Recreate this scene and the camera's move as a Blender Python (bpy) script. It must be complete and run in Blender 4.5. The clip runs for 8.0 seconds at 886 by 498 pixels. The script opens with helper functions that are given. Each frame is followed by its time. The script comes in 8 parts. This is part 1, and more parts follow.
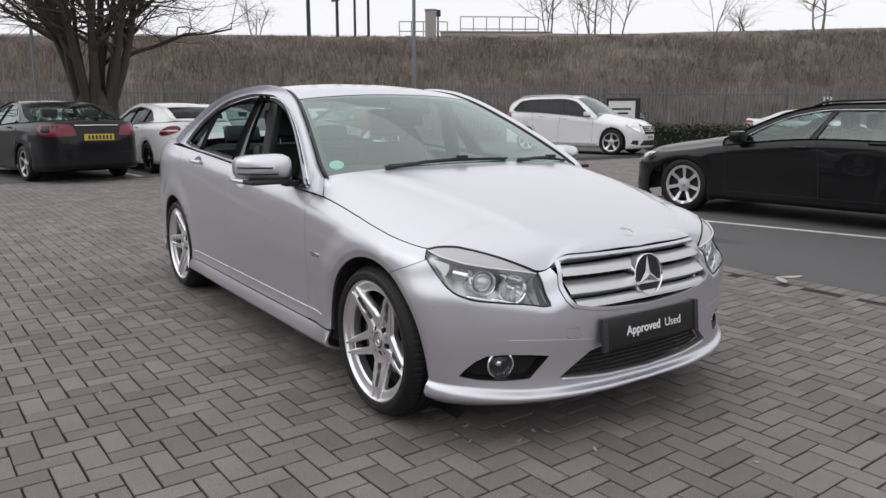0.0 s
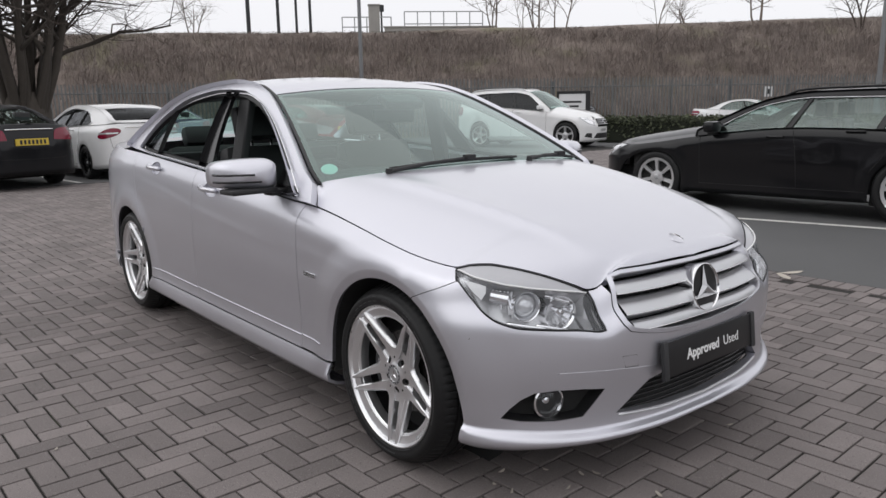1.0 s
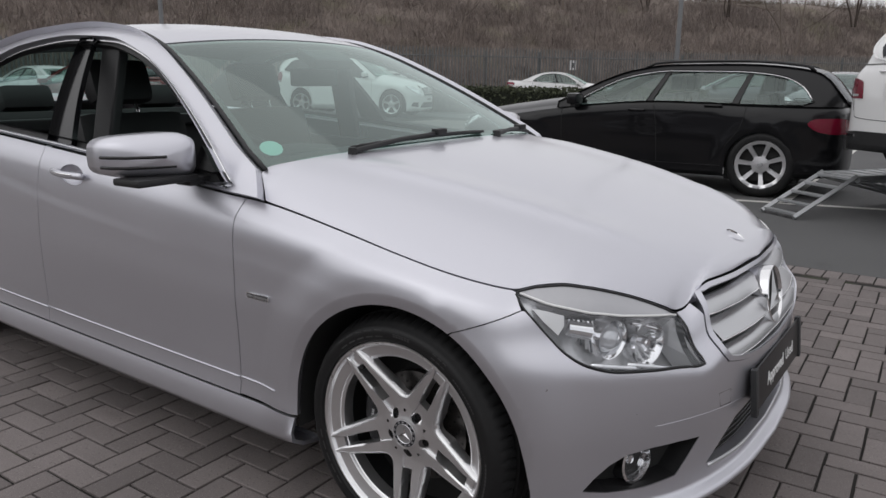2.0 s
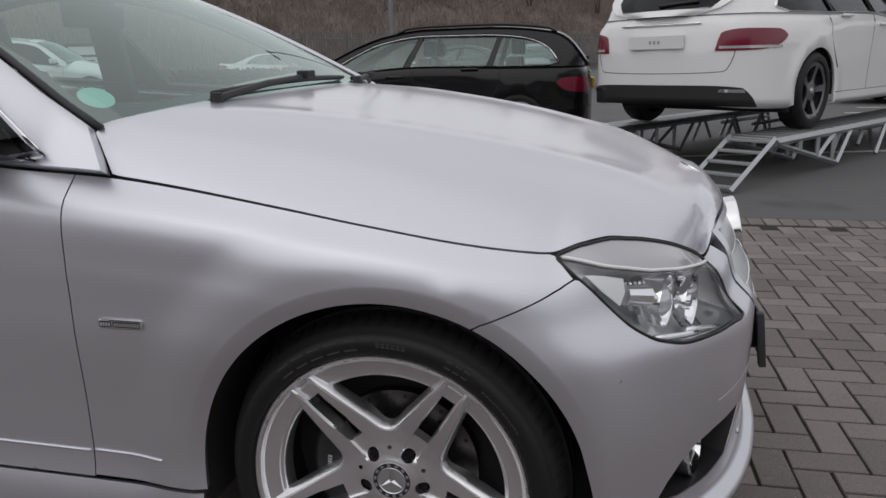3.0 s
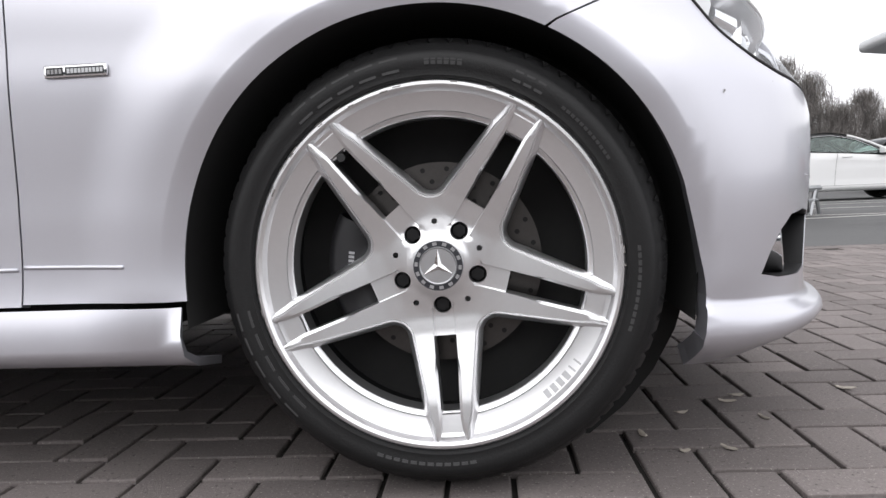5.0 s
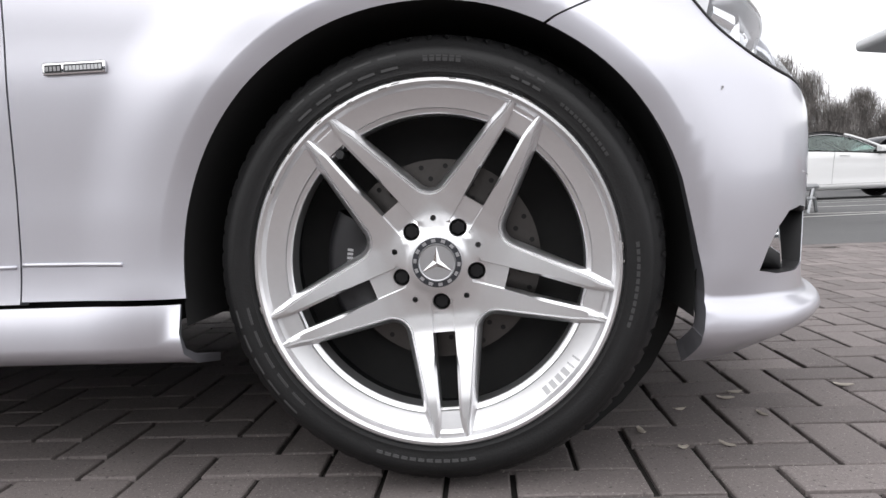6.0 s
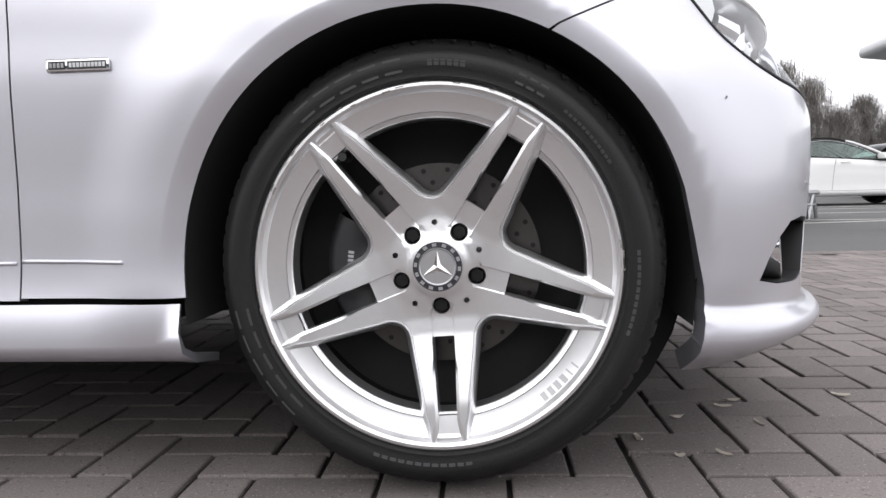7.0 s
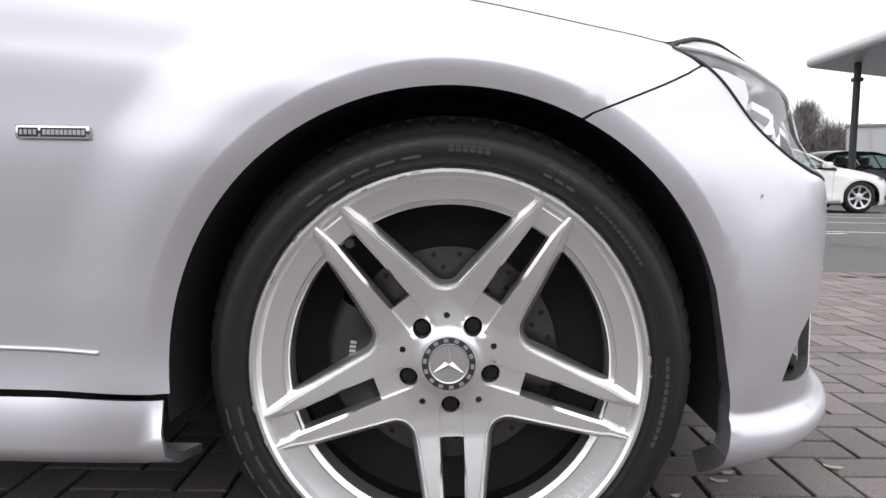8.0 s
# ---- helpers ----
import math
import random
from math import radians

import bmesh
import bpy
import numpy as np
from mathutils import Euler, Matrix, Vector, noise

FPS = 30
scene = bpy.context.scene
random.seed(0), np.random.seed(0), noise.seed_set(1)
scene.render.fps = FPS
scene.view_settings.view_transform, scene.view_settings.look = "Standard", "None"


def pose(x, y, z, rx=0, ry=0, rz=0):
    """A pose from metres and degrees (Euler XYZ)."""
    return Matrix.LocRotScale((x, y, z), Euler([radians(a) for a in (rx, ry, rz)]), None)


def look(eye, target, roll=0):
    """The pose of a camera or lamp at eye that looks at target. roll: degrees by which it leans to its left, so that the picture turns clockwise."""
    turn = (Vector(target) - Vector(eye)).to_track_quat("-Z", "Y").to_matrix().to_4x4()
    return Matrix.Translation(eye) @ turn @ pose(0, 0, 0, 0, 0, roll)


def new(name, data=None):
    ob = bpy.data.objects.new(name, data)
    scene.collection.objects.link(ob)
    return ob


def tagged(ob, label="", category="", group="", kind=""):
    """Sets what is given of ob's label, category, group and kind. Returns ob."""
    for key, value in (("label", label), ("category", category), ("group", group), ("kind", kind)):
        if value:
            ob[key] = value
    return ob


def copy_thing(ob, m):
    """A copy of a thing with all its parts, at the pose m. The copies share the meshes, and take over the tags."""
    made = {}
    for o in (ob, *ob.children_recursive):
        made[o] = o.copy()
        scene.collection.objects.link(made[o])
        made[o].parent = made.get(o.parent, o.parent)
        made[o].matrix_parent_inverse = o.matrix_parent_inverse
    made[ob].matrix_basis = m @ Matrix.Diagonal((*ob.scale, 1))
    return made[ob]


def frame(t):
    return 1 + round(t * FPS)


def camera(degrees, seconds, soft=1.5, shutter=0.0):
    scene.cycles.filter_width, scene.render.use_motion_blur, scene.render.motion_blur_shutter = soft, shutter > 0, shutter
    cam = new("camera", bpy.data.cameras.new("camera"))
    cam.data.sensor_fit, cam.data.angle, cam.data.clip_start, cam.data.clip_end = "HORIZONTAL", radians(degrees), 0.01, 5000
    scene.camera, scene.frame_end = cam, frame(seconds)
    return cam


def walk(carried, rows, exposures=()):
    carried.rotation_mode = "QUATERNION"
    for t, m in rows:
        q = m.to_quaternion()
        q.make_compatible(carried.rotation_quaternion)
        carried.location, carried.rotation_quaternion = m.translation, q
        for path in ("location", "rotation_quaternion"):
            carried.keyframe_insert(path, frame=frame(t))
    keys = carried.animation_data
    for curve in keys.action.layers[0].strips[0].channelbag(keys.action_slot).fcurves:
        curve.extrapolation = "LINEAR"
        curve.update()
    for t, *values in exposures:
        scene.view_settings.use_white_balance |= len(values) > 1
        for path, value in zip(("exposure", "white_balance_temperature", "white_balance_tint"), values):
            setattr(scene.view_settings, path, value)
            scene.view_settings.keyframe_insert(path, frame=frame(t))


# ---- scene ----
cam = camera(62.1, 8.0)
PATH = [
    (0, (2.518, -2.273, 1.227), (0.905, -1.148, 0.865), 0.1),
    (0.5, (2.342, -2.28, 1.218), (0.753, -1.122, 0.848), 0.3),
    (1, (1.998, -2.232, 1.22), (0.473, -0.994, 0.847), -1.0),
    (1.2, (1.831, -2.216, 1.217), (0.343, -0.934, 0.842), -0.0),
    (2.3, (0.834, -2.108, 1.177), (-0.148, -0.421, 0.742), -0.42),
    (2.5, (0.703, -2.052, 1.116), (-0.164, -0.296, 0.714), -1.14),
    (2.7, (0.561, -2.024, 1.101), (-0.102, -0.187, 0.670), -1.32),
    (3, (0.382, -1.949, 1.046), (-0.086, -0.070, 0.544), -1.51),
    (3.2, (0.289, -1.900, 0.966), (-0.078, -0.001, 0.460), -1.74),
    (3.5, (0.183, -1.857, 0.817), (-0.035, 0.070, 0.330), -4.15),
    (3.7, (0.156, -1.856, 0.693), (-0.018, 0.092, 0.276), -4.40),
    (4, (0.116, -1.839, 0.512), (-0.084, 0.138, 0.284), -2.7),
    (4.5, (0.105, -1.847, 0.421), (-0.089, 0.139, 0.278), -2.4),
    (6, (0.103, -1.852, 0.411), (-0.081, 0.135, 0.265), -2.4),
    (6.5, (0.103, -1.85, 0.417), (-0.088, 0.135, 0.262), -2.3),
    (7, (0.101, -1.851, 0.419), (-0.081, 0.135, 0.269), -1.3),
    (7.5, (0.085, -1.835, 0.427), (-0.077, 0.153, 0.279), -0.2),
    (7.8, (0.047, -1.806, 0.469), (-0.048, 0.188, 0.341), 0.1),
    (8, (0.012, -1.766, 0.552), (-0.034, 0.225, 0.367), 0.8),
]
EXPOSURES = [(0, 0.2), (1.2, 0.12), (2.3, -0.22), (3.2, -0.25), (3.6, 0.0), (4.0, 0.4), (4.6, 0.72), (5.8, 0.85), (8, 0.9)]
walk(cam, [(t, look(eye, target, roll)) for t, eye, target, roll in PATH], EXPOSURES)

# ---- world, sun, exposure ----
world = bpy.data.worlds.new("overcast")
scene.world = world
world.use_nodes = True
_nt = world.node_tree
_sky = _nt.nodes.new("ShaderNodeTexSky")
_sky.sky_type = "NISHITA"
_sky.sun_disc = False
_sky.sun_elevation, _sky.sun_rotation = radians(48), radians(200)
_sky.dust_density, _sky.air_density = 4.0, 1.0
_hs = _nt.nodes.new("ShaderNodeHueSaturation")
_hs.inputs["Saturation"].default_value = 0.06
_mix = _nt.nodes.new("ShaderNodeMix")
_mix.data_type = "RGBA"
_mix.inputs[0].default_value = 0.8
_mix.inputs[7].default_value = (9.6, 9.6, 10.0, 1)
_nt.links.new(_sky.outputs[0], _hs.inputs["Color"])
_nt.links.new(_hs.outputs[0], _mix.inputs[6])
_nt.links.new(_mix.outputs[2], _nt.nodes["Background"].inputs[0])
_nt.nodes["Background"].inputs[1].default_value = 0.1

sun = new("sun", bpy.data.lights.new("sun", "SUN"))
sun.data.energy, sun.data.angle, sun.data.color = 0.5, radians(110), (1, 0.98, 0.95)
sun.matrix_world = look((0, 0, 10), (1.5, 4.0, 0))


# ---- materials ----
MATS = {}


def nodes_of(m):
    return m.node_tree.nodes, m.node_tree.links, m.node_tree.nodes["Principled BSDF"]


def material(name, color, rough=0.6, metal=0.0, coat=0.0, var=0.0, scale=3.0, fine=60.0, bump=0.0, bump_scale=200.0,
             spec=0.5, emit=0.0, rand=0.0, island=False, alpha_mix=0.0, coords="Object", rvar=0.0, spots=None):
    """A procedural surface: a base colour varied at two scales, gloss variation and fine relief."""
    if name in MATS:
        return MATS[name]
    m = bpy.data.materials.new(name)
    m.use_nodes = True
    n, l, p = nodes_of(m)
    p.inputs["Base Color"].default_value = (*color, 1)
    p.inputs["Roughness"].default_value = rough
    p.inputs["Metallic"].default_value = metal
    p.inputs["Coat Weight"].default_value = coat
    p.inputs["Coat Roughness"].default_value = 0.04
    p.inputs["Specular IOR Level"].default_value = spec
    tc = n.new("ShaderNodeTexCoord")
    co = n.new("ShaderNodeNewGeometry").outputs["Position"] if coords == "World" else tc.outputs[coords]
    if var or rand:
        big, small = n.new("ShaderNodeTexNoise"), n.new("ShaderNodeTexNoise")
        big.inputs["Scale"].default_value, small.inputs["Scale"].default_value = scale, fine
        big.inputs["Detail"].default_value, small.inputs["Detail"].default_value = 4, 3
        for t in (big, small):
            l.new(co, t.inputs["Vector"])
        add = n.new("ShaderNodeMath")
        add.operation = "ADD"
        l.new(big.outputs[0], add.inputs[0])
        l.new(small.outputs[0], add.inputs[1])
        mul = n.new("ShaderNodeMath")
        mul.operation = "MULTIPLY_ADD"
        l.new(add.outputs[0], mul.inputs[0])
        mul.inputs[1].default_value, mul.inputs[2].default_value = var, 1 - var
        fac = mul.outputs[0]
        if rand:
            src = n.new("ShaderNodeNewGeometry").outputs["Random Per Island"] if island else n.new("ShaderNodeObjectInfo").outputs["Random"]
            r = n.new("ShaderNodeMath")
            r.operation = "MULTIPLY_ADD"
            l.new(src, r.inputs[0])
            r.inputs[1].default_value, r.inputs[2].default_value = 2 * rand, 1 - rand
            mm = n.new("ShaderNodeMath")
            mm.operation = "MULTIPLY"
            l.new(fac, mm.inputs[0])
            l.new(r.outputs[0], mm.inputs[1])
            fac = mm.outputs[0]
        vm = n.new("ShaderNodeVectorMath")
        vm.operation = "SCALE"
        vm.inputs[0].default_value = color
        l.new(fac, vm.inputs["Scale"])
        out = vm.outputs[0]
        if spots:
            sp = n.new("ShaderNodeTexNoise")
            sp.inputs["Scale"].default_value, sp.inputs["Detail"].default_value = spots[0], 5
            l.new(co, sp.inputs["Vector"])
            rp = n.new("ShaderNodeMapRange")
            rp.inputs["From Min"].default_value, rp.inputs["From Max"].default_value = spots[1], spots[1] + 0.12
            l.new(sp.outputs[0], rp.inputs["Value"])
            mx = n.new("ShaderNodeMix")
            mx.data_type = "RGBA"
            l.new(rp.outputs[0], mx.inputs[0])
            l.new(out, mx.inputs[6])
            mx.inputs[7].default_value = (*spots[2], 1)
            out = mx.outputs[2]
        l.new(out, p.inputs["Base Color"])
        if rvar:
            rr = n.new("ShaderNodeMath")
            rr.operation = "MULTIPLY_ADD"
            l.new(big.outputs[0], rr.inputs[0])
            rr.inputs[1].default_value, rr.inputs[2].default_value = 2 * rvar, rough - rvar
            l.new(rr.outputs[0], p.inputs["Roughness"])
    if bump:
        bn, bt = n.new("ShaderNodeBump"), n.new("ShaderNodeTexNoise")
        bt.inputs["Scale"].default_value, bt.inputs["Detail"].default_value = bump_scale, 6
        l.new(co, bt.inputs["Vector"])
        l.new(bt.outputs[0], bn.inputs["Height"])
        bn.inputs["Strength"].default_value, bn.inputs["Distance"].default_value = bump, 0.01
        l.new(bn.outputs[0], p.inputs["Normal"])
    if emit:
        p.inputs["Emission Color"].default_value = (*color, 1)
        p.inputs["Emission Strength"].default_value = emit
    MATS[name] = m
    return m


def glass_material(name, tint, gloss=0.05, sheen=(0.86, 0.98, 0.94), grazing=0.9):
    """A thin pane: tinted see-through with a sharp Fresnel gloss."""
    if name in MATS:
        return MATS[name]
    m = bpy.data.materials.new(name)
    m.use_nodes = True
    n, l = m.node_tree.nodes, m.node_tree.links
    n.remove(n["Principled BSDF"])
    tr, gl, fr, pw, mu, mx = (n.new("ShaderNode" + k) for k in ("BsdfTransparent", "BsdfGlossy", "LayerWeight", "Math", "Math", "MixShader"))
    tr.inputs[0].default_value = (*tint, 1)
    gl.inputs["Roughness"].default_value = 0.01
    gl.inputs["Color"].default_value = (*sheen, 1)
    fr.inputs["Blend"].default_value = 0.5
    pw.operation, pw.inputs[1].default_value = "POWER", 4.0
    mu.operation, mu.inputs[1].default_value, mu.inputs[2].default_value = "MULTIPLY_ADD", grazing - gloss, gloss
    l.new(fr.outputs["Facing"], pw.inputs[0])
    l.new(pw.outputs[0], mu.inputs[0])
    l.new(mu.outputs[0], mx.inputs[0])
    l.new(tr.outputs[0], mx.inputs[1])
    l.new(gl.outputs[0], mx.inputs[2])
    l.new(mx.outputs[0], n["Material Output"].inputs[0])
    MATS[name] = m
    return m


def paint(name, color, metal=0.0, rough=0.35, flake=0.0):
    """Car paint under clear coat, with fine metallic flake and a faint uneven film of road dust."""
    if name in MATS:
        return MATS[name]
    m = material(name, color, rough, metal, coat=1.0, var=0.05, scale=2.2, fine=900.0, rvar=0.04)
    n, l, p = nodes_of(m)
    p.inputs["Coat Roughness"].default_value = 0.05
    return m


SILVER = paint("silver_paint", (0.640, 0.640, 0.692), 0.90, 0.43)
nodes_of(SILVER)[2].inputs["Coat Roughness"].default_value = 0.14
BLACK_PAINT = paint("black_paint", (0.005, 0.005, 0.006), 0.0, 0.3)
nodes_of(BLACK_PAINT)[2].inputs["Specular IOR Level"].default_value = 0.15
nodes_of(BLACK_PAINT)[2].inputs["Coat Weight"].default_value = 0.5
WHITE_PAINT = paint("white_paint", (0.78, 0.78, 0.78), 0.0, 0.4)
GREY_PAINT = paint("grey_paint", (0.10, 0.105, 0.115), 0.5, 0.35)
DARK_PAINT = paint("anthracite_paint", (0.006, 0.0065, 0.008), 0.1, 0.3)
nodes_of(DARK_PAINT)[2].inputs["Specular IOR Level"].default_value = 0.15
nodes_of(DARK_PAINT)[2].inputs["Coat Weight"].default_value = 0.5
RED_PAINT = paint("red_paint", (0.25, 0.015, 0.02), 0.2, 0.35)
BLUE_PAINT = paint("blue_paint", (0.03, 0.04, 0.09), 0.4, 0.35)
CHROME = material("chrome", (0.85, 0.85, 0.86), 0.08, 1.0, var=0.03)
SATIN = material("satin_silver", (0.58, 0.585, 0.60), 0.34, 0.9, var=0.05, fine=300)
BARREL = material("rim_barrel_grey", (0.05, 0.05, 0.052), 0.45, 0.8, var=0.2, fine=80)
WHEEL = material("wheel_silver", (0.83, 0.83, 0.84), 0.30, 0.95, coat=0.0, var=0.05, scale=6, fine=150, bump=0.015, bump_scale=300)
RUBBER = material("tyre_rubber", (0.012, 0.012, 0.0125), 0.52, spec=0.28, var=0.35, scale=9, fine=120, bump=0.12, bump_scale=300)
PLASTIC = material("black_plastic", (0.012, 0.012, 0.013), 0.5, var=0.2, fine=300, bump=0.08, bump_scale=500)
GLOSS_BLACK = material("gloss_black", (0.006, 0.006, 0.007), 0.15, coat=0.0, var=0.1)
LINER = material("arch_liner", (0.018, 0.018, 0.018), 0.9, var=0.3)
LEATHER = material("black_leather", (0.014, 0.014, 0.015), 0.5, var=0.2, fine=200, bump=0.1, bump_scale=400)
TRIM_GREY = material("dash_plastic", (0.03, 0.031, 0.033), 0.55, var=0.2, fine=300, bump=0.06, bump_scale=600)
DISC = material("brake_disc", (0.085, 0.08, 0.077), 0.36, 0.9, var=0.2, scale=8, fine=160)
CALIPER = material("brake_caliper", (0.02, 0.02, 0.022), 0.5, 0.2, var=0.2, fine=80)
BOLT = material("wheel_bolt", (0.012, 0.012, 0.013), 0.4, 0.4, var=0.2)
REFLECTOR = material("lamp_reflector", (0.92, 0.92, 0.93), 0.10, 1.0, var=0.02)
LAMP_BASE = material("lamp_housing", (0.62, 0.62, 0.63), 0.24, 0.6, var=0.15, scale=20, fine=90)
# lighter copy of the tyre rubber: the sheen on raised marks is in its colour
RUBBER_SHEEN = material("raised_rubber", (0.042, 0.042, 0.043), 0.45, spec=0.5, var=0.2, fine=120)
BROW = material("lamp_brow", (0.42, 0.42, 0.44), 0.36, 0.6, coat=1.0, var=0.05)
RIM_PRINT = material("rim_print", (0.42, 0.42, 0.43), 0.45, 0.5, var=0.1)
LAMP_CLEAR = glass_material("clear_lens", (0.96, 0.97, 0.98), 0.04, (0.97, 0.98, 1.0), 0.45)
WINDSCREEN = glass_material("windscreen_glass", (0.58, 0.76, 0.71), 0.17)
SIDE_GLASS = glass_material("side_glass", (0.74, 0.83, 0.81), 0.10)
DARK_GLASS = glass_material("privacy_glass", (0.06, 0.064, 0.068), 0.025, (0.95, 0.97, 1.0), 0.6)
RED_LENS = material("red_lens", (0.17, 0.004, 0.022), 0.22, coat=0.3, var=0.1, scale=12, fine=90)
CLEAR_LENS = material("pale_lens", (0.62, 0.63, 0.65), 0.1, 0.4, coat=1.0, var=0.15, scale=20, fine=90)
PLATE_YELLOW = material("yellow_plate", (0.62, 0.45, 0.06), 0.45, var=0.05)
PLATE_WHITE = material("white_plate", (0.72, 0.72, 0.72), 0.45, var=0.05)
PLATE_BLACK = material("black_plate", (0.012, 0.012, 0.013), 0.35, var=0.05)
LETTER_WHITE = material("white_lettering", (0.8, 0.8, 0.8), 0.5)
LETTER_GREY = material("grey_lettering", (0.35, 0.35, 0.36), 0.5)
LETTER_DARK = material("dark_lettering", (0.02, 0.02, 0.02), 0.5)
STICKER = material("mint_sticker", (0.50, 0.80, 0.72), 0.5, var=0.03)
GALV = material("galvanised_steel", (0.36, 0.37, 0.38), 0.5, 0.6, var=0.25, scale=6, fine=50)
FENCE_STEEL = material("fence_steel", (0.16, 0.165, 0.165), 0.65, 0.3, var=0.3, scale=4, fine=40)
ALU = material("ramp_aluminium", (0.42, 0.43, 0.44), 0.42, 0.8, var=0.2, scale=7, fine=80)
POST_GREY = material("post_grey", (0.20, 0.205, 0.21), 0.55, 0.3, var=0.15)
POST_DARK = material("post_dark", (0.03, 0.032, 0.035), 0.5, 0.2, var=0.15)
CONCRETE = material("concrete", (0.32, 0.31, 0.29), 0.85, var=0.25, scale=1.5, fine=30, bump=0.2, bump_scale=60)
CLADDING = material("grey_cladding", (0.42, 0.43, 0.45), 0.5, 0.3, var=0.08, scale=0.6, fine=8)
CANOPY_WHITE = material("canopy_white", (0.55, 0.56, 0.57), 0.4, 0.3, var=0.08, scale=0.5, fine=6)
BARK = material("bark", (0.055, 0.046, 0.038), 0.9, var=0.4, scale=5, fine=40, bump=0.5, bump_scale=40, rand=0.1)
TWIG = material("twigs", (0.060, 0.046, 0.038), 0.9, var=0.3, rand=0.25, island=True)
# twigs of the distant trees, paled because the haze is mixed into their colour
HAZED_TWIG = material("far_twigs", (0.20, 0.185, 0.175), 0.95, var=0.3, rand=0.2, island=True)
BIRCH = material("pale_twigs", (0.16, 0.13, 0.11), 0.9, var=0.3, rand=0.25, island=True)
SCRUB = material("scrub_stems", (0.222, 0.186, 0.168), 0.95, var=0.5, scale=0.16, fine=1.2, rand=0.5, island=True, coords="World")
EARTH = material("bank_earth", (0.19, 0.155, 0.132), 0.97, var=0.55, scale=0.12, fine=2.5, coords="World", bump=0.6, bump_scale=6, spots=(0.25, 0.55, (0.17, 0.155, 0.10)))
BANK_TOP = material("bank_crest", (0.10, 0.085, 0.062), 0.97, var=0.5, scale=0.4, fine=5, coords="World")
HEDGE = material("hedge_leaves", (0.055, 0.064, 0.034), 0.8, var=0.3, rand=0.4, island=True)
LEAF_DRY = material("dry_leaf", (0.42, 0.38, 0.33), 0.8, var=0.2, fine=300, rand=0.3)
WHITE_LINE = material("road_line_paint", (0.62, 0.61, 0.58), 0.8, var=0.25, scale=4, fine=70, coords="World", spots=(9.0, 0.60, (0.10, 0.10, 0.10)), rand=0.01)
ASPHALT = material("asphalt", (0.098, 0.098, 0.099), 0.85, var=0.38, scale=0.7, fine=260, coords="World", bump=0.35, bump_scale=350, spots=(0.9, 0.60, (0.056, 0.056, 0.058)))
JOINT = material("paver_joint_sand", (0.018, 0.016, 0.014), 0.95, var=0.4, scale=3, fine=120, coords="World", spots=(2.0, 0.60, (0.04, 0.045, 0.022)))
PAVER = material("concrete_paver", (0.180, 0.157, 0.152), 0.85, var=0.62, scale=2.2, fine=240, coords="World", bump=0.4, bump_scale=520, rand=0.2, spots=(1.1, 0.63, (0.13, 0.115, 0.112)))
PAVER_FAR = material("concrete_paver_far", (0.180, 0.157, 0.152), 0.85, var=0.62, scale=2.2, fine=240, coords="World", bump=0.4, bump_scale=520, rand=0.2, island=True, spots=(1.1, 0.63, (0.13, 0.115, 0.112)))


# ---- mesh tools ----
def link_mesh(name, verts, faces, mat, parent=None, label="", smooth=True, normals=None):
    """One mesh object out of arrays, under parent if given."""
    me = bpy.data.meshes.new(name)
    me.from_pydata([tuple(map(float, v)) for v in verts], [], [tuple(map(int, f)) for f in faces])
    me.materials.append(mat)
    if smooth:
        me.shade_smooth()
    if normals is not None:
        me.normals_split_custom_set([tuple(map(float, v)) for v in normals])
    me.update()
    ob = new(name, me)
    if parent is not None:
        ob.parent = parent
    if label:
        ob["label"] = label
    return ob


def part(name, bm, mat, parent=None, label="", smooth=False, sharp=35):
    me = bpy.data.meshes.new(name)
    bm.to_mesh(me)
    bm.free()
    me.materials.append(mat)
    if smooth:
        me.shade_smooth()
        me.set_sharp_from_angle(angle=radians(sharp))
    ob = new(name, me)
    if parent is not None:
        ob.parent = parent
    if label:
        ob["label"] = label
    return ob


def thing(name, label, category, m=None, group="", kind=""):
    ob = new(name)
    ob.empty_display_size = 0.2
    if m is not None:
        ob.matrix_world = m
    return tagged(ob, label, category, group, kind)


def box(bm, x0, x1, y0, y1, z0, z1, bevel=0.0, m=None):
    r = bmesh.ops.create_cube(bm, size=1)
    vs = r["verts"]
    mm = Matrix.Translation(((x0 + x1) / 2, (y0 + y1) / 2, (z0 + z1) / 2)) @ Matrix.Diagonal((x1 - x0, y1 - y0, z1 - z0, 1))
    bmesh.ops.transform(bm, matrix=(m @ mm) if m is not None else mm, verts=vs)
    if bevel:
        es = list({e for v in vs for e in v.link_edges})
        bmesh.ops.bevel(bm, geom=es, offset=bevel, segments=2, affect="EDGES", profile=0.6)
    return bm


def boxed(x0, x1, y0, y1, z0, z1, bevel=0.0, m=None):
    return box(bmesh.new(), x0, x1, y0, y1, z0, z1, bevel, m)


def tube(bm, a, b, r0, r1=None, seg=8, caps=True):
    a, b = Vector(a), Vector(b)
    d = b - a
    q = d.to_track_quat("Z", "Y").to_matrix().to_4x4()
    r = bmesh.ops.create_cone(bm, cap_ends=caps, segments=seg, radius1=r0, radius2=r0 if r1 is None else r1, depth=d.length)
    bmesh.ops.transform(bm, matrix=Matrix.Translation((a + b) / 2) @ q, verts=r["verts"])
    return bm


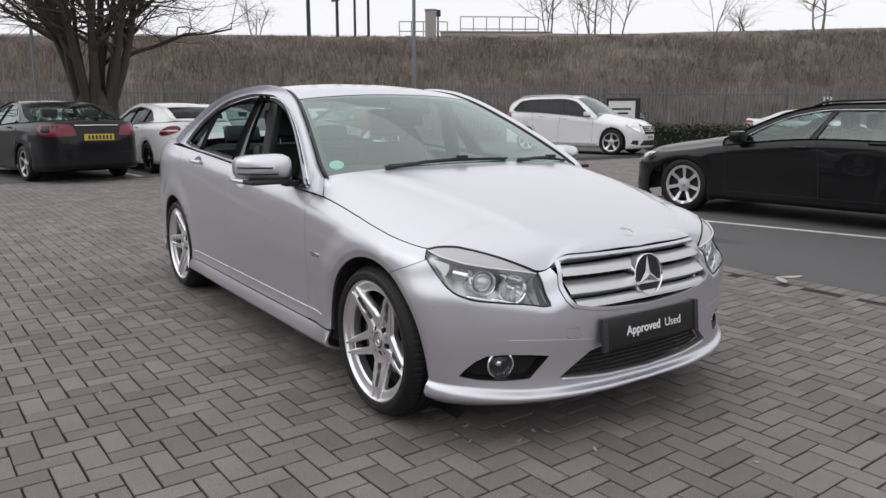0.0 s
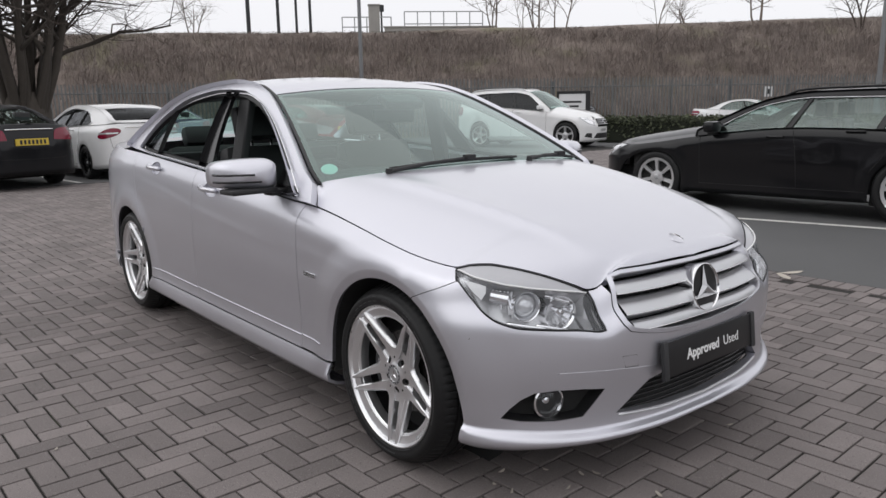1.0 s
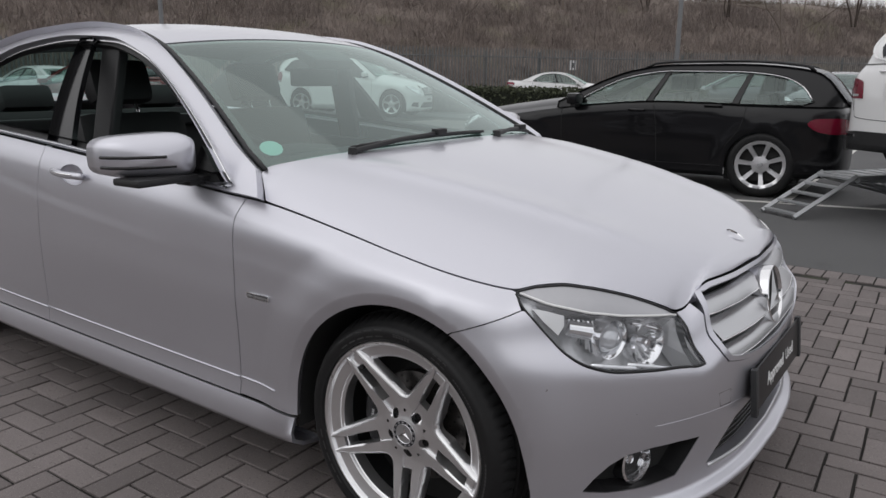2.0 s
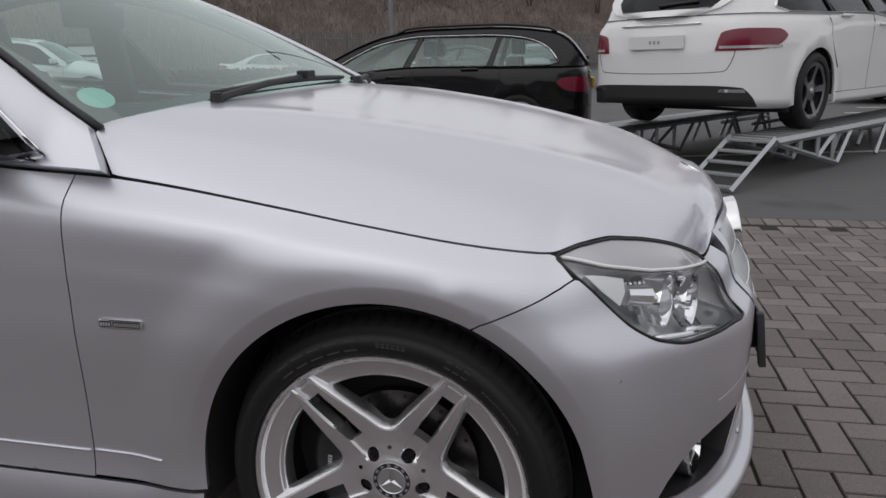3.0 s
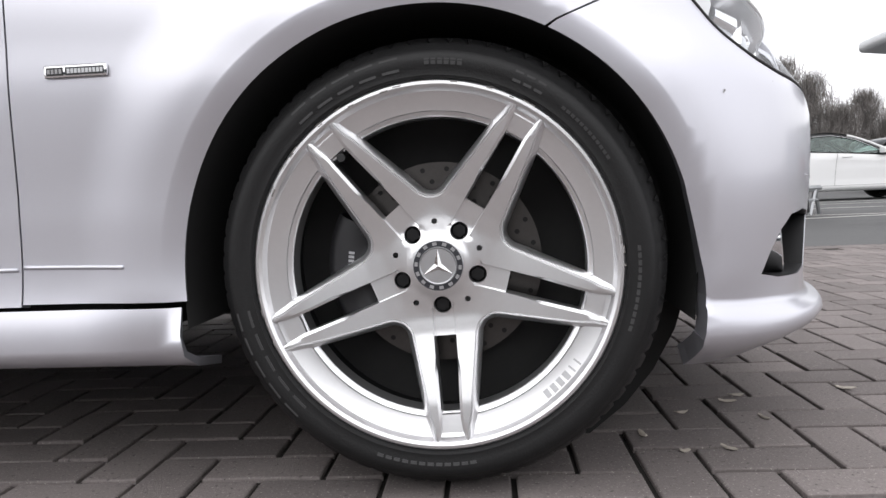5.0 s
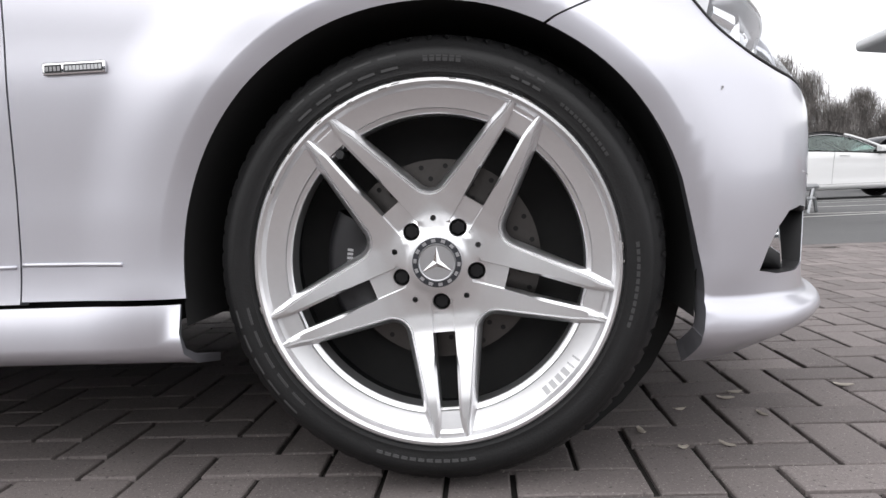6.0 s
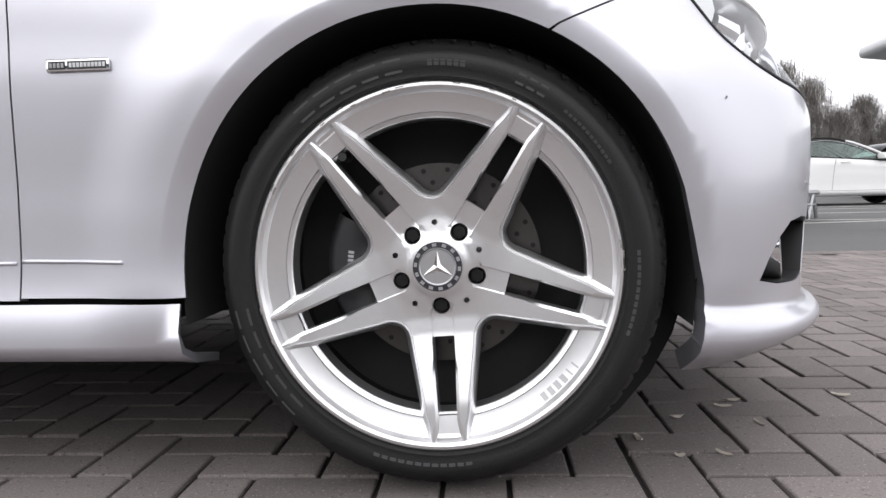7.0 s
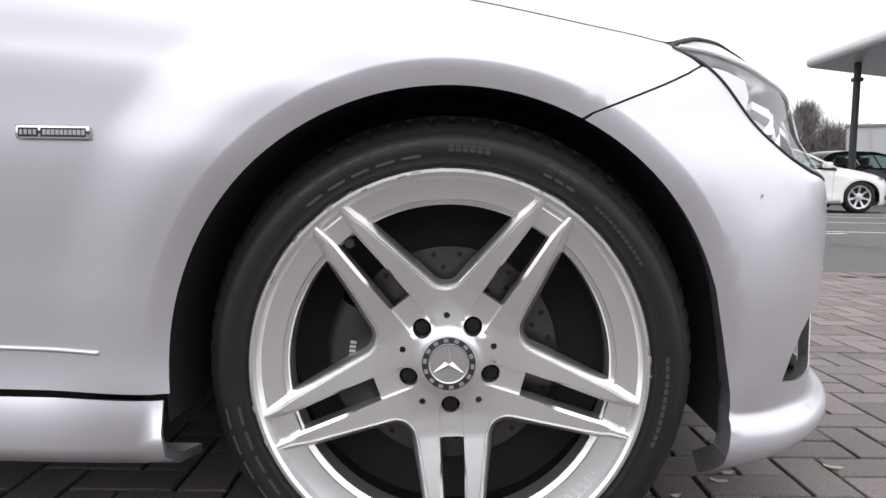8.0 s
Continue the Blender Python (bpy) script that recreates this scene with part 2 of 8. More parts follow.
def pchip(xs, ys):
    """Smooth monotone interpolation through keys."""
    xs, ys = np.asarray(xs, float), np.asarray(ys, float)
    h, d = np.diff(xs), np.diff(ys) / np.diff(xs)
    m = np.zeros(len(xs))
    m[0], m[-1] = d[0], d[-1]
    for i in range(1, len(xs) - 1):
        if d[i - 1] * d[i] > 0:
            w1, w2 = 2 * h[i] + h[i - 1], h[i] + 2 * h[i - 1]
            m[i] = (w1 + w2) / (w1 / d[i - 1] + w2 / d[i])

    def f(x):
        x = np.clip(np.asarray(x, float), xs[0], xs[-1])
        i = np.clip(np.searchsorted(xs, x) - 1, 0, len(xs) - 2)
        t = (x - xs[i]) / h[i]
        return ys[i] * (1 + 2 * t) * (1 - t) ** 2 + m[i] * h[i] * t * (1 - t) ** 2 + ys[i + 1] * t * t * (3 - 2 * t) + m[i + 1] * h[i] * t * t * (t - 1)

    return f


def smooth(a, b, x):
    t = np.clip((np.asarray(x, float) - a) / (b - a), 0, 1)
    return t * t * (3 - 2 * t)


def inside(poly, pts):
    """Which points lie in the polygon."""
    poly, pts = np.asarray(poly, float), np.asarray(pts, float)
    res = np.zeros(len(pts), bool)
    x, y = pts[:, 0], pts[:, 1]
    for (x0, y0), (x1, y1) in zip(poly, np.roll(poly, -1, 0)):
        cross = ((y0 > y) != (y1 > y)) & (x < (x1 - x0) * (y - y0) / (y1 - y0 + 1e-15) + x0)
        res ^= cross
    return res


def dense(poly, step):
    out = []
    for a, b in zip(poly, np.roll(poly, -1, 0)):
        k = max(1, int(np.ceil(np.linalg.norm(b - a) / step)))
        out += [a + (b - a) * i / k for i in range(k)]
    return np.array(out)


def edge_gap(poly, pts):
    """Distance of points from the polygon's edges."""
    poly, pts = np.asarray(poly, float), np.asarray(pts, float)
    best = np.full(len(pts), 1e9)
    for a, b in zip(poly, np.roll(poly, -1, 0)):
        d = b - a
        q = pts - a
        t = np.clip((q[:, 0] * d[0] + q[:, 1] * d[1]) / (d @ d + 1e-15), 0, 1)
        best = np.minimum(best, (q[:, 0] - t * d[0]) ** 2 + (q[:, 1] - t * d[1]) ** 2)
    return np.sqrt(best)


def sheet(name, surf, outline, mat, parent=None, step=0.03, thick=0.012, holes=(), flip=False, label="", mirror=False, lines=(), sharp=0):
    """A panel of sheet metal or glass: an outlined patch of the surface surf(p) -> places, with a folded rim."""
    from mathutils.geometry import delaunay_2d_cdt
    loops = [dense(np.asarray(o, float), step) for o in (outline, *holes)]
    lo, hi = loops[0].min(0), loops[0].max(0)
    gx, gy = np.meshgrid(np.arange(lo[0] + step / 2, hi[0], step), np.arange(lo[1] + step / 2, hi[1], step))
    grid = np.stack([gx.ravel(), gy.ravel()], 1)
    ok = inside(loops[0], grid) & (edge_gap(loops[0], grid) > 0.45 * step)
    for hloop in loops[1:]:
        ok &= ~inside(hloop, grid) & (edge_gap(hloop, grid) > 0.45 * step)
    for lp in lines:
        ok &= edge_gap(lp, grid) > 0.3 * step
    pts, edges = list(map(tuple, np.concatenate(loops))), []
    k = 0
    for lp in loops:
        edges += [(k + i, k + (i + 1) % len(lp)) for i in range(len(lp))]
        k += len(lp)
    for lp in lines:
        pts += list(map(tuple, lp))
        shut = np.linalg.norm(lp[0] - lp[-1]) < 3 * np.linalg.norm(lp[1] - lp[0])
        edges += [(k + i, k + (i + 1) % len(lp)) for i in range(len(lp) if shut else len(lp) - 1)]
        k += len(lp)
    pts += list(map(tuple, grid[ok]))
    vs, _, fs, *_ = delaunay_2d_cdt([Vector(p) for p in pts], edges, [], 0, 1e-6)
    uv = np.array([tuple(v) for v in vs])
    tri = [list(f) for f in fs]
    cen = np.array([uv[f].mean(0) for f in tri])
    keep = inside(loops[0], cen)
    for hloop in loops[1:]:
        keep &= ~inside(hloop, cen)
    tri = [f for f, q in zip(tri, keep) if q]
    P = surf(uv)
    e = 1e-4
    du, dv = surf(uv + [e, 0]) - P, surf(uv + [0, e]) - P
    N = np.cross(du, dv)
    N /= np.linalg.norm(N, axis=1)[:, None] + 1e-12
    if flip:
        N = -N
    if mirror:
        P, N = P * [1, -1, 1], N * [1, -1, 1]
    a = np.array([P[f[0]] for f in tri]), np.array([P[f[1]] for f in tri]), np.array([P[f[2]] for f in tri])
    fn = np.cross(a[1] - a[0], a[2] - a[0])
    tri = [f if (fn[i] @ N[f[0]]) > 0 else f[::-1] for i, f in enumerate(tri)]
    verts, faces = [*P], list(tri)
    norms = [N[i] for f in tri for i in f]
    if thick:
        seen = {}
        for f in tri:
            for i in range(3):
                seen[(f[i], f[(i + 1) % 3])] = True
        for (i, j) in [ed for ed in seen if (ed[1], ed[0]) not in seen]:
            b = len(verts)
            verts += [P[i], P[j], P[j] - thick * N[j], P[i] - thick * N[i]]
            faces.append((b + 1, b, b + 3, b + 2))
            q = np.cross(verts[b] - verts[b + 1], verts[b + 3] - verts[b])
            q = q / (np.linalg.norm(q) + 1e-12)
            norms += [q] * 4
    ob = link_mesh(name, verts, faces, mat, parent, label, True, None if sharp else norms)
    if sharp:
        ob.data.set_sharp_from_angle(angle=radians(sharp))
    return ob


def grid_mesh(name, P, mat, parent=None, label="", flip=False, closed_u=False, smooth_it=True):
    """A mesh over a grid of places P[i, j]."""
    nu, nv = P.shape[:2]
    faces = []
    for i in range(nu if closed_u else nu - 1):
        for j in range(nv - 1):
            a, b, c, d = i * nv + j, ((i + 1) % nu) * nv + j, ((i + 1) % nu) * nv + j + 1, i * nv + j + 1
            faces.append((a, d, c, b) if flip else (a, b, c, d))
    return link_mesh(name, P.reshape(-1, 3), faces, mat, parent, label, smooth_it)


def revolve(profile, seg=48, axis="y"):
    """Ring verts and faces of a profile of (radius, along) turned about the y axis."""
    prof = np.asarray(profile, float)
    a = np.linspace(0, 2 * np.pi, seg, endpoint=False)
    P = np.stack([prof[None, :, 0] * np.cos(a)[:, None], np.broadcast_to(prof[None, :, 1], (seg, len(prof))), prof[None, :, 0] * np.sin(a)[:, None]], -1)
    return P


def ring(name, profile, mat, parent, seg=48, label="", flip=False, sharp=40, at=(0, 0, 0)):
    P = revolve(profile, seg) + np.array(at)
    ob = grid_mesh(name, P, mat, parent, label, flip, closed_u=True)
    ob.data.set_sharp_from_angle(angle=radians(sharp))
    return ob


def words(name, text, size, mat, parent, m, depth=0.0006, label="", bold=0.0, spacing=1.0):
    """Raised lettering in the built-in font, as a mesh."""
    cu = bpy.data.curves.new(name, "FONT")
    cu.body, cu.size, cu.extrude, cu.align_x, cu.align_y, cu.offset, cu.space_character = text, size, depth, "CENTER", "CENTER", bold, spacing
    tmp = bpy.data.objects.new(name + "_curve", cu)
    scene.collection.objects.link(tmp)
    dg = bpy.context.evaluated_depsgraph_get()
    me = bpy.data.meshes.new_from_object(tmp.evaluated_get(dg))
    bpy.data.objects.remove(tmp)
    bpy.data.curves.remove(cu)
    me.name = name
    me.materials.clear()
    me.materials.append(mat)
    me.transform(m)
    ob = new(name, me)
    if parent is not None:
        ob.parent = parent
    if label:
        ob["label"] = label
    return ob


def swept(name, pts, r, mat, parent, seg=8, label="", closed=False):
    """A round rod along a line of points."""
    p = np.array([tuple(map(float, q)) for q in pts])
    n = len(p)
    t = (np.roll(p, -1, 0) - np.roll(p, 1, 0)) if closed else np.gradient(p, axis=0)
    t /= np.linalg.norm(t, axis=1)[:, None] + 1e-12
    ref = np.where(np.abs(t[:, 2:3]) < 0.9, [[0.0, 0, 1]], [[0.0, 1, 0]])
    a = np.cross(t, ref)
    a /= np.linalg.norm(a, axis=1)[:, None] + 1e-12
    b = np.cross(t, a)
    k = max(5, seg)
    ang = np.linspace(0, 2 * np.pi, k, endpoint=False)
    V = p[:, None] + r * (np.cos(ang)[None, :, None] * a[:, None] + np.sin(ang)[None, :, None] * b[:, None])
    faces = []
    for i in range(n if closed else n - 1):
        j = (i + 1) % n
        for q in range(k):
            w = (q + 1) % k
            faces.append((i * k + q, i * k + w, j * k + w, j * k + q))
    if not closed:
        faces += [tuple(range(k))[::-1], tuple((n - 1) * k + q for q in range(k))]
    return link_mesh(name, V.reshape(-1, 3), faces, mat, parent, label)


def add_grit(m, light, dark, scale):
    """Pale grit and dark pits over a cast surface."""
    n, l, p = nodes_of(m)
    src = p.inputs["Base Color"].links[0].from_socket
    pos = n.new("ShaderNodeNewGeometry").outputs["Position"]
    for lo, col, sc in ((0.635, light, scale), (0.64, dark, scale * 0.45)):
        t, r, x = n.new("ShaderNodeTexNoise"), n.new("ShaderNodeMapRange"), n.new("ShaderNodeMix")
        t.inputs["Scale"].default_value, t.inputs["Detail"].default_value = sc, 2
        l.new(pos, t.inputs["Vector"])
        r.inputs["From Min"].default_value, r.inputs["From Max"].default_value = lo, lo + 0.08
        l.new(t.outputs[0], r.inputs["Value"])
        x.data_type = "RGBA"
        l.new(r.outputs[0], x.inputs[0])
        l.new(src, x.inputs[6])
        x.inputs[7].default_value = (*col, 1)
        src = x.outputs[2]
    l.new(src, p.inputs["Base Color"])


for m_ in (PAVER, PAVER_FAR):
    add_grit(m_, (0.36, 0.33, 0.31), (0.085, 0.075, 0.07), 260.0)

# ---- setting: ground, bank, fence ----
EDGE = 3.02            # where the block paving ends and the asphalt begins
PAVED = [(-12.6, 9.0, -9.0, EDGE), (-12.6, -4.6, EDGE, 16.0)]      # x0, x1, y0, y1 of the block paving


def paved(x, y, grow=0.0):
    return any(x0 - grow <= x <= x1 + grow and y0 - grow <= y <= y1 + grow for x0, x1, y0, y1 in PAVED)


cuts_x = sorted({v + d for v in (-12.6, -4.6, 9.0) for d in (0, 0.004)} | {-400, -200, -60, 60, 200, 400})
cuts_y = sorted({v + d for v in (-9.0, EDGE, 16.0) for d in (0, 0.004)} | {-400, -200, -60, 60, 200, 400})
P = np.array([[(x, y, -0.012 if paved(x, y) and paved(x - 0.006, y) and paved(x + 0.006, y) and paved(x, y - 0.006) and paved(x, y + 0.006) else 0.0) for y in cuts_y] for x in cuts_x])
for i, x in enumerate(cuts_x):
    for j, y in enumerate(cuts_y):
        low = any(x0 + 0.002 < x <= x1 + 0.001 and y0 + 0.002 < y <= y1 + 0.001 for x0, x1, y0, y1 in PAVED)
        P[i, j, 2] = -0.012 if low else 0.0
ground = grid_mesh("ground", P, ASPHALT, smooth_it=False)
tagged(ground, "worn dark grey asphalt of the car park", "ground", kind="structure")

FN = np.array([-0.839, 0.545])      # away from the car park, square to the fence
FT = np.array([0.545, 0.839])       # along the fence
FO = np.array([2.5, -2.3]) + 33.0 * FN


def fence_place(s, d=0.0):
    return FO + s * FT + d * FN


# the railway bank: rises behind the fence to a level crest
rng = np.random.default_rng(5)
ss, dd = np.linspace(-90, 130, 221), np.array([0.6, 2, 4, 6, 8, 10, 12, 13.5, 15, 17, 19, 40, 120])
hh = np.array([0.0, 0.4, 1.3, 2.3, 3.3, 4.3, 5.2, 5.75, 6.0, 6.1, 6.1, 5.8, 5.0])
rise = lambda s: 1 + 0.15 * float(smooth(0, 45, s))
P = np.zeros((len(ss), len(dd), 3))
for i, s in enumerate(ss):
    for j, d in enumerate(dd):
        x, y = fence_place(s, d)
        k = 0.35 * noise.noise(Vector((s * 0.12, d * 0.3, 3.0))) * (1 if 0 < j < 9 else 0.25)
        P[i, j] = (x, y, max(-0.02, hh[j] * rise(s) + k * min(1, j)))
bank = grid_mesh("bank", P, EARTH, flip=True)
tagged(bank, "steep railway bank covered with brown winter scrub", "embankment", kind="structure")


def stems(name, spots, mat, label, category, h=(0.6, 1.4), n=7, spread=0.35, thin=0.012, kind="stuff", seed=1):
    """Scrub: bunches of thin bare stems with a side shoot each, every one a narrow blade."""
    r = np.random.default_rng(seed)
    c = np.repeat(np.asarray(spots, float), n, axis=0)
    m = len(c)
    tall = c[:, 3] if c.shape[1] > 3 else np.ones(m)
    a, hgt = r.uniform(0, 2 * np.pi, m), r.uniform(*h, m) * tall
    b = c[:, :3] + np.stack([r.normal(0, spread * 0.6, m), r.normal(0, spread * 0.6, m), np.full(m, -0.05)], 1)
    t = b + np.stack([np.cos(a) * spread * r.uniform(0.2, 1.2, m), np.sin(a) * spread * r.uniform(0.2, 1.2, m), hgt], 1)
    side = np.stack([np.cos(a + 1.57), np.sin(a + 1.57), np.zeros(m)], 1) * (thin * r.uniform(0.6, 1.5, m))[:, None]
    mid = b + (t - b) * r.uniform(0.3, 0.6, m)[:, None]
    t2 = mid + np.stack([r.normal(0, spread, m), r.normal(0, spread, m), hgt * 0.4], 1)
    V = np.stack([b - side, b + side, t, mid - side * 0.7, mid + side * 0.7, t2], 1).reshape(-1, 3)
    me = bpy.data.meshes.new(name)
    me.vertices.add(len(V))
    me.vertices.foreach_set("co", V.ravel())
    me.loops.add(len(V))
    me.loops.foreach_set("vertex_index", np.arange(len(V)))
    me.polygons.add(len(V) // 3)
    me.polygons.foreach_set("loop_start", np.arange(0, len(V), 3))
    me.materials.append(mat)
    me.update()
    me.validate()
    return tagged(new(name, me), label, category, kind=kind)


spots = []
for _ in range(30000):
    s, d = rng.uniform(-60, 100), rng.uniform(0.8, 13.9)
    if rng.random() > 0.55 + 0.45 * noise.noise(Vector((s * 0.15, d * 0.35, 0))) + 0.25:
        continue
    x, y = fence_place(s, d)
    spots.append((x, y, float(np.interp(d, dd, hh)) * rise(s), 1.0 - 0.72 * float(smooth(10.5, 13.4, d))))
stems("bank_scrub", spots, SCRUB, "dense leafless brown brambles and scrub on the bank", "scrub", h=(0.30, 0.95), n=8, spread=0.50, thin=0.013, seed=3)
spots = []
for _ in range(1500):
    s, d = rng.uniform(-70, 110), rng.uniform(14.2, 16.5)
    x, y = fence_place(s, d)
    spots.append((x, y, float(np.interp(d, dd, hh)) * rise(s)))
stems("crest_grass", spots, BANK_TOP, "short dry grass along the crest of the bank", "grass", h=(0.05, 0.16), n=6, spread=0.3, thin=0.02, seed=8)
spots = []
for _ in range(420):
    s, d = rng.uniform(-60, 100), rng.uniform(0.9, 3.2)
    x, y = fence_place(s, d)
    spots.append((x, y, float(np.interp(d, dd, hh)) * rise(s)))
stems("bank_saplings", spots, SCRUB, "tall thin leafless saplings behind the fence", "saplings", h=(1.6, 3.4), n=4, spread=0.5, thin=0.014, seed=9)

# palisade fence: pales with split pointed tops on two rails
FENCE_H = 2.5
fence = thing("palisade_fence", "weathered grey steel palisade fence with pointed pales", "fence", kind="structure")
pale_verts, pale_faces = [], []
for i, s in enumerate(np.arange(-45, 85, 0.155)):
    c = fence_place(s)
    w = 0.034
    prof = [(-w, 0.05, 0.02), (-w * 0.4, 0.05, 0.0), (w * 0.4, 0.05, 0.0), (w, 0.05, 0.02)]
    k = len(pale_verts)
    hgt = FENCE_H + rng.normal(0, 0.008)
    for (a, z, o) in prof:
        p = c + a * FT + (o - 0.03) * FN
        pale_verts.append((p[0], p[1], 0.05))
    for (a, z, o) in prof:
        p = c + a * FT + (o - 0.03) * FN
        pale_verts.append((p[0], p[1], hgt - (0.11 if abs(a) > w * 0.6 else 0.0)))
    for q in range(3):
        pale_faces.append((k + q, k + q + 1, k + q + 5, k + q + 4))
ob = link_mesh("pales", pale_verts, pale_faces, FENCE_STEEL, fence, smooth=False)
tagged(ob, kind="stuff")
for z in (0.5, 2.1):
    a, b = fence_place(-45), fence_place(85)
    bm = bmesh.new()
    tube(bm, (a[0], a[1], z), (b[0], b[1], z), 0.03, seg=4)
    part("rail", bm, FENCE_STEEL, fence)
for s in np.arange(-44, 85, 2.75):
    c = fence_place(s, 0.07)
    bm = boxed(-0.05, 0.05, -0.03, 0.03, 0, 2.35, m=Matrix.Translation((c[0], c[1], 0)) @ Matrix.Rotation(math.atan2(FT[1], FT[0]), 4, "Z"))
    part("post", bm, FENCE_STEEL, fence)

# ---- car bodies ----
PLAN = [(0.684, 0), (0.677, 0.2), (0.655, 0.36), (0.617, 0.50), (0.562, 0.62), (0.48, 0.735), (0.36, 0.828), (0.22, 0.868), (0.05, 0.884),
        (-0.3, 0.889), (-1.2, 0.892), (-2.2, 0.890), (-2.76, 0.887), (-3.1, 0.868), (-3.4, 0.815), (-3.6, 0.72), (-3.71, 0.55), (-3.76, 0.3), (-3.775, 0)]
UK = [0, 0.5, 0.8, 1.05, 1.3, 1.75, 1.95, 3.0, 4.0, 4.5, 4.9, 5.25, 5.6]
# height of the skin's top edge: over the grille, down to the lamp's inner corner, and in an arch over the lamp
UZ = [0, 0.375, 0.405, 0.43, 0.452, 0.475, 0.50, 0.55, 0.60, 0.65, 0.70, 0.75, 0.80, 0.87, 0.94, 0.975, 1.0, 1.06, 1.319, 1.776, 1.979, 3.044, 4.06, 4.566, 4.97, 5.327, 5.683]
ZTOP = [0.712, 0.712, 0.705, 0.688, 0.667, 0.655, 0.653, 0.671, 0.690, 0.707, 0.721, 0.732, 0.740, 0.748, 0.746, 0.739, 0.733, 0.739, 0.780, 0.852, 0.872, 0.952, 1.005, 1.018, 1.03, 1.04, 1.045]
#        v      inset along the plan, front to rear                                             height (None: between 0.42 and the top)
RIBS = [
    (0.165, [0.06, 0.05, 0.04, 0.05, 0.09, 0.09, 0.09, 0.09, 0.09, 0.06, 0.06, 0.06, 0.08], [0.170, 0.158, 0.158, 0.166, 0.18, 0.178, 0.178, 0.178, 0.182, 0.20, 0.22, 0.24, 0.24]),
    (0.205, [-0.022, -0.02, -0.02, -0.006, 0.01, 0.000, 0.000, 0.000, 0.005, 0.01, 0.0, 0.0, 0.0], [0.198, 0.190, 0.193, 0.203, 0.20, 0.196, 0.196, 0.196, 0.198, 0.22, 0.24, 0.25, 0.25]),
    (0.245, [-0.026, -0.024, -0.022, -0.006, 0.0, -0.021, -0.021, -0.021, -0.014, 0.0, -0.005, -0.005, -0.005], [0.214, 0.213, 0.226, 0.246, 0.245, 0.227, 0.227, 0.227, 0.235, 0.27, 0.29, 0.30, 0.30]),
    (0.285, [0.004, 0.002, -0.002, 0.004, 0.012, 0.010, 0.010, 0.010, 0.010, 0.008, 0.006, 0.006, 0.006], [0.230, 0.234, 0.252, 0.272, 0.28, 0.278, 0.278, 0.278, 0.28, 0.30, 0.33, 0.34, 0.34]),
    (0.42, [-0.004, -0.008, -0.012, -0.002, 0.012, 0.014, 0.014, 0.012, 0.010, 0.006, 0.004, 0.004, 0.004], 0.0),
    (0.55, [-0.005, -0.009, -0.012, -0.004, 0.001, 0.003, 0.003, 0.003, 0.0, 0.0, 0.0, 0.0, 0.0], 0.36),
    (0.60, [-0.001, -0.003, -0.006, -0.001, 0.003, 0.0025, 0.002, 0.002, 0.001, 0.003, 0.005, 0.009, 0.009], 0.496),
    (0.66, [0.028, 0.030, 0.022, 0.008, 0.006, 0.002, 0.001, 0.001, 0.002, 0.006, 0.01, 0.02, 0.02], 0.66),
    (0.75, [0.050, 0.052, 0.046, 0.024, 0.018, 0.012, 0.010, 0.010, 0.014, 0.026, 0.03, 0.04, 0.04], 0.88),
    (0.80, [0.068, 0.082, 0.098, 0.062, 0.055, 0.062, 0.040, 0.036, 0.050, 0.075, 0.08, 0.08, 0.07], 1.0),
]


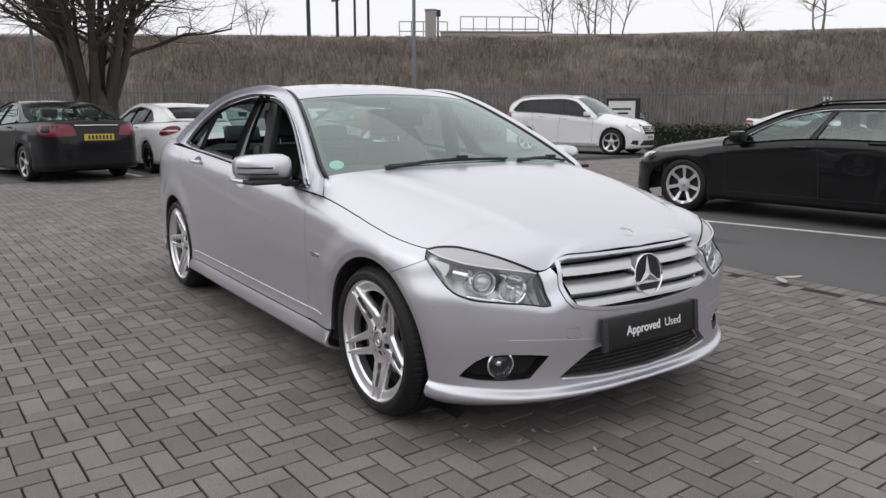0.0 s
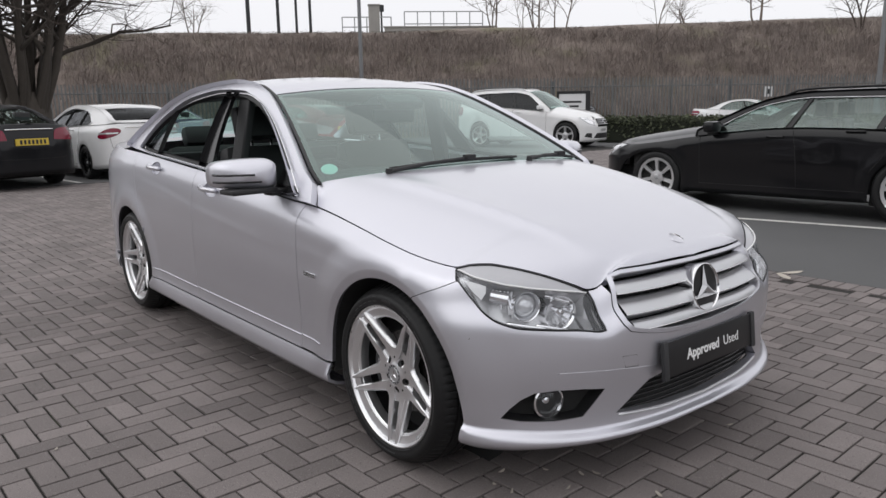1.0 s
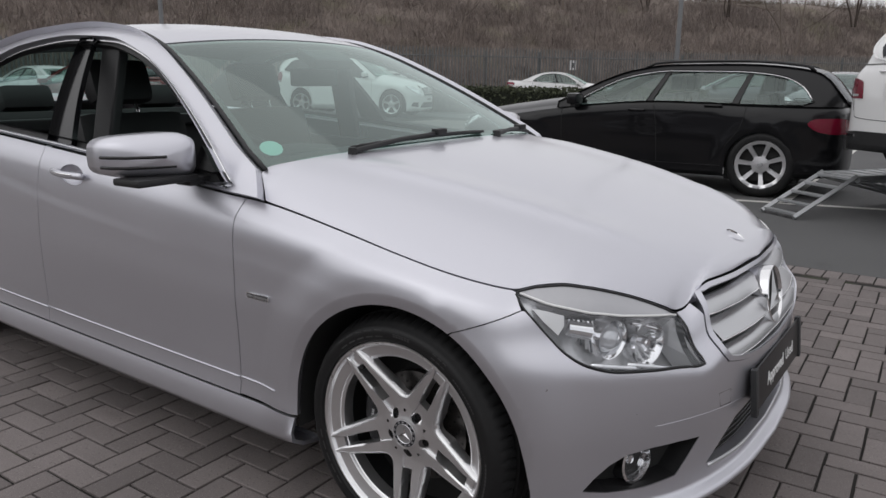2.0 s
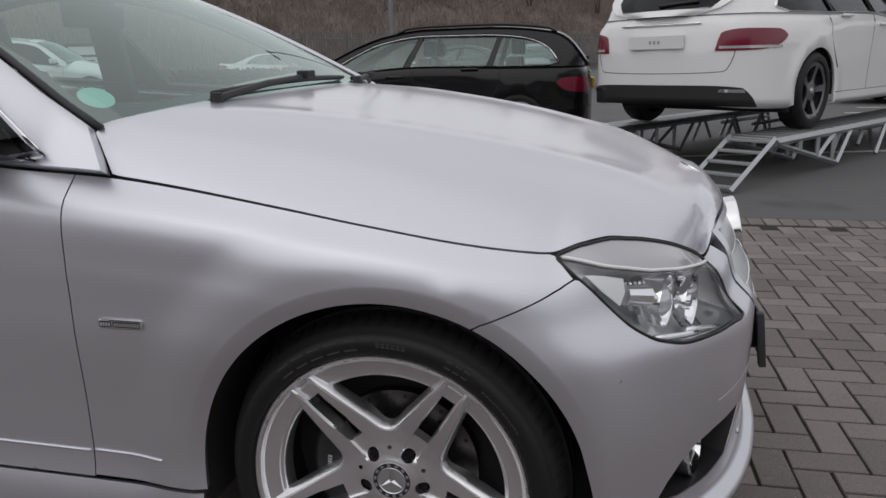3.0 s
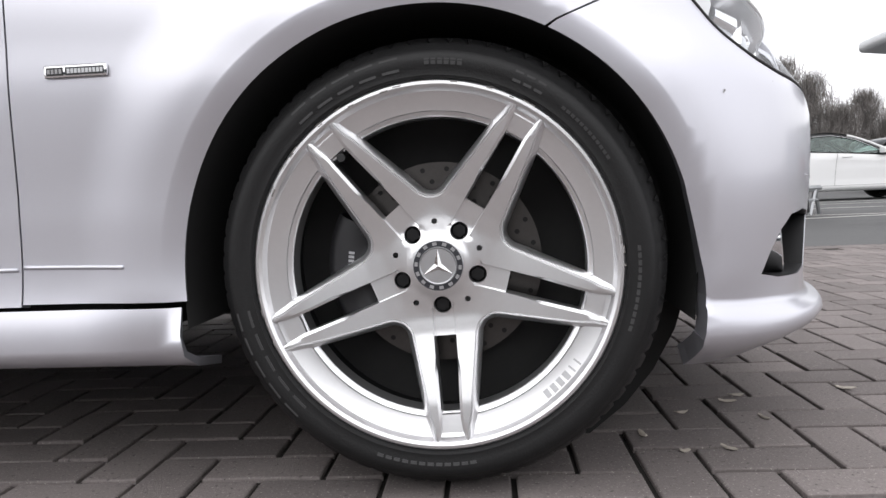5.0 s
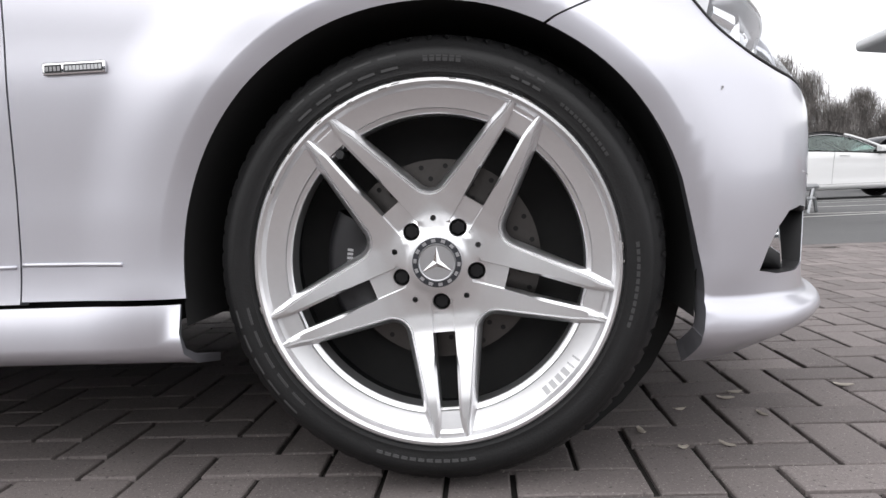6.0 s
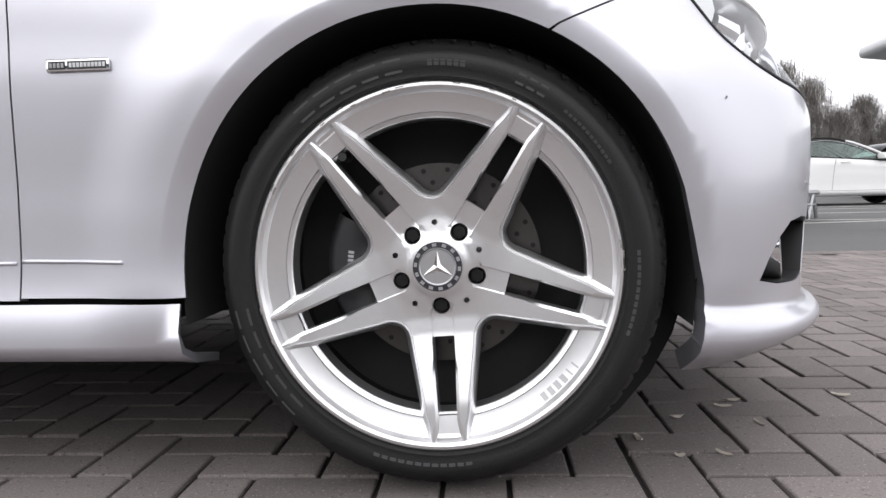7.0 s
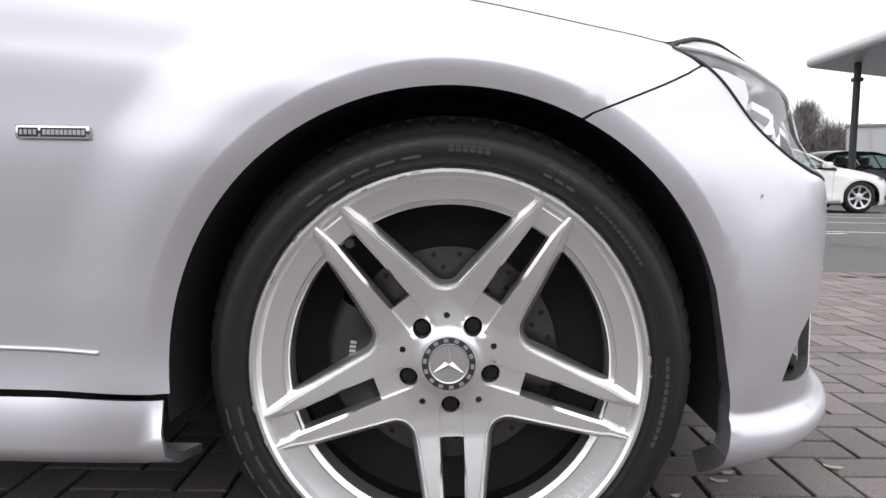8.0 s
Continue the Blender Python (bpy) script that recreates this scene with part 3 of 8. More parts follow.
class Shell:
    """The lower body of a car as one smooth skin: u runs in metres round the plan from the nose to the tail, v up the side."""

    def __init__(self, warp=None, wheels=((0.0, 0.318), (-2.76, 0.318)), arch=0.347, flare=0.0125, tail=None, skirt=True):
        p = np.array(PLAN)
        seg = np.r_[0, np.cumsum(np.linalg.norm(np.diff(p, axis=0), axis=1))]
        self.len = seg[-1]
        k = self.len / UK[-1]
        self.px, self.pw = pchip(seg, p[:, 0]), pchip(seg, p[:, 1])
        uk = np.array(UK) * k
        self.ztop = pchip(UZ, [z if tail is None or u < 4.0 else min(z, tail) for u, z in zip(UZ, ZTOP)])
        self.vs = [r[0] for r in RIBS]
        self.inset = [pchip(uk, r[1] if skirt else np.maximum(r[1], 0.008)) for r in RIBS]
        self.z = [pchip(uk, r[2]) if isinstance(r[2], list) else (lambda u, f=r[2]: 0.42 + f * (self.ztop(u) - 0.42)) for r in RIBS]
        self.warp, self.wheels, self.arch, self.flare = warp, wheels, arch, flare
        self.n = 8000
        g = np.linspace(0, self.len, self.n + 1)
        self.t_ins, self.t_z = np.stack([f(g) for f in self.inset]), np.stack([f(g) for f in self.z])
        x, w = self.px(g), self.pw(g)
        tx, tw = np.gradient(x), np.gradient(w)
        nn = np.hypot(tx, tw)
        self.t_plan = np.stack([x, w, tw / nn, -tx / nn])

    def table(self, a, u):
        q = np.clip(u / self.len * self.n, 0, self.n - 1e-6)
        i = q.astype(int)
        f = q - i
        return a[:, i] * (1 - f) + a[:, i + 1] * f

    def base(self, uv):
        u, v = uv[:, 0], uv[:, 1]
        side = np.where((u < 0) | (u > self.len), -1.0, 1.0)
        u = np.abs(u)
        u = np.where(u > self.len, 2 * self.len - u, u)
        ins, zz = self.table(self.t_ins, u), self.table(self.t_z, u)
        vs = np.array(self.vs)
        i = np.clip(np.searchsorted(vs, v) - 1, 0, len(vs) - 2)
        n = np.arange(len(u))

        def slope(a, j):
            j0, j1 = np.clip(j - 1, 0, len(vs) - 1), np.clip(j + 1, 0, len(vs) - 1)
            return (a[j1, n] - a[j0, n]) / (vs[j1] - vs[j0])

        t = np.clip((v - vs[i]) / (vs[i + 1] - vs[i]), -0.2, 1.2)
        h = vs[i + 1] - vs[i]
        res = []
        for a in (ins, zz):
            res.append(a[i, n] * (1 + 2 * t) * (1 - t) ** 2 + slope(a, i) * h * t * (1 - t) ** 2 + a[i + 1, n] * t * t * (3 - 2 * t) + slope(a, i + 1) * h * t * t * (t - 1))
        px, pw, ox, ow = self.table(self.t_plan, u)
        x, w, z = px - ox * res[0], pw - ow * res[0], res[1]
        return x, w * side, z, ox, ow * side

    def __call__(self, uv):
        uv = np.asarray(uv, float)
        x, w, z, ox, ow = self.base(uv)
        for cx, cz in self.wheels:
            d = np.hypot(x - cx, z - cz) - self.arch
            b = (self.flare * (1 - smooth(0.050, 0.165, d)) - 0.009 * np.clip(1 - d / 0.029, 0, 1.4) ** 1.2) * smooth(0.20, 0.30, z)
            x, w = x + ox * b * 0.2, w + b * ow * smooth(0.15, 0.75, np.abs(ow))
        # the rising fold along the flank
        zl = np.interp(-x, [0.35, 0.58, 0.89, 1.47, 1.97, 2.43, 3.0, 3.6], [0.645, 0.668, 0.690, 0.738, 0.797, 0.843, 0.880, 0.90])
        dz = z - zl
        w = w - np.sign(w) * np.abs(ow) * 0.0024 * smooth(-0.006, 0.036, dz) * np.exp(-np.clip(dz, 0, 1) / 0.09) * smooth(0.62, 1.15, -x) * (1 - smooth(3.2, 3.6, -x))
        P = np.stack([x, -w, z], 1)
        return P if self.warp is None else self.warp(P)

    def find(self, pts, axes, u0, v0=0.5):
        """The (u, v) at which two coordinates (of x, w, z) take the given values."""
        pts = np.asarray(pts, float)
        uv = np.stack([np.full(len(pts), 0.0) + u0, np.full(len(pts), 0.0) + v0], 1)
        lo, hi = np.array([0, self.vs[0] - 0.01]), np.array([self.len, self.vs[-1] + 0.004])

        def val(q):
            x, w, z, *_ = self.base(q)
            d = {"x": x, "w": w, "z": z}
            return np.stack([d[axes[0]], d[axes[1]]], 1)

        for _ in range(24):
            f = val(uv) - pts
            if np.abs(f).max() < 2e-6:
                break
            e = 1e-4
            ju, jv = (val(uv + [e, 0]) - val(uv - [e, 0])) / (2 * e), (val(uv + [0, e]) - val(uv - [0, e])) / (2 * e)
            det = ju[:, 0] * jv[:, 1] - ju[:, 1] * jv[:, 0]
            det = np.where(np.abs(det) < 1e-4, 1e-4, det)
            du = (f[:, 0] * jv[:, 1] - f[:, 1] * jv[:, 0]) / det
            dv = (ju[:, 0] * f[:, 1] - ju[:, 1] * f[:, 0]) / det
            uv = np.clip(uv - np.clip(np.stack([du, dv], 1), -0.12, 0.12), lo, hi)
        return uv

    def xz(self, pts):
        pts = np.asarray(pts, float)
        seg = np.linspace(0, self.len, 400)
        xs = self.px(seg)
        u0 = np.interp(-pts[:, 0], -xs, seg)
        return self.find(pts, "xz", u0, np.clip(pts[:, 1], 0.2, 0.78))

    def wz(self, pts):
        pts = np.asarray(pts, float)
        return self.find(pts, "wz", np.clip(pts[:, 0] * 1.05, 0.01, 0.9), np.clip(pts[:, 1], 0.2, 0.78))

    def top(self, u):
        """The top edge of the skin."""
        return self(np.stack([np.asarray(u, float), np.full(np.shape(u), self.vs[-1])], 1))


def arc(cx, cz, r, a0, a1, n=40):
    a = np.radians(np.linspace(a0, a1, n))
    return np.stack([cx + r * np.cos(a), cz + r * np.sin(a)], 1)


def line(a, b, n=12):
    t = np.linspace(0, 1, n)[:, None]
    return np.asarray(a) * (1 - t) + np.asarray(b) * t


def curve(keys, n=40):
    """A smooth line through 2D keys."""
    k = np.asarray(keys, float)
    s = np.r_[0, np.cumsum(np.linalg.norm(np.diff(k, axis=0), axis=1))]
    t = np.linspace(0, s[-1], n)
    return np.stack([pchip(s, k[:, i])(t) for i in range(k.shape[1])], 1)


def both(make):
    """Builds a piece for the right-hand side and its mirror image."""
    return make(False), make(True)

# ---- the silver saloon ----
car = thing("saloon_car", "clean silver four-door saloon with five-twin-spoke alloy wheels, parked on block paving", "car")
sh = Shell()
VT, UL = sh.vs[-1], sh.len
UTOP = np.linspace(0, UL, 600)
TOP = sh.top(UTOP)


def top_u(x):
    """Where along the skin its top edge reaches x."""
    return float(np.interp(-x, -TOP[:, 0], UTOP))


def top_line(x0, x1, n=50, v=VT):
    return np.stack([np.linspace(top_u(x0), top_u(x1), n), np.full(n, v)], 1)


G = 0.0014
DOOR1 = [(-0.588, 0.285), (-0.582, 0.45), (-0.574, 0.65), (-0.570, 0.80), (-0.567, 0.868)]
LAMP_REAR, LAMP_GAP, ARCH_GAP = (0.279, 0.7305), (0.312, 0.700), (0.154, 0.629)
R = 0.347
gap_line = curve([ARCH_GAP, (0.21, 0.652), (0.27, 0.678), LAMP_GAP], 12)

# front wings
out = np.concatenate([sh.xz(arc(0, 0.318, R, 185.6, 63.5)), sh.xz(gap_line - [G, -G * 0.6])[1:], sh.xz([LAMP_REAR])[:, :],
                      top_line(0.270, -0.567 + G), sh.xz(curve(DOOR1, 14) + [G, 0])[::-1][1:]])
both(lambda mir: sheet("front_wing", sh, out, SILVER, car, 0.015, 0.02, mirror=mir, flip=True,
                       lines=[sh.xz(arc(0, 0.318, R + d, 176, 66.5, 60)) for d in (0.010, 0.020, 0.028, 0.032, 0.074, 0.084, 0.094, 0.104, 0.114, 0.124)]))

# front bumper, one piece round the nose
grille_wz = np.concatenate([curve([(0, 0.490), (0.20, 0.500), (0.32, 0.515), (0.392, 0.531)], 16), curve([(0.398, 0.536), (0.419, 0.562), (0.421, 0.60), (0.416, 0.645), (0.403, 0.698)], 14)])
grille_uv = sh.wz(grille_wz)
lamp_inner = curve([(0.502, 0.790), (0.494, 0.71), (0.487, 0.66), (0.478, 0.613)], 12)
lamp_low_uv = curve([(0.479, 0.611), (0.569, 0.607), (0.657, 0.598), (0.748, 0.595), (0.82, 0.608), (0.865, 0.633), (0.914, 0.685), (0.965, 0.748), (0.994, 0.790)], 60)
low_front = lamp_low_uv[lamp_low_uv[:, 0] < sh.xz([LAMP_GAP])[0, 0] - 0.004]
arch_front = np.concatenate([arc(0, 0.318, R, 62.8, 20, 18), curve([(0.332, 0.42), (0.352, 0.33), (0.362, 0.266), (0.352, 0.19), (0.345, 0.168)], 14)])
af = sh.xz(arch_front)
half = np.concatenate([np.stack([np.linspace(0, af[-1, 0], 50), np.full(50, sh.vs[0])], 1), af[::-1], sh.xz(gap_line + [G, -G * 0.6])[1:],
                       low_front[::-1] - [0, 0.004], lamp_inner[::-1][1:] - [0.004, 0], [[0.498, VT - 0.002], [0.450, VT - 0.002]], grille_uv[-5:0:-1] + [0.003, -0.002]])
FOG_WZ = [(0.762, 0.284), (0.745, 0.315), (0.722, 0.345), (0.690, 0.366), (0.63, 0.371), (0.55, 0.366), (0.478, 0.356), (0.51, 0.315), (0.545, 0.273), (0.63, 0.268), (0.72, 0.274)]
LOW_WZ = [(0.0, 0.244), (0.20, 0.250), (0.35, 0.258), (0.432, 0.266), (0.37, 0.312), (0.305, 0.355), (0.22, 0.372), (0.0, 0.376)]
fog_uv, low_uv = sh.wz(FOG_WZ), sh.wz(LOW_WZ)
mir_ = lambda a: (np.asarray(a) * [-1, 1])[::-1]
full = np.concatenate([half, mir_(half)])
low_full = np.concatenate([low_uv, mir_(low_uv)[1:-1]])
bumper = sheet("front_bumper", sh, full, SILVER, car, 0.016, 0.03, holes=(fog_uv, mir_(fog_uv), low_full), flip=True,
               lines=[q for d in (0.010, 0.020, 0.028, 0.032, 0.074, 0.084, 0.094, 0.104, 0.114) for a in [sh.xz(arc(0, 0.318, R + d, 58, 28, 24))] for q in (a, mir_(a))])


def inset(d):
    """The same skin, sunk by d metres."""
    def f(uv):
        uv = np.asarray(uv, float)
        e = 1e-3
        P = sh(uv)
        N = np.cross(sh(uv + [e, 0]) - P, sh(uv + [0, e]) - P)
        N /= np.linalg.norm(N, axis=1)[:, None] + 1e-12
        return P + d * N
    return f


def on_skin(uv, d=0.0):
    return inset(d)(np.atleast_2d(np.asarray(uv, float)))


def skin_pose(uv, d=0.0):
    """A pose on the skin: z out of it, y up along it."""
    q = np.atleast_2d(np.asarray(uv, float))
    p, e = on_skin(q, d)[0], 1e-3
    n = on_skin(q, -1.0)[0] - on_skin(q, 0.0)[0]
    up = Vector((0, 0, 1))
    z = Vector(n).normalized()
    x = up.cross(z).normalized()
    y = z.cross(x)
    return Matrix(((x.x, y.x, z.x, p[0]), (x.y, y.y, z.y, p[1]), (x.z, y.z, z.z, p[2]), (0, 0, 0, 1)))


def flipped(m):
    return Matrix.Diagonal((1, -1, 1, 1)) @ m


for uvp in (fog_uv, mir_(fog_uv)):
    sheet("fog_lamp_recess", inset(0.055), uvp, LINER, bumper, 0.03, 0, flip=True)
    lp = dense(np.asarray(uvp), 0.02)
    lp = lp.mean(0) + (lp - lp.mean(0)) * [0.985, 0.965]
    sleeve = [on_skin(lp, d) for d in (0.0015, 0.02, 0.056)]
    grid_mesh("recess_wall", np.stack([np.r_[e, e[:1]] for e in sleeve]), PLASTIC, bumper, smooth_it=False)
sheet("lower_grille_mesh", inset(0.035), low_full, LINER, bumper, 0.03, 0, flip=True)
for zz in np.linspace(0.262, 0.362, 7):
    ww = float(np.interp(zz, [0.26, 0.36], [0.40, 0.28]))
    q = sh.wz([(w, zz) for w in np.linspace(0.005, ww, 14)])
    q = np.concatenate([mir_(q), q])
    swept("lower_grille_bar", on_skin(q, 0.024), 0.003, GLOSS_BLACK, bumper, 4)
# lip blade under the intakes: a satin strip along the bumper's bottom opening
q = sh.wz([(w, z) for w, z in curve([(0.002, 0.236), (0.22, 0.242), (0.42, 0.256)], 24)])
swept("intake_lip", on_skin(np.concatenate([mir_(q), q]), 0.002), 0.006, SATIN, bumper, 8)
# fine crease above the intakes
q = sh.wz([(w, z) for w, z in curve([(0.27, 0.398), (0.40, 0.410), (0.54, 0.421), (0.63, 0.425)], 30)])
for s_ in (1, -1):
    swept("bumper_crease", on_skin(q * [s_, 1], 0.0010), 0.0017, SILVER, bumper, 6)
# fog lamps: a chrome ring, bowl and clear lens, facing ahead
for s_ in (-1, 1):
    m = Matrix.Translation((0.519, s_ * 0.625, 0.322)) @ Matrix.Rotation(radians(90 + s_ * 18), 4, "Z") @ Matrix.Rotation(radians(-4), 4, "X")
    fog = ring("fog_lamp", [(0.030, 0.06), (0.042, 0.0), (0.046, -0.014), (0.052, -0.012), (0.053, 0.02), (0.048, 0.06)], CHROME, bumper, 36, "chrome-rimmed round fog lamp")
    bowl = ring("reflector", [(0.001, 0.055), (0.02, 0.048), (0.036, 0.028), (0.044, -0.004)], REFLECTOR, fog, 30, flip=True)
    lens = ring("lens", [(0.0005, -0.012), (0.02, -0.010), (0.036, -0.005), (0.044, 0.001)], LAMP_CLEAR, fog, 30)
    bulb = ring("bulb_shield", [(0.0005, 0.004), (0.010, 0.006), (0.012, 0.012), (0.012, 0.05)], CHROME, fog, 16)
    fog.matrix_world = m
# towing-eye cover
q = sh.wz([(0.423, 0.454), (0.367, 0.451), (0.359, 0.412), (0.410, 0.416)])
swept("towing_eye_cover", on_skin(q, 0.0006), 0.0013, TRIM_GREY, bumper, 4, closed=True)

# number-plate holder with its wording
pm = Matrix.Translation((0.702, 0, 0.415)) @ Matrix.Rotation(radians(90), 4, "Z") @ Matrix.Rotation(radians(84), 4, "X")
holder = part("plate_holder", boxed(-0.262, 0.262, -0.058, 0.058, -0.006, 0.0, 0.003, m=pm), PLATE_BLACK, bumper, "black show plate on the bumper", True)
for s_ in (-1, 1):
    part("plate_end", boxed(s_ * 0.268 - 0.012, s_ * 0.268 + 0.012, -0.066, 0.062, -0.012, 0.004, 0.003, m=pm), TRIM_GREY, holder, "grey end clip", True)
words("wording", "Approved", 0.048, LETTER_WHITE, holder, pm @ Matrix.Translation((-0.055, -0.004, 0.0015)), bold=0.0011)
words("wording", "Used", 0.048, LETTER_WHITE, holder, pm @ Matrix.Translation((0.118, -0.004, 0.0015)))
part("plate_bracket", boxed(-0.2, 0.2, -0.05, 0.04, -0.05, -0.006, 0.004, m=pm), PLASTIC, holder)

# radiator grille: frame, louvres, dark core and the round emblem
gtop = np.stack([np.linspace(grille_uv[-1, 0], -grille_uv[-1, 0], 60), np.full(60, VT - 0.004)], 1)[1:-1]
gr_loop = np.concatenate([mir_(grille_uv)[:-1], grille_uv, gtop])
cen = np.array([0.0, 0.66])
gr_in = cen + (gr_loop - cen) * [0.965, 0.895]
grille = sheet("radiator_grille", inset(-0.002), gr_loop, SILVER, car, 0.025, 0.04, holes=(gr_in,), flip=True, label="silver three-louvre radiator grille")
sheet("grille_core", inset(0.06), gr_in, LINER, grille, 0.03, 0, flip=True)
swept("grille_edge", on_skin(cen + (gr_loop - cen) * [0.966, 0.897], 0.004), 0.0016, SATIN, grille, 6, closed=True)
for zz, hh_ in ((0.664, 0.0255), (0.603, 0.0245), (0.545, 0.0205)):
    wmax = float(np.interp(zz, [0.53, 0.6, 0.69], [0.368, 0.392, 0.402]))
    ws = np.linspace(-wmax, wmax, 40)
    rows_ = []
    for dz, dd_ in ((-hh_, 0.050), (-hh_ * 0.99, 0.014), (-hh_ * 0.86, 0.003), (-hh_ * 0.35, 0.006), (hh_ * 0.35, 0.015), (hh_ * 0.9, 0.028), (hh_ * 1.05, 0.038), (hh_ * 0.9, 0.058)):
        q = sh.wz(np.stack([np.abs(ws), np.full(40, zz + dz)], 1))
        q[:, 0] *= np.sign(ws)
        rows_.append(on_skin(q, dd_))
    lv = grid_mesh("louvre", np.stack(rows_), SATIN, grille, flip=True)
    lv.data.set_sharp_from_angle(angle=radians(50))
    q = sh.wz(np.stack([np.abs(ws), np.full(40, zz - hh_ * 0.93)], 1))
    q[:, 0] *= np.sign(ws)
    swept("louvre_edge", on_skin(q, 0.003), 0.0018, CHROME, lv, 6)
for w in (-0.27, -0.16, 0.16, 0.27):
    a = on_skin(sh.wz([(abs(w), 0.69), (abs(w), 0.52)]) * [np.sign(w), 1], 0.045)
    bm = bmesh.new()
    tube(bm, a[0], a[1], 0.004, seg=6)
    part("grille_strut", bm, PLASTIC, grille)
em = Matrix.Translation((0.660, 0, 0.609)) @ Matrix.Rotation(radians(90), 4, "Z") @ Matrix.Rotation(radians(80), 4, "X") @ Matrix.Rotation(radians(-90), 4, "X")
emblem = ring("emblem", [(0.0005, 0.006), (0.05, 0.005), (0.0745, 0.002), (0.0755, -0.006), (0.079, -0.011), (0.0815, -0.009), (0.0822, -0.004), (0.0815, 0.03), (0.0815, 0.05)], CHROME, grille, 64, "round emblem with a chrome rim")
ring("emblem_disc", [(0.0005, -0.001), (0.05, -0.0015), (0.0752, -0.002)], PLATE_BLACK, emblem, 48)


def three_arm(name, r, t, mat, parent, depth, y0=0.0):
    """A plain three-armed shape with a raised ridge, in the x, z plane, facing -y."""
    bm = bmesh.new()
    c = bm.verts.new((0, y0 - depth * 1.5, 0))
    tips, val = [], []
    for k in range(3):
        a = radians(90 + 120 * k)
        tips.append(bm.verts.new((r * math.cos(a), y0 - depth * 0.5, r * math.sin(a))))
        b = a + radians(60)
        val.append(bm.verts.new((t * math.cos(b), y0, t * math.sin(b))))
    for k in range(3):
        bm.faces.new((c, tips[k], val[k]))
        bm.faces.new((c, val[k], tips[(k + 1) % 3]))
    bmesh.ops.recalc_face_normals(bm, faces=bm.faces)
    return part(name, bm, mat, parent)


three_arm("emblem_star", 0.0755, 0.0165, SATIN, emblem, 0.007, -0.004)
emblem.matrix_world = em

# headlamps
lamp_top_u = np.linspace(0.506, 0.992, 60)
lamp_top = np.stack([lamp_top_u, np.full(60, VT - 0.003)], 1)
lamp_loop = np.concatenate([lamp_low_uv + [0.001, 0.001], lamp_top[::-1], lamp_inner[1:-1] + [0.002, 0]])
brow_line = curve([(0.512, 0.789), (0.605, 0.760), (0.69, 0.744), (0.735, 0.740), (0.795, 0.740), (0.837, 0.744), (0.880, 0.752), (0.938, 0.768), (0.985, 0.790)], 50)
brow_loop = np.concatenate([brow_line, lamp_top[::-1]])
bowl_loop = np.concatenate([lamp_low_uv[1:-1] + [0.002, 0.006], brow_line[::-1][1:-1] - [0, 0.004]])


def bowl_floor(q):
    """The faceted floor of the lamp, deep in the middle and shallow at its rear corner."""
    q = np.asarray(q, float)
    d = 0.018 + 0.062 * (1 - smooth(0.83, 0.97, q[:, 0])) + 0.0015 * np.sin(61 * q[:, 0] + 21 * q[:, 1]) * np.sin(53 * q[:, 1] - 23 * q[:, 0])
    a, b = inset(0.0)(q), inset(1.0)(q)
    return a + (b - a) * d[:, None]


def lamp_cylinder(name, c, r, depth, mat, parent, axis):
    """A lamp tube seen from its mouth."""
    ob = ring(name, [(r * 0.15, depth), (r * 0.6, depth * 0.8), (r * 0.9, depth * 0.35), (r, 0.0), (r * 1.08, -0.003), (r * 1.1, 0.004), (r * 1.1, depth * 0.7)], mat, parent, 28, flip=True)
    q = Vector(axis).to_track_quat("-Y", "Z").to_matrix().to_4x4()
    ob.matrix_world = Matrix.Translation(c) @ q
    return ob


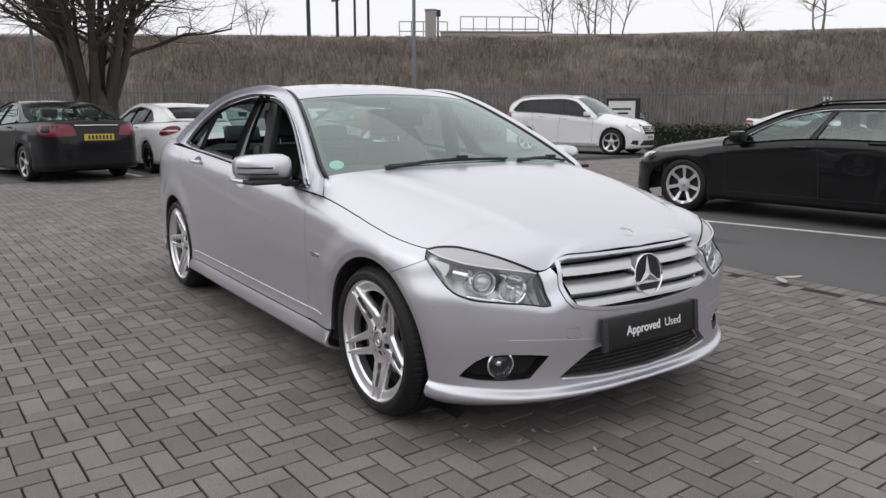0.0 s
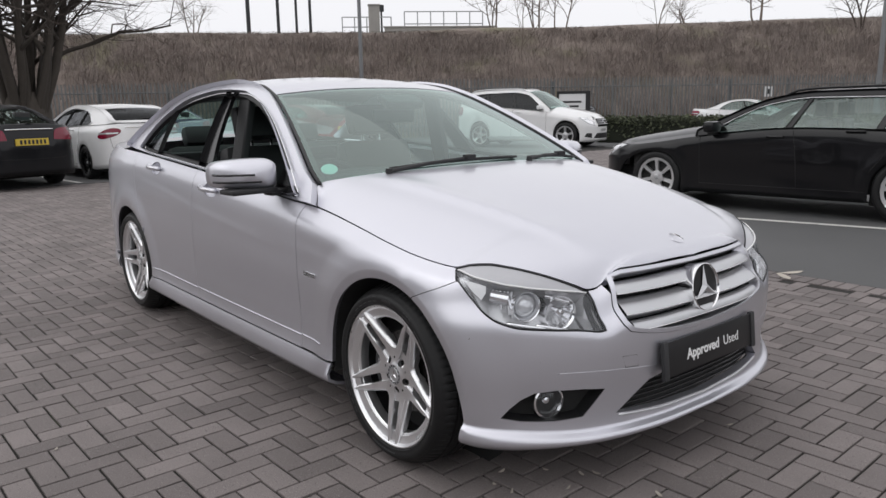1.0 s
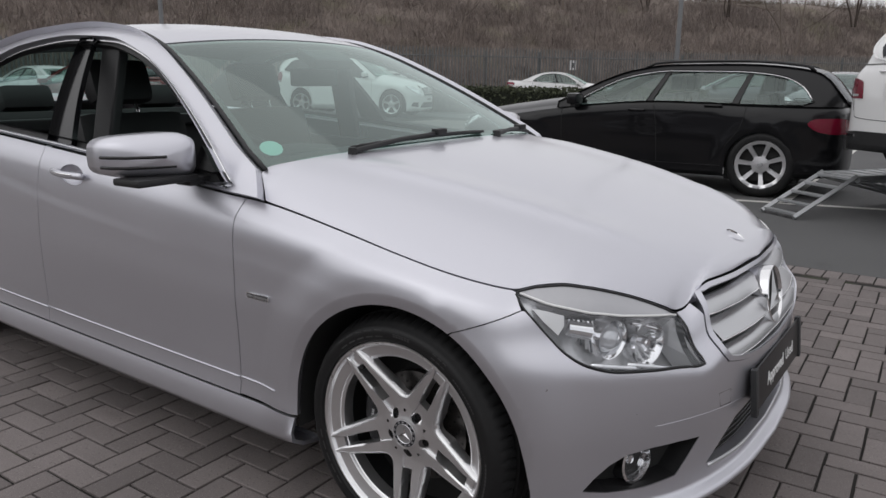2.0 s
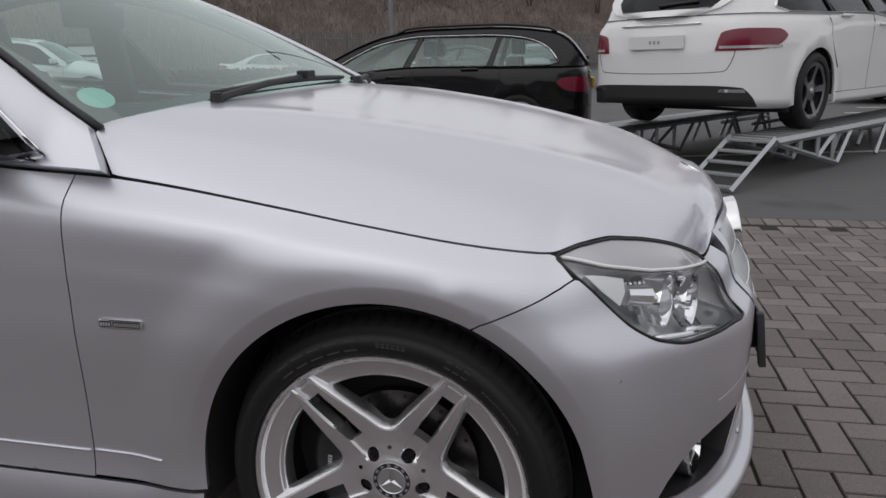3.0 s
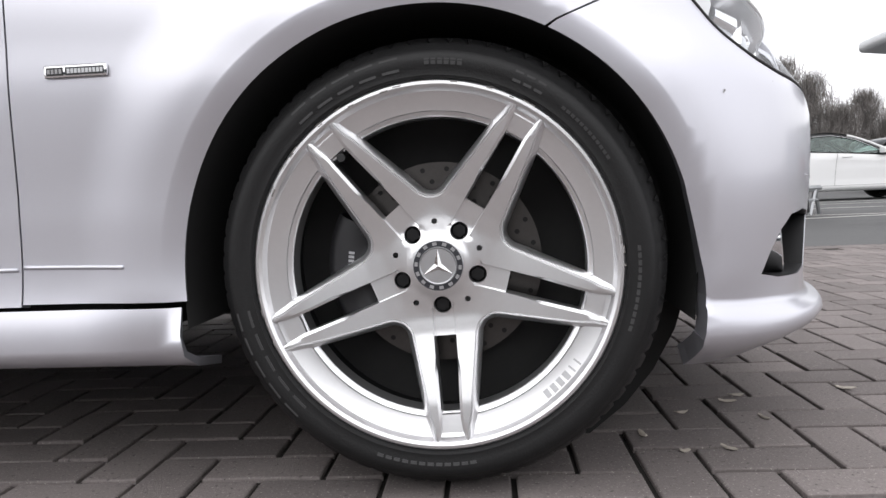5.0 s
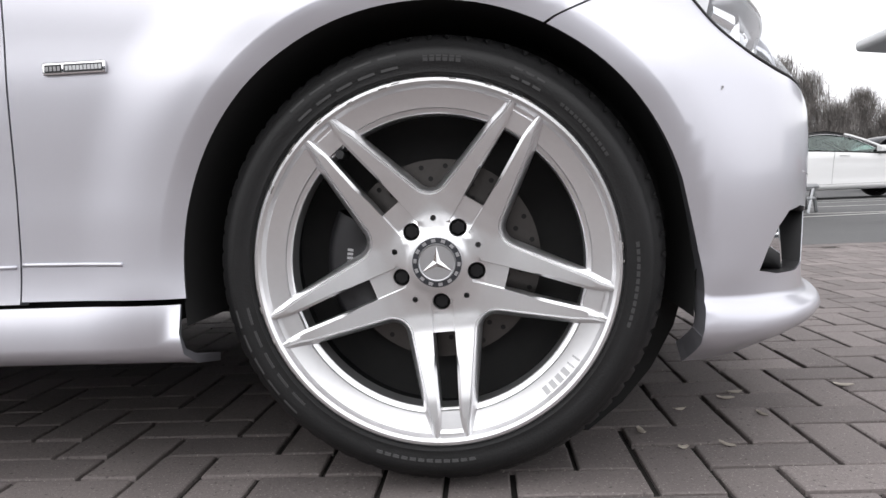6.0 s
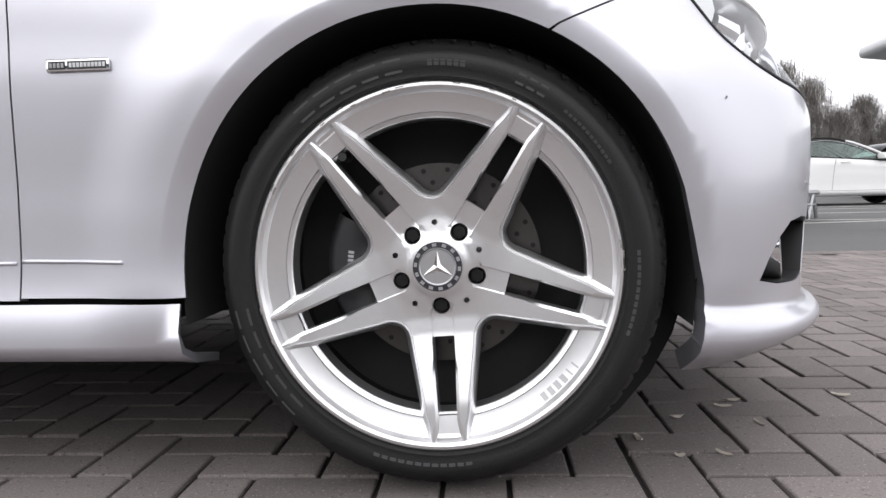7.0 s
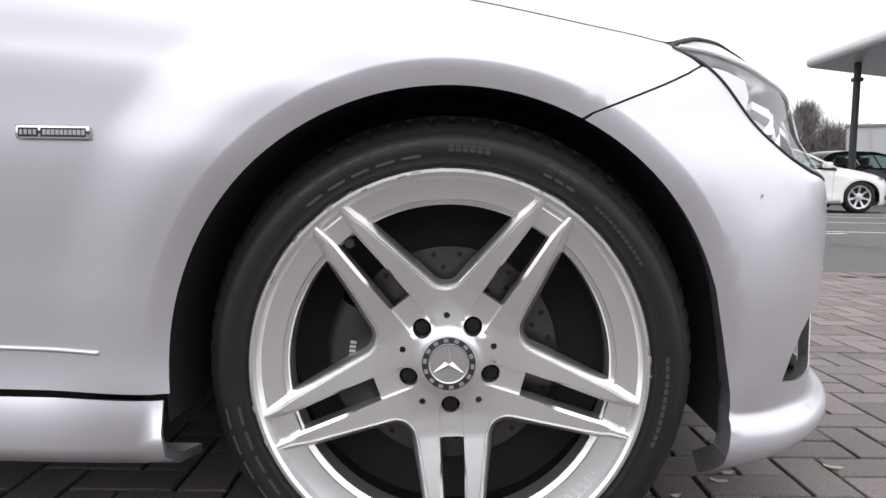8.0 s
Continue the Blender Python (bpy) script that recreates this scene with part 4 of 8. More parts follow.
def headlamp(s_):
    """Housing, two round bowls, an outer fluted box, brow, strip and clear lens."""
    mir = s_ > 0
    my = np.array([1, -1 if mir else 1, 1])
    lamp = sheet("headlamp", bowl_floor, bowl_loop, LAMP_BASE, car, 0.02, 0.0, flip=True, mirror=mir, label="headlamp with clear lens over chrome reflectors")
    # wall between the bowl's floor and the lens
    e0, e1 = bowl_floor(bowl_loop) * my, on_skin(bowl_loop, 0.004) * my
    grid_mesh("reflector_wall", np.stack([np.r_[e0, e0[:1]], np.r_[e1, e1[:1]]]), LAMP_BASE, lamp, smooth_it=False)
    sheet("brow", inset(0.0015), brow_loop, BROW, lamp, 0.02, 0.01, flip=True, mirror=mir, label="smoky silver brow inside the lamp's top edge")
    swept("brow_strip", on_skin(brow_line, -0.0005) * my, 0.0030, LETTER_WHITE, lamp, 6, "white strip under the brow")
    swept("seal", on_skin(lamp_loop, 0.0005) * my, 0.0026, PLASTIC, lamp, 6, closed=True)
    end_ = np.concatenate([lamp_inner + [0.003, 0], [[0.520, 0.614], [0.530, 0.68], [0.538, 0.72], [0.530, 0.765]]])
    sheet("inner_panel", inset(0.006), end_, TRIM_GREY, lamp, 0.03, 0.0, flip=True, mirror=mir)
    sheet("lens", inset(-0.001), np.concatenate([lamp_low_uv + [0, 0.003], brow_line[::-1], lamp_inner[1:-1] + [0.003, 0]]), LAMP_CLEAR, lamp, 0.025, 0.0, flip=True, mirror=mir)
    # pale reflector in the rear corner
    sheet("corner_reflector", inset(0.010), np.array([(0.866, 0.730), (0.866, 0.700), (0.880, 0.676), (0.915, 0.710), (0.950, 0.752), (0.910, 0.744)]), LETTER_WHITE, lamp, 0.02, 0.004, flip=True, mirror=mir)
    ax = (0.95, s_ * 0.30, 0.0)
    turn = Vector(ax).to_track_quat("-Y", "Z").to_matrix().to_4x4()
    for (u, v, r, d, dep) in ((0.606, 0.672, 0.050, 0.040, 0.055), (0.726, 0.672, 0.043, 0.036, 0.05)):
        c = on_skin([(u, v)], d)[0] * my
        bowl = lamp_cylinder("lamp_bowl", c, r, dep, REFLECTOR, lamp, ax)
        if r > 0.045:
            # fluted reflector with a capped bulb
            for k in range(14):
                g = 2 * math.pi * (k + 0.5) / 14
                bm = bmesh.new()
                tube(bm, (r * 0.42 * math.cos(g), dep * 0.72, r * 0.42 * math.sin(g)), (r * 0.95 * math.cos(g), dep * 0.16, r * 0.95 * math.sin(g)), 0.0012, 0.0020, 4)
                part("flute", bm, LAMP_BASE, bowl)
            prof = [(0.0005, -0.004), (r * 0.22, -0.002), (r * 0.30, 0.006), (r * 0.28, dep * 0.8)]
            cap_mat = CHROME
        else:
            # projector: a thick convex lens in a satin collar
            prof = [(0.0005, -0.012), (r * 0.35, -0.009), (r * 0.62, 0.0), (r * 0.70, 0.010), (r * 0.78, 0.012), (r * 0.80, dep * 0.8)]
            cap_mat = CLEAR_LENS
        b = ring("bulb_cap", prof, cap_mat, lamp, 24)
        b.matrix_world = Matrix.Translation(c) @ turn
    # outer indicator box: a bright tube before ribbed plates
    p = on_skin([(0.795, 0.686), (0.852, 0.692)], 0.030) * my
    bm = bmesh.new()
    tube(bm, p[0], p[1], 0.020, 0.017, seg=16)
    part("indicator_tube", bm, REFLECTOR, lamp, smooth=True)
    for k in range(7):
        u = 0.775 + 0.0125 * k
        q = on_skin([(u, 0.640 + 0.006 * k), (u + 0.004, 0.722)], 0.042) * my
        bm = bmesh.new()
        tube(bm, q[0], q[1], 0.0038, 0.0030, seg=4)
        part("reflector_rib", bm, REFLECTOR if k % 2 else LAMP_BASE, lamp)
    for u0, u1, v in ((0.545, 0.70, 0.618), (0.665, 0.80, 0.612), (0.56, 0.66, 0.728)):
        q = on_skin([(u0 + (u1 - u0) * f, v + 0.004 * f) for f in np.linspace(0, 1, 6)], 0.034) * my
        swept("reflector_step", q, 0.0055, CHROME, lamp, 6)
    return lamp


headlamp(-1)
headlamp(1)

# a few stone chips on the bumper
CHIP = material("stone_chip", (0.22, 0.21, 0.21), 0.7, var=0.2)
for u, v, r in ((0.903, 0.551, 0.0022), (0.905, 0.548, 0.0014), (0.792, 0.576, 0.0010), (0.70, 0.47, 0.0012), (0.55, 0.52, 0.0010), (0.62, 0.43, 0.0012)):
    bm = bmesh.new()
    bmesh.ops.create_circle(bm, cap_ends=True, segments=7, radius=r)
    for i_, v_ in enumerate(bm.verts):
        v_.co *= 0.7 + 0.3 * ((i_ * 0.618) % 1)
    bm.transform(skin_pose([(u, v)], -0.0006))
    part("stone_chip", bm, CHIP, bumper)

# bonnet
we_ = lambda x: np.interp(-np.asarray(x), -TOP[:, 0], -TOP[:, 1])
ze_ = lambda x: np.interp(-np.asarray(x), -TOP[:, 0], TOP[:, 2])
zc_ = pchip([-0.62, -0.45, -0.2, 0.1, 0.3, 0.45, 0.54, 0.585, 0.612, 0.63], [1.004, 0.985, 0.952, 0.897, 0.845, 0.798, 0.763, 0.742, 0.719, 0.70])
pw_ = pchip([-0.62, -0.545, -0.52, -0.45, -0.2, 0.1, 0.3, 0.45, 0.54, 0.62], [42, 40, 19, 14, 9, 6, 5, 4.6, 5.5, 6])
roll_ = pchip([-0.62, 0.0, 0.3, 0.45, 0.54, 0.62], [0.42, 0.40, 0.35, 0.30, 0.22, 0.2])


def bonnet_surface(q):
    q = np.asarray(q, float)
    x, w = q[:, 0], np.abs(q[:, 1])
    we = np.maximum(we_(x), 0.02)
    b = np.clip(w / we, 0, 1.0)
    zc, ze = zc_(x), np.minimum(ze_(x), zc_(x))
    z = zc - (zc - ze) * (roll_(x) * b ** 2.2 + (1 - roll_(x)) * b ** pw_(x))
    # the two lengthwise folds towards the grille corners
    fold = np.interp(x, [-0.5, 0.1, 0.55], [0.60, 0.50, 0.395])
    d = w - fold
    z = z + 0.0105 * np.where(d < 0, np.exp(-(d / 0.085) ** 2), np.exp(-(d / 0.036) ** 2)) * smooth(-0.56, -0.25, x) * (1 - smooth(0.30, 0.60, x))
    return np.stack([x, q[:, 1], z], 1)


ts = TOP[(TOP[:, 0] > -0.493) & (UTOP < 2.2)]
nar = np.interp(ts[:, 0], [0.25, 0.40], [1.0, 0.4])
edge_r = np.stack([ts[:, 0] - 0.003 * nar, -ts[:, 1] - 0.0035 * nar], 1)
edge_r = edge_r[edge_r[:, 1] > 0.0]
rear_r = curve([(-0.500, 0.8245), (-0.527, 0.8055), (-0.551, 0.790), (-0.546, 0.76), (-0.532, 0.70), (-0.508, 0.5), (-0.470, 0.25), (-0.455, 0.0)], 36)
bh = np.concatenate([edge_r, rear_r])
bon_loop = np.concatenate([bh, (bh * [1, -1])[::-1][1:-1]])
bonnet = sheet("bonnet", bonnet_surface, bon_loop, SILVER, car, 0.019, 0.02,
               lines=[np.concatenate([(a * [1, -1])[::1], a[::-1]]) for d in (0.006, 0.013, 0.022, 0.033, 0.046, 0.060) for a in [edge_r[edge_r[:, 0] > 0.20][::-1] * (1 - d / 0.65)][:1]])
bq = np.array([[0.545, 0.0]])
bp = bonnet_surface(bq)[0]
bdg = ring("bonnet_badge", [(0.0005, -0.004), (0.019, -0.004), (0.0215, -0.0065), (0.026, -0.005), (0.028, 0.003)], CHROME, bonnet, 36, "small round chrome badge")
ring("badge_disc", [(0.0005, -0.0045), (0.0195, -0.0045)], material("badge_blue", (0.25, 0.27, 0.30), 0.3, var=0.05), bdg, 28)
bdg.matrix_world = Matrix.Translation(bp + np.array([0, 0, 0.001])) @ Matrix.Rotation(radians(28), 4, "Y") @ Matrix.Rotation(radians(-90), 4, "X") @ Matrix.Rotation(radians(180), 4, "X")
# dark block added under the bonnet and behind the wings, as shade for the gaps
part("engine_bay", boxed(-0.50, 0.46, -0.62, 0.62, 0.22, 0.66, 0.03), LINER, car)

# doors, sills, rear quarters
ARR = (-2.76, 0.318)
DOOR2 = [(-1.700, 0.285), (-1.690, 0.50), (-1.665, 0.72), (-1.640, 0.86), (-1.625, 0.957)]
DOOR3 = [(-2.400, 0.50), (-2.470, 0.62), (-2.545, 0.74), (-2.575, 0.85), (-2.585, 1.004)]
d1, d2, d3 = (curve(k, 20) for k in (DOOR1, DOOR2, DOOR3))
SB = 0.2815
front_door_uv = np.concatenate([sh.xz(line((-0.588 - G, SB), (-1.700 + G, SB), 20)), sh.xz(d2 + [G, 0])[1:], top_line(-1.625 + G, -0.567 - G, 40), sh.xz(d1 - [G, 0])[::-1][1:-1]])
arr_front = arc(*ARR, R + 0.012, 5.5, 34, 16)
rear_door_uv = np.concatenate([sh.xz(line((-1.700 - G, SB), (arr_front[0, 0] + 0.004, SB), 14)), sh.xz(arr_front)[1:], sh.xz(d3[2:] + [G, 0]), top_line(-2.585 + G, -1.625 - G, 30), sh.xz(d2 - [G, 0])[::-1][1:-1]])
DOORS = {}
FOLD_X, FOLD_Z = [0.35, 0.58, 0.89, 1.47, 1.97, 2.43, 3.0, 3.6], [0.645, 0.668, 0.690, 0.738, 0.797, 0.843, 0.880, 0.90]


def fold_lines(x0, x1):
    xs = np.linspace(x0, x1, 50)
    return [sh.xz(np.stack([xs, np.interp(-xs, FOLD_X, FOLD_Z) + d], 1)) for d in (-0.006, 0.004, 0.014, 0.024, 0.036)]


HANDLES = {"front": (-1.425, 0.862), "rear": (-2.205, 0.925)}


def handle_cup(hx, hz):
    """The outline round a door handle, and a shallow bowl behind it."""
    a = np.linspace(0, 2 * np.pi, 28, endpoint=False)
    xz = np.stack([hx + 0.008 + 0.075 * np.cos(a), hz + 0.034 * np.sin(a) - 0.05 * 0.075 * np.cos(a)], 1)
    uv = sh.xz(xz)
    c = sh.xz([(hx + 0.008, hz)])[0]

    def bowl(q):
        q = np.asarray(q, float)
        r = np.hypot((q[:, 0] - c[0]) / 0.077, (q[:, 1] - c[1]) / 0.030)
        P, e = sh(q), 1e-3
        N = np.cross(sh(q + [e, 0]) - P, sh(q + [0, e]) - P)
        N /= np.linalg.norm(N, axis=1)[:, None] + 1e-12
        return P + N * (0.002 + 0.026 * np.clip(1 - r * r, 0, 1) ** 0.8)[:, None]
    return uv, bowl


for mir in (False, True):
    for key, uvs in (("front", front_door_uv), ("rear", rear_door_uv)):
        hole, bowl = handle_cup(*HANDLES[key])
        DOORS[key, mir] = sheet(key + "_door", sh, uvs, SILVER, car, 0.024, 0.02, holes=(hole,), flip=True, mirror=mir, lines=fold_lines(-0.60, -1.63) if key == "front" else fold_lines(-1.70, -2.44))
        sheet("handle_cup", bowl, hole, SILVER, DOORS[key, mir], 0.012, 0.0, flip=True, mirror=mir)
# rear quarter with the wheel arch, back to the boot opening
XQ = -3.45
quarter_uv = np.concatenate([sh.xz(arc(*ARR, R, 36, 178, 40)), sh.xz([(-3.118, 0.318), (-3.25, 0.33), (XQ, 0.345)])[1:], sh.xz([(XQ, 0.6), (XQ, 0.85)]),
                             top_line(XQ, -2.585 - G, 30), sh.xz(d3[3:] - [G, 0])[::-1][1:]])
both(lambda mir: sheet("rear_wing", sh, quarter_uv, SILVER, car, 0.03, 0.02, flip=True, mirror=mir))
# rear bumper and tail panel, one piece round the tail
ub = float(sh.xz([(XQ, 0.5)])[0, 0])
ua = float(sh.xz([(-3.115, 0.25)])[0, 0])
tail = np.concatenate([np.stack([np.linspace(ua, 2 * UL - ua, 80), np.full(80, sh.vs[0])], 1), np.stack([np.full(6, 2 * UL - ua), np.linspace(0.2, 0.30, 6)], 1), [[2 * UL - ub, 0.31], [2 * UL - ub, VT]],
                       np.stack([np.linspace(2 * UL - ub, ub, 60), np.full(60, VT)], 1)[1:], [[ub, 0.31]], np.stack([np.full(6, ua), np.linspace(0.30, 0.2, 6)], 1)])
sheet("rear_bumper", sh, tail, SILVER, car, 0.04, 0.03, flip=True)
# side skirts
sill = np.concatenate([np.stack([np.linspace(float(sh.xz([(-0.335, 0.22)])[0, 0]), float(sh.xz([(-2.42, 0.22)])[0, 0]), 60), np.full(60, sh.vs[0])], 1),
                       np.stack([np.linspace(float(sh.xz([(-2.40, 0.22)])[0, 0]), float(sh.xz([(-0.352, 0.22)])[0, 0]), 60), np.full(60, 0.283)], 1)])
for mir in (False, True):
    sheet("side_skirt", sh, sill, SILVER, car, 0.03, 0.012, flip=True, mirror=mir)
    y_ = 1 if mir else -1
    # moulding line low on the doors and wing
    for a, b in ((-0.432, -0.583), (-0.593, -1.692), (-1.706, -2.36)):
        q = sh.xz(line((a, 0.334), (b, 0.337), 20))
        e = on_skin(q, -0.0005) * [1, -1 if mir else 1, 1]
        swept("door_moulding", e, 0.0032, SILVER, car, 6)
    # floor and inner structure
    part("sill_box", boxed(-2.38, -0.46, min(y_ * 0.60, y_ * 0.84), max(y_ * 0.60, y_ * 0.84), 0.215, 0.30, 0.01), LINER, car)
part("floor_pan", boxed(-3.5, 0.3, -0.62, 0.62, 0.24, 0.29, 0.01), LINER, car)
for cx in (0.0, -2.76):
    for s_ in (-1, 1):
        a = np.radians(np.linspace(-14, 192, 40))
        ax_, az_ = cx + 0.358 * np.cos(a), np.maximum(0.318 + 0.358 * np.sin(a), 0.172)
        uvl = sh.xz(np.stack([ax_, az_], 1))
        wl = np.minimum(sh.base(uvl)[1] - 0.016, 0.872)
        Pp = np.stack([np.stack([ax_, s_ * np.minimum(wl, yy), az_], 1) for yy in (0.872, 0.80, 0.60)])
        grid_mesh("arch_liner", Pp, LINER, car, flip=(s_ < 0))
        bm = bmesh.new()
        bmesh.ops.create_circle(bm, cap_ends=True, segments=32, radius=0.40, matrix=Matrix.Translation((cx, s_ * 0.60, 0.33)) @ Matrix.Rotation(radians(90), 4, "X"))
        part("arch_wall", bm, LINER, car)

# ---- greenhouse ----
ZB = lambda x: np.interp(-np.asarray(x), -TOP[:, 0], TOP[:, 2])


def side_w(x, z):
    """Half width of the cabin at a place on its side."""
    dz = np.clip(z - ZB(x), -0.05, 0.6)
    taper = 0.05 * smooth(2.1, 3.0, -np.asarray(x))
    return np.minimum(0.846, we_(x) - 0.001) - 0.49 * dz - 0.42 * dz * dz - taper


def cabin_side(off=0.0):
    def f(q):
        q = np.asarray(q, float)
        return np.stack([q[:, 0], -(side_w(q[:, 0], q[:, 1]) + off), q[:, 1]], 1)
    return f


RAIL = curve([(-0.548, 0.935), (-0.68, 1.012), (-0.85, 1.106), (-1.05, 1.205), (-1.28, 1.300), (-1.48, 1.350), (-1.75, 1.372), (-2.10, 1.352), (-2.40, 1.290), (-2.70, 1.165), (-3.00, 1.035)], 120)
DLO_T = curve([(-0.628, 0.893), (-0.75, 0.976), (-0.95, 1.095), (-1.15, 1.195), (-1.35, 1.270), (-1.55, 1.312), (-1.80, 1.322), (-2.10, 1.292), (-2.35, 1.200), (-2.52, 1.085), (-2.585, 1.022)], 90)
belt = lambda x: ZB(x) + 0.014
DLO_B = np.stack([np.linspace(-2.585, -0.628, 40), belt(np.linspace(-2.585, -0.628, 40))], 1)
XS = np.linspace(-2.99, -0.504, 66)
outer = np.concatenate([[(-0.530, 0.905)], RAIL, np.stack([XS, ZB(XS) + 0.004], 1)])
dlo = np.concatenate([DLO_T, DLO_B[1:-1]])
for mir in (False, True):
    y_ = -1 if mir else 1
    sf = sheet("cabin_frame", cabin_side(), outer, SILVER, car, 0.03, 0.03, holes=(dlo,), flip=True, mirror=mir)
    inner_dlo = np.array([-1.6, 1.12]) + (dlo - [-1.6, 1.12]) * [0.965, 0.875]
    fr = sheet("window_surround", cabin_side(-0.004), np.array([-1.6, 1.12]) + (dlo - [-1.6, 1.12]) * [0.998, 0.992], PLASTIC, car, 0.03, 0.02,
               holes=(inner_dlo[inner_dlo[:, 1] > -9],), flip=True, mirror=mir)
    e = cabin_side(0.0015)(dlo) * [1, y_, 1]
    swept("window_trim", e, 0.0055, CHROME, car, 6, "bright chrome strip round the side windows", closed=True)
    # pillar between the doors, front quarter filler by the mirror, and the rear quarter pane
    bp_ = np.array([(-1.455, belt(-1.5)), (-1.615, belt(-1.6)), (-1.745, 1.318), (-1.655, 1.318)])
    sheet("door_pillar", cabin_side(-0.002), bp_, GLOSS_BLACK, car, 0.04, 0.02, flip=True, mirror=mir)
    tri = np.array([(-0.645, belt(-0.645)), (-0.80, belt(-0.80)), (-0.795, 0.985)])
    sheet("mirror_triangle", cabin_side(-0.002), tri, PLASTIC, car, 0.04, 0.02, flip=True, mirror=mir)
    div = np.array([(-2.205, belt(-2.2)), (-2.235, belt(-2.23)), (-2.285, 1.225), (-2.255, 1.235)])
    sheet("quarter_bar", cabin_side(-0.003), div, PLASTIC, car, 0.04, 0.015, flip=True, mirror=mir)
    qp = np.concatenate([[(-2.225, belt(-2.22)), (-2.265, 1.235)], curve([(-2.35, 1.195), (-2.52, 1.080), (-2.575, 1.025)], 10), [(-2.56, belt(-2.56))]])
    qg = sheet("quarter_window", cabin_side(-0.008), qp, DARK_GLASS, car, 0.04, 0.0, flip=True, mirror=mir)
    qg.visible_shadow = False

# windscreen, roof and rear screen share one skin over the cabin
rs = np.r_[0, np.cumsum(np.linalg.norm(np.diff(RAIL, axis=0), axis=1))]
RT = rs[-1]
rx, rz = pchip(rs, RAIL[:, 0]), pchip(rs, RAIL[:, 1])
T_W = float(np.interp(1.28, -RAIL[:, 0], rs))
T_R = float(np.interp(2.36, -RAIL[:, 0], rs))
bow_ = pchip([0, T_W, T_W + 0.4, T_R, RT], [0.125, 0.085, 0.0, -0.06, -0.10])
lift_ = pchip([0, T_W, T_W + 0.4, T_R, RT], [0.040, 0.034, 0.036, 0.036, 0.03])


def cabin_top(q):
    q = np.asarray(q, float)
    t, b = q[:, 0], q[:, 1]
    x, z = rx(t), rz(t)
    w = side_w(x, z)
    k = 1 - np.abs(b) ** 2.3
    return np.stack([x + bow_(t) * k, -w * b, z + lift_(t) * k], 1)


def patch(t0, t1, b=0.985, n=30):
    return np.concatenate([np.stack([np.full(n, t0), np.linspace(-b, b, n)], 1), np.stack([np.full(n, t1), np.linspace(b, -b, n)], 1)])


screen = sheet("windscreen", cabin_top, patch(0.01, T_W - 0.012, 0.975), WINDSCREEN, car, 0.05, 0.0, label="clear windscreen with a black printed border")
screen.visible_shadow = False
big, small_ = patch(0.0, T_W, 0.985), patch(0.055, T_W - 0.03, 0.945)
sheet("screen_border", lambda q: cabin_top(q) - [0.0, 0, 0.003], big, GLOSS_BLACK, screen, 0.04, 0.0, holes=(small_,))
roof = sheet("roof", cabin_top, patch(T_W + 0.004, T_R, 1.0), SILVER, car, 0.05, 0.01)
headlining = sheet("headlining", lambda q: cabin_top(q) - [0, 0, 0.035], patch(T_W + 0.02, T_R, 0.97), TRIM_GREY, car, 0.08, 0.0)
rear_screen = sheet("rear_screen", cabin_top, patch(T_R + 0.01, RT - 0.02, 0.95), WINDSCREEN, car, 0.06, 0.0)
rear_screen.visible_shadow = False
for b in (-0.985, 0.985):
    e = cabin_top(np.stack([np.linspace(0.0, T_R, 50), np.full(50, b)], 1))
    swept("roof_gutter", e + [0, 0, 0.001], 0.008, PLASTIC, car, 6)
    e = cabin_top(np.stack([np.linspace(0.0, T_W, 30), np.full(30, b * 0.975)], 1))
# boot lid between the rear screen and the tail
def boot(q):
    x, w = q[:, 0], q[:, 1]
    we = np.interp(-x, -TOP[:, 0], -TOP[:, 1])
    return np.stack([x, w, ZB(x) + 0.045 * (1 - np.clip(np.abs(w) / np.maximum(we, 0.1), 0, 1) ** 3)], 1)


te = TOP[(UTOP > top_u(-2.93)) & (UTOP < UL)]
bt = np.stack([te[:, 0], -te[:, 1]], 1)[::4]
boot_loop = np.concatenate([bt, (bt * [1, -1])[::-1]])
sheet("boot_lid", boot, boot_loop, SILVER, car, 0.05, 0.0, flip=False)
# cowl strip under the windscreen, with wipers
rr_ = rear_r[rear_r[:, 1] < 0.755]
cw = np.concatenate([rr_ + [0.006, 0], (rr_ * [1, -1])[::-1][1:] + [0.006, 0]])
cow = np.concatenate([cw, (cw - [0.10, 0])[::-1]])
sheet("cowl", lambda q: np.stack([q[:, 0], q[:, 1], 0.922 + 0.03 * (1 - (q[:, 1] / 0.8) ** 2)], 1), cow, PLASTIC, car, 0.06, 0.0)


def on_screen(t, b, d=0.012):
    p = cabin_top(np.array([[t, b]]))[0]
    return p + np.array([0.55, 0, 0.83]) * d


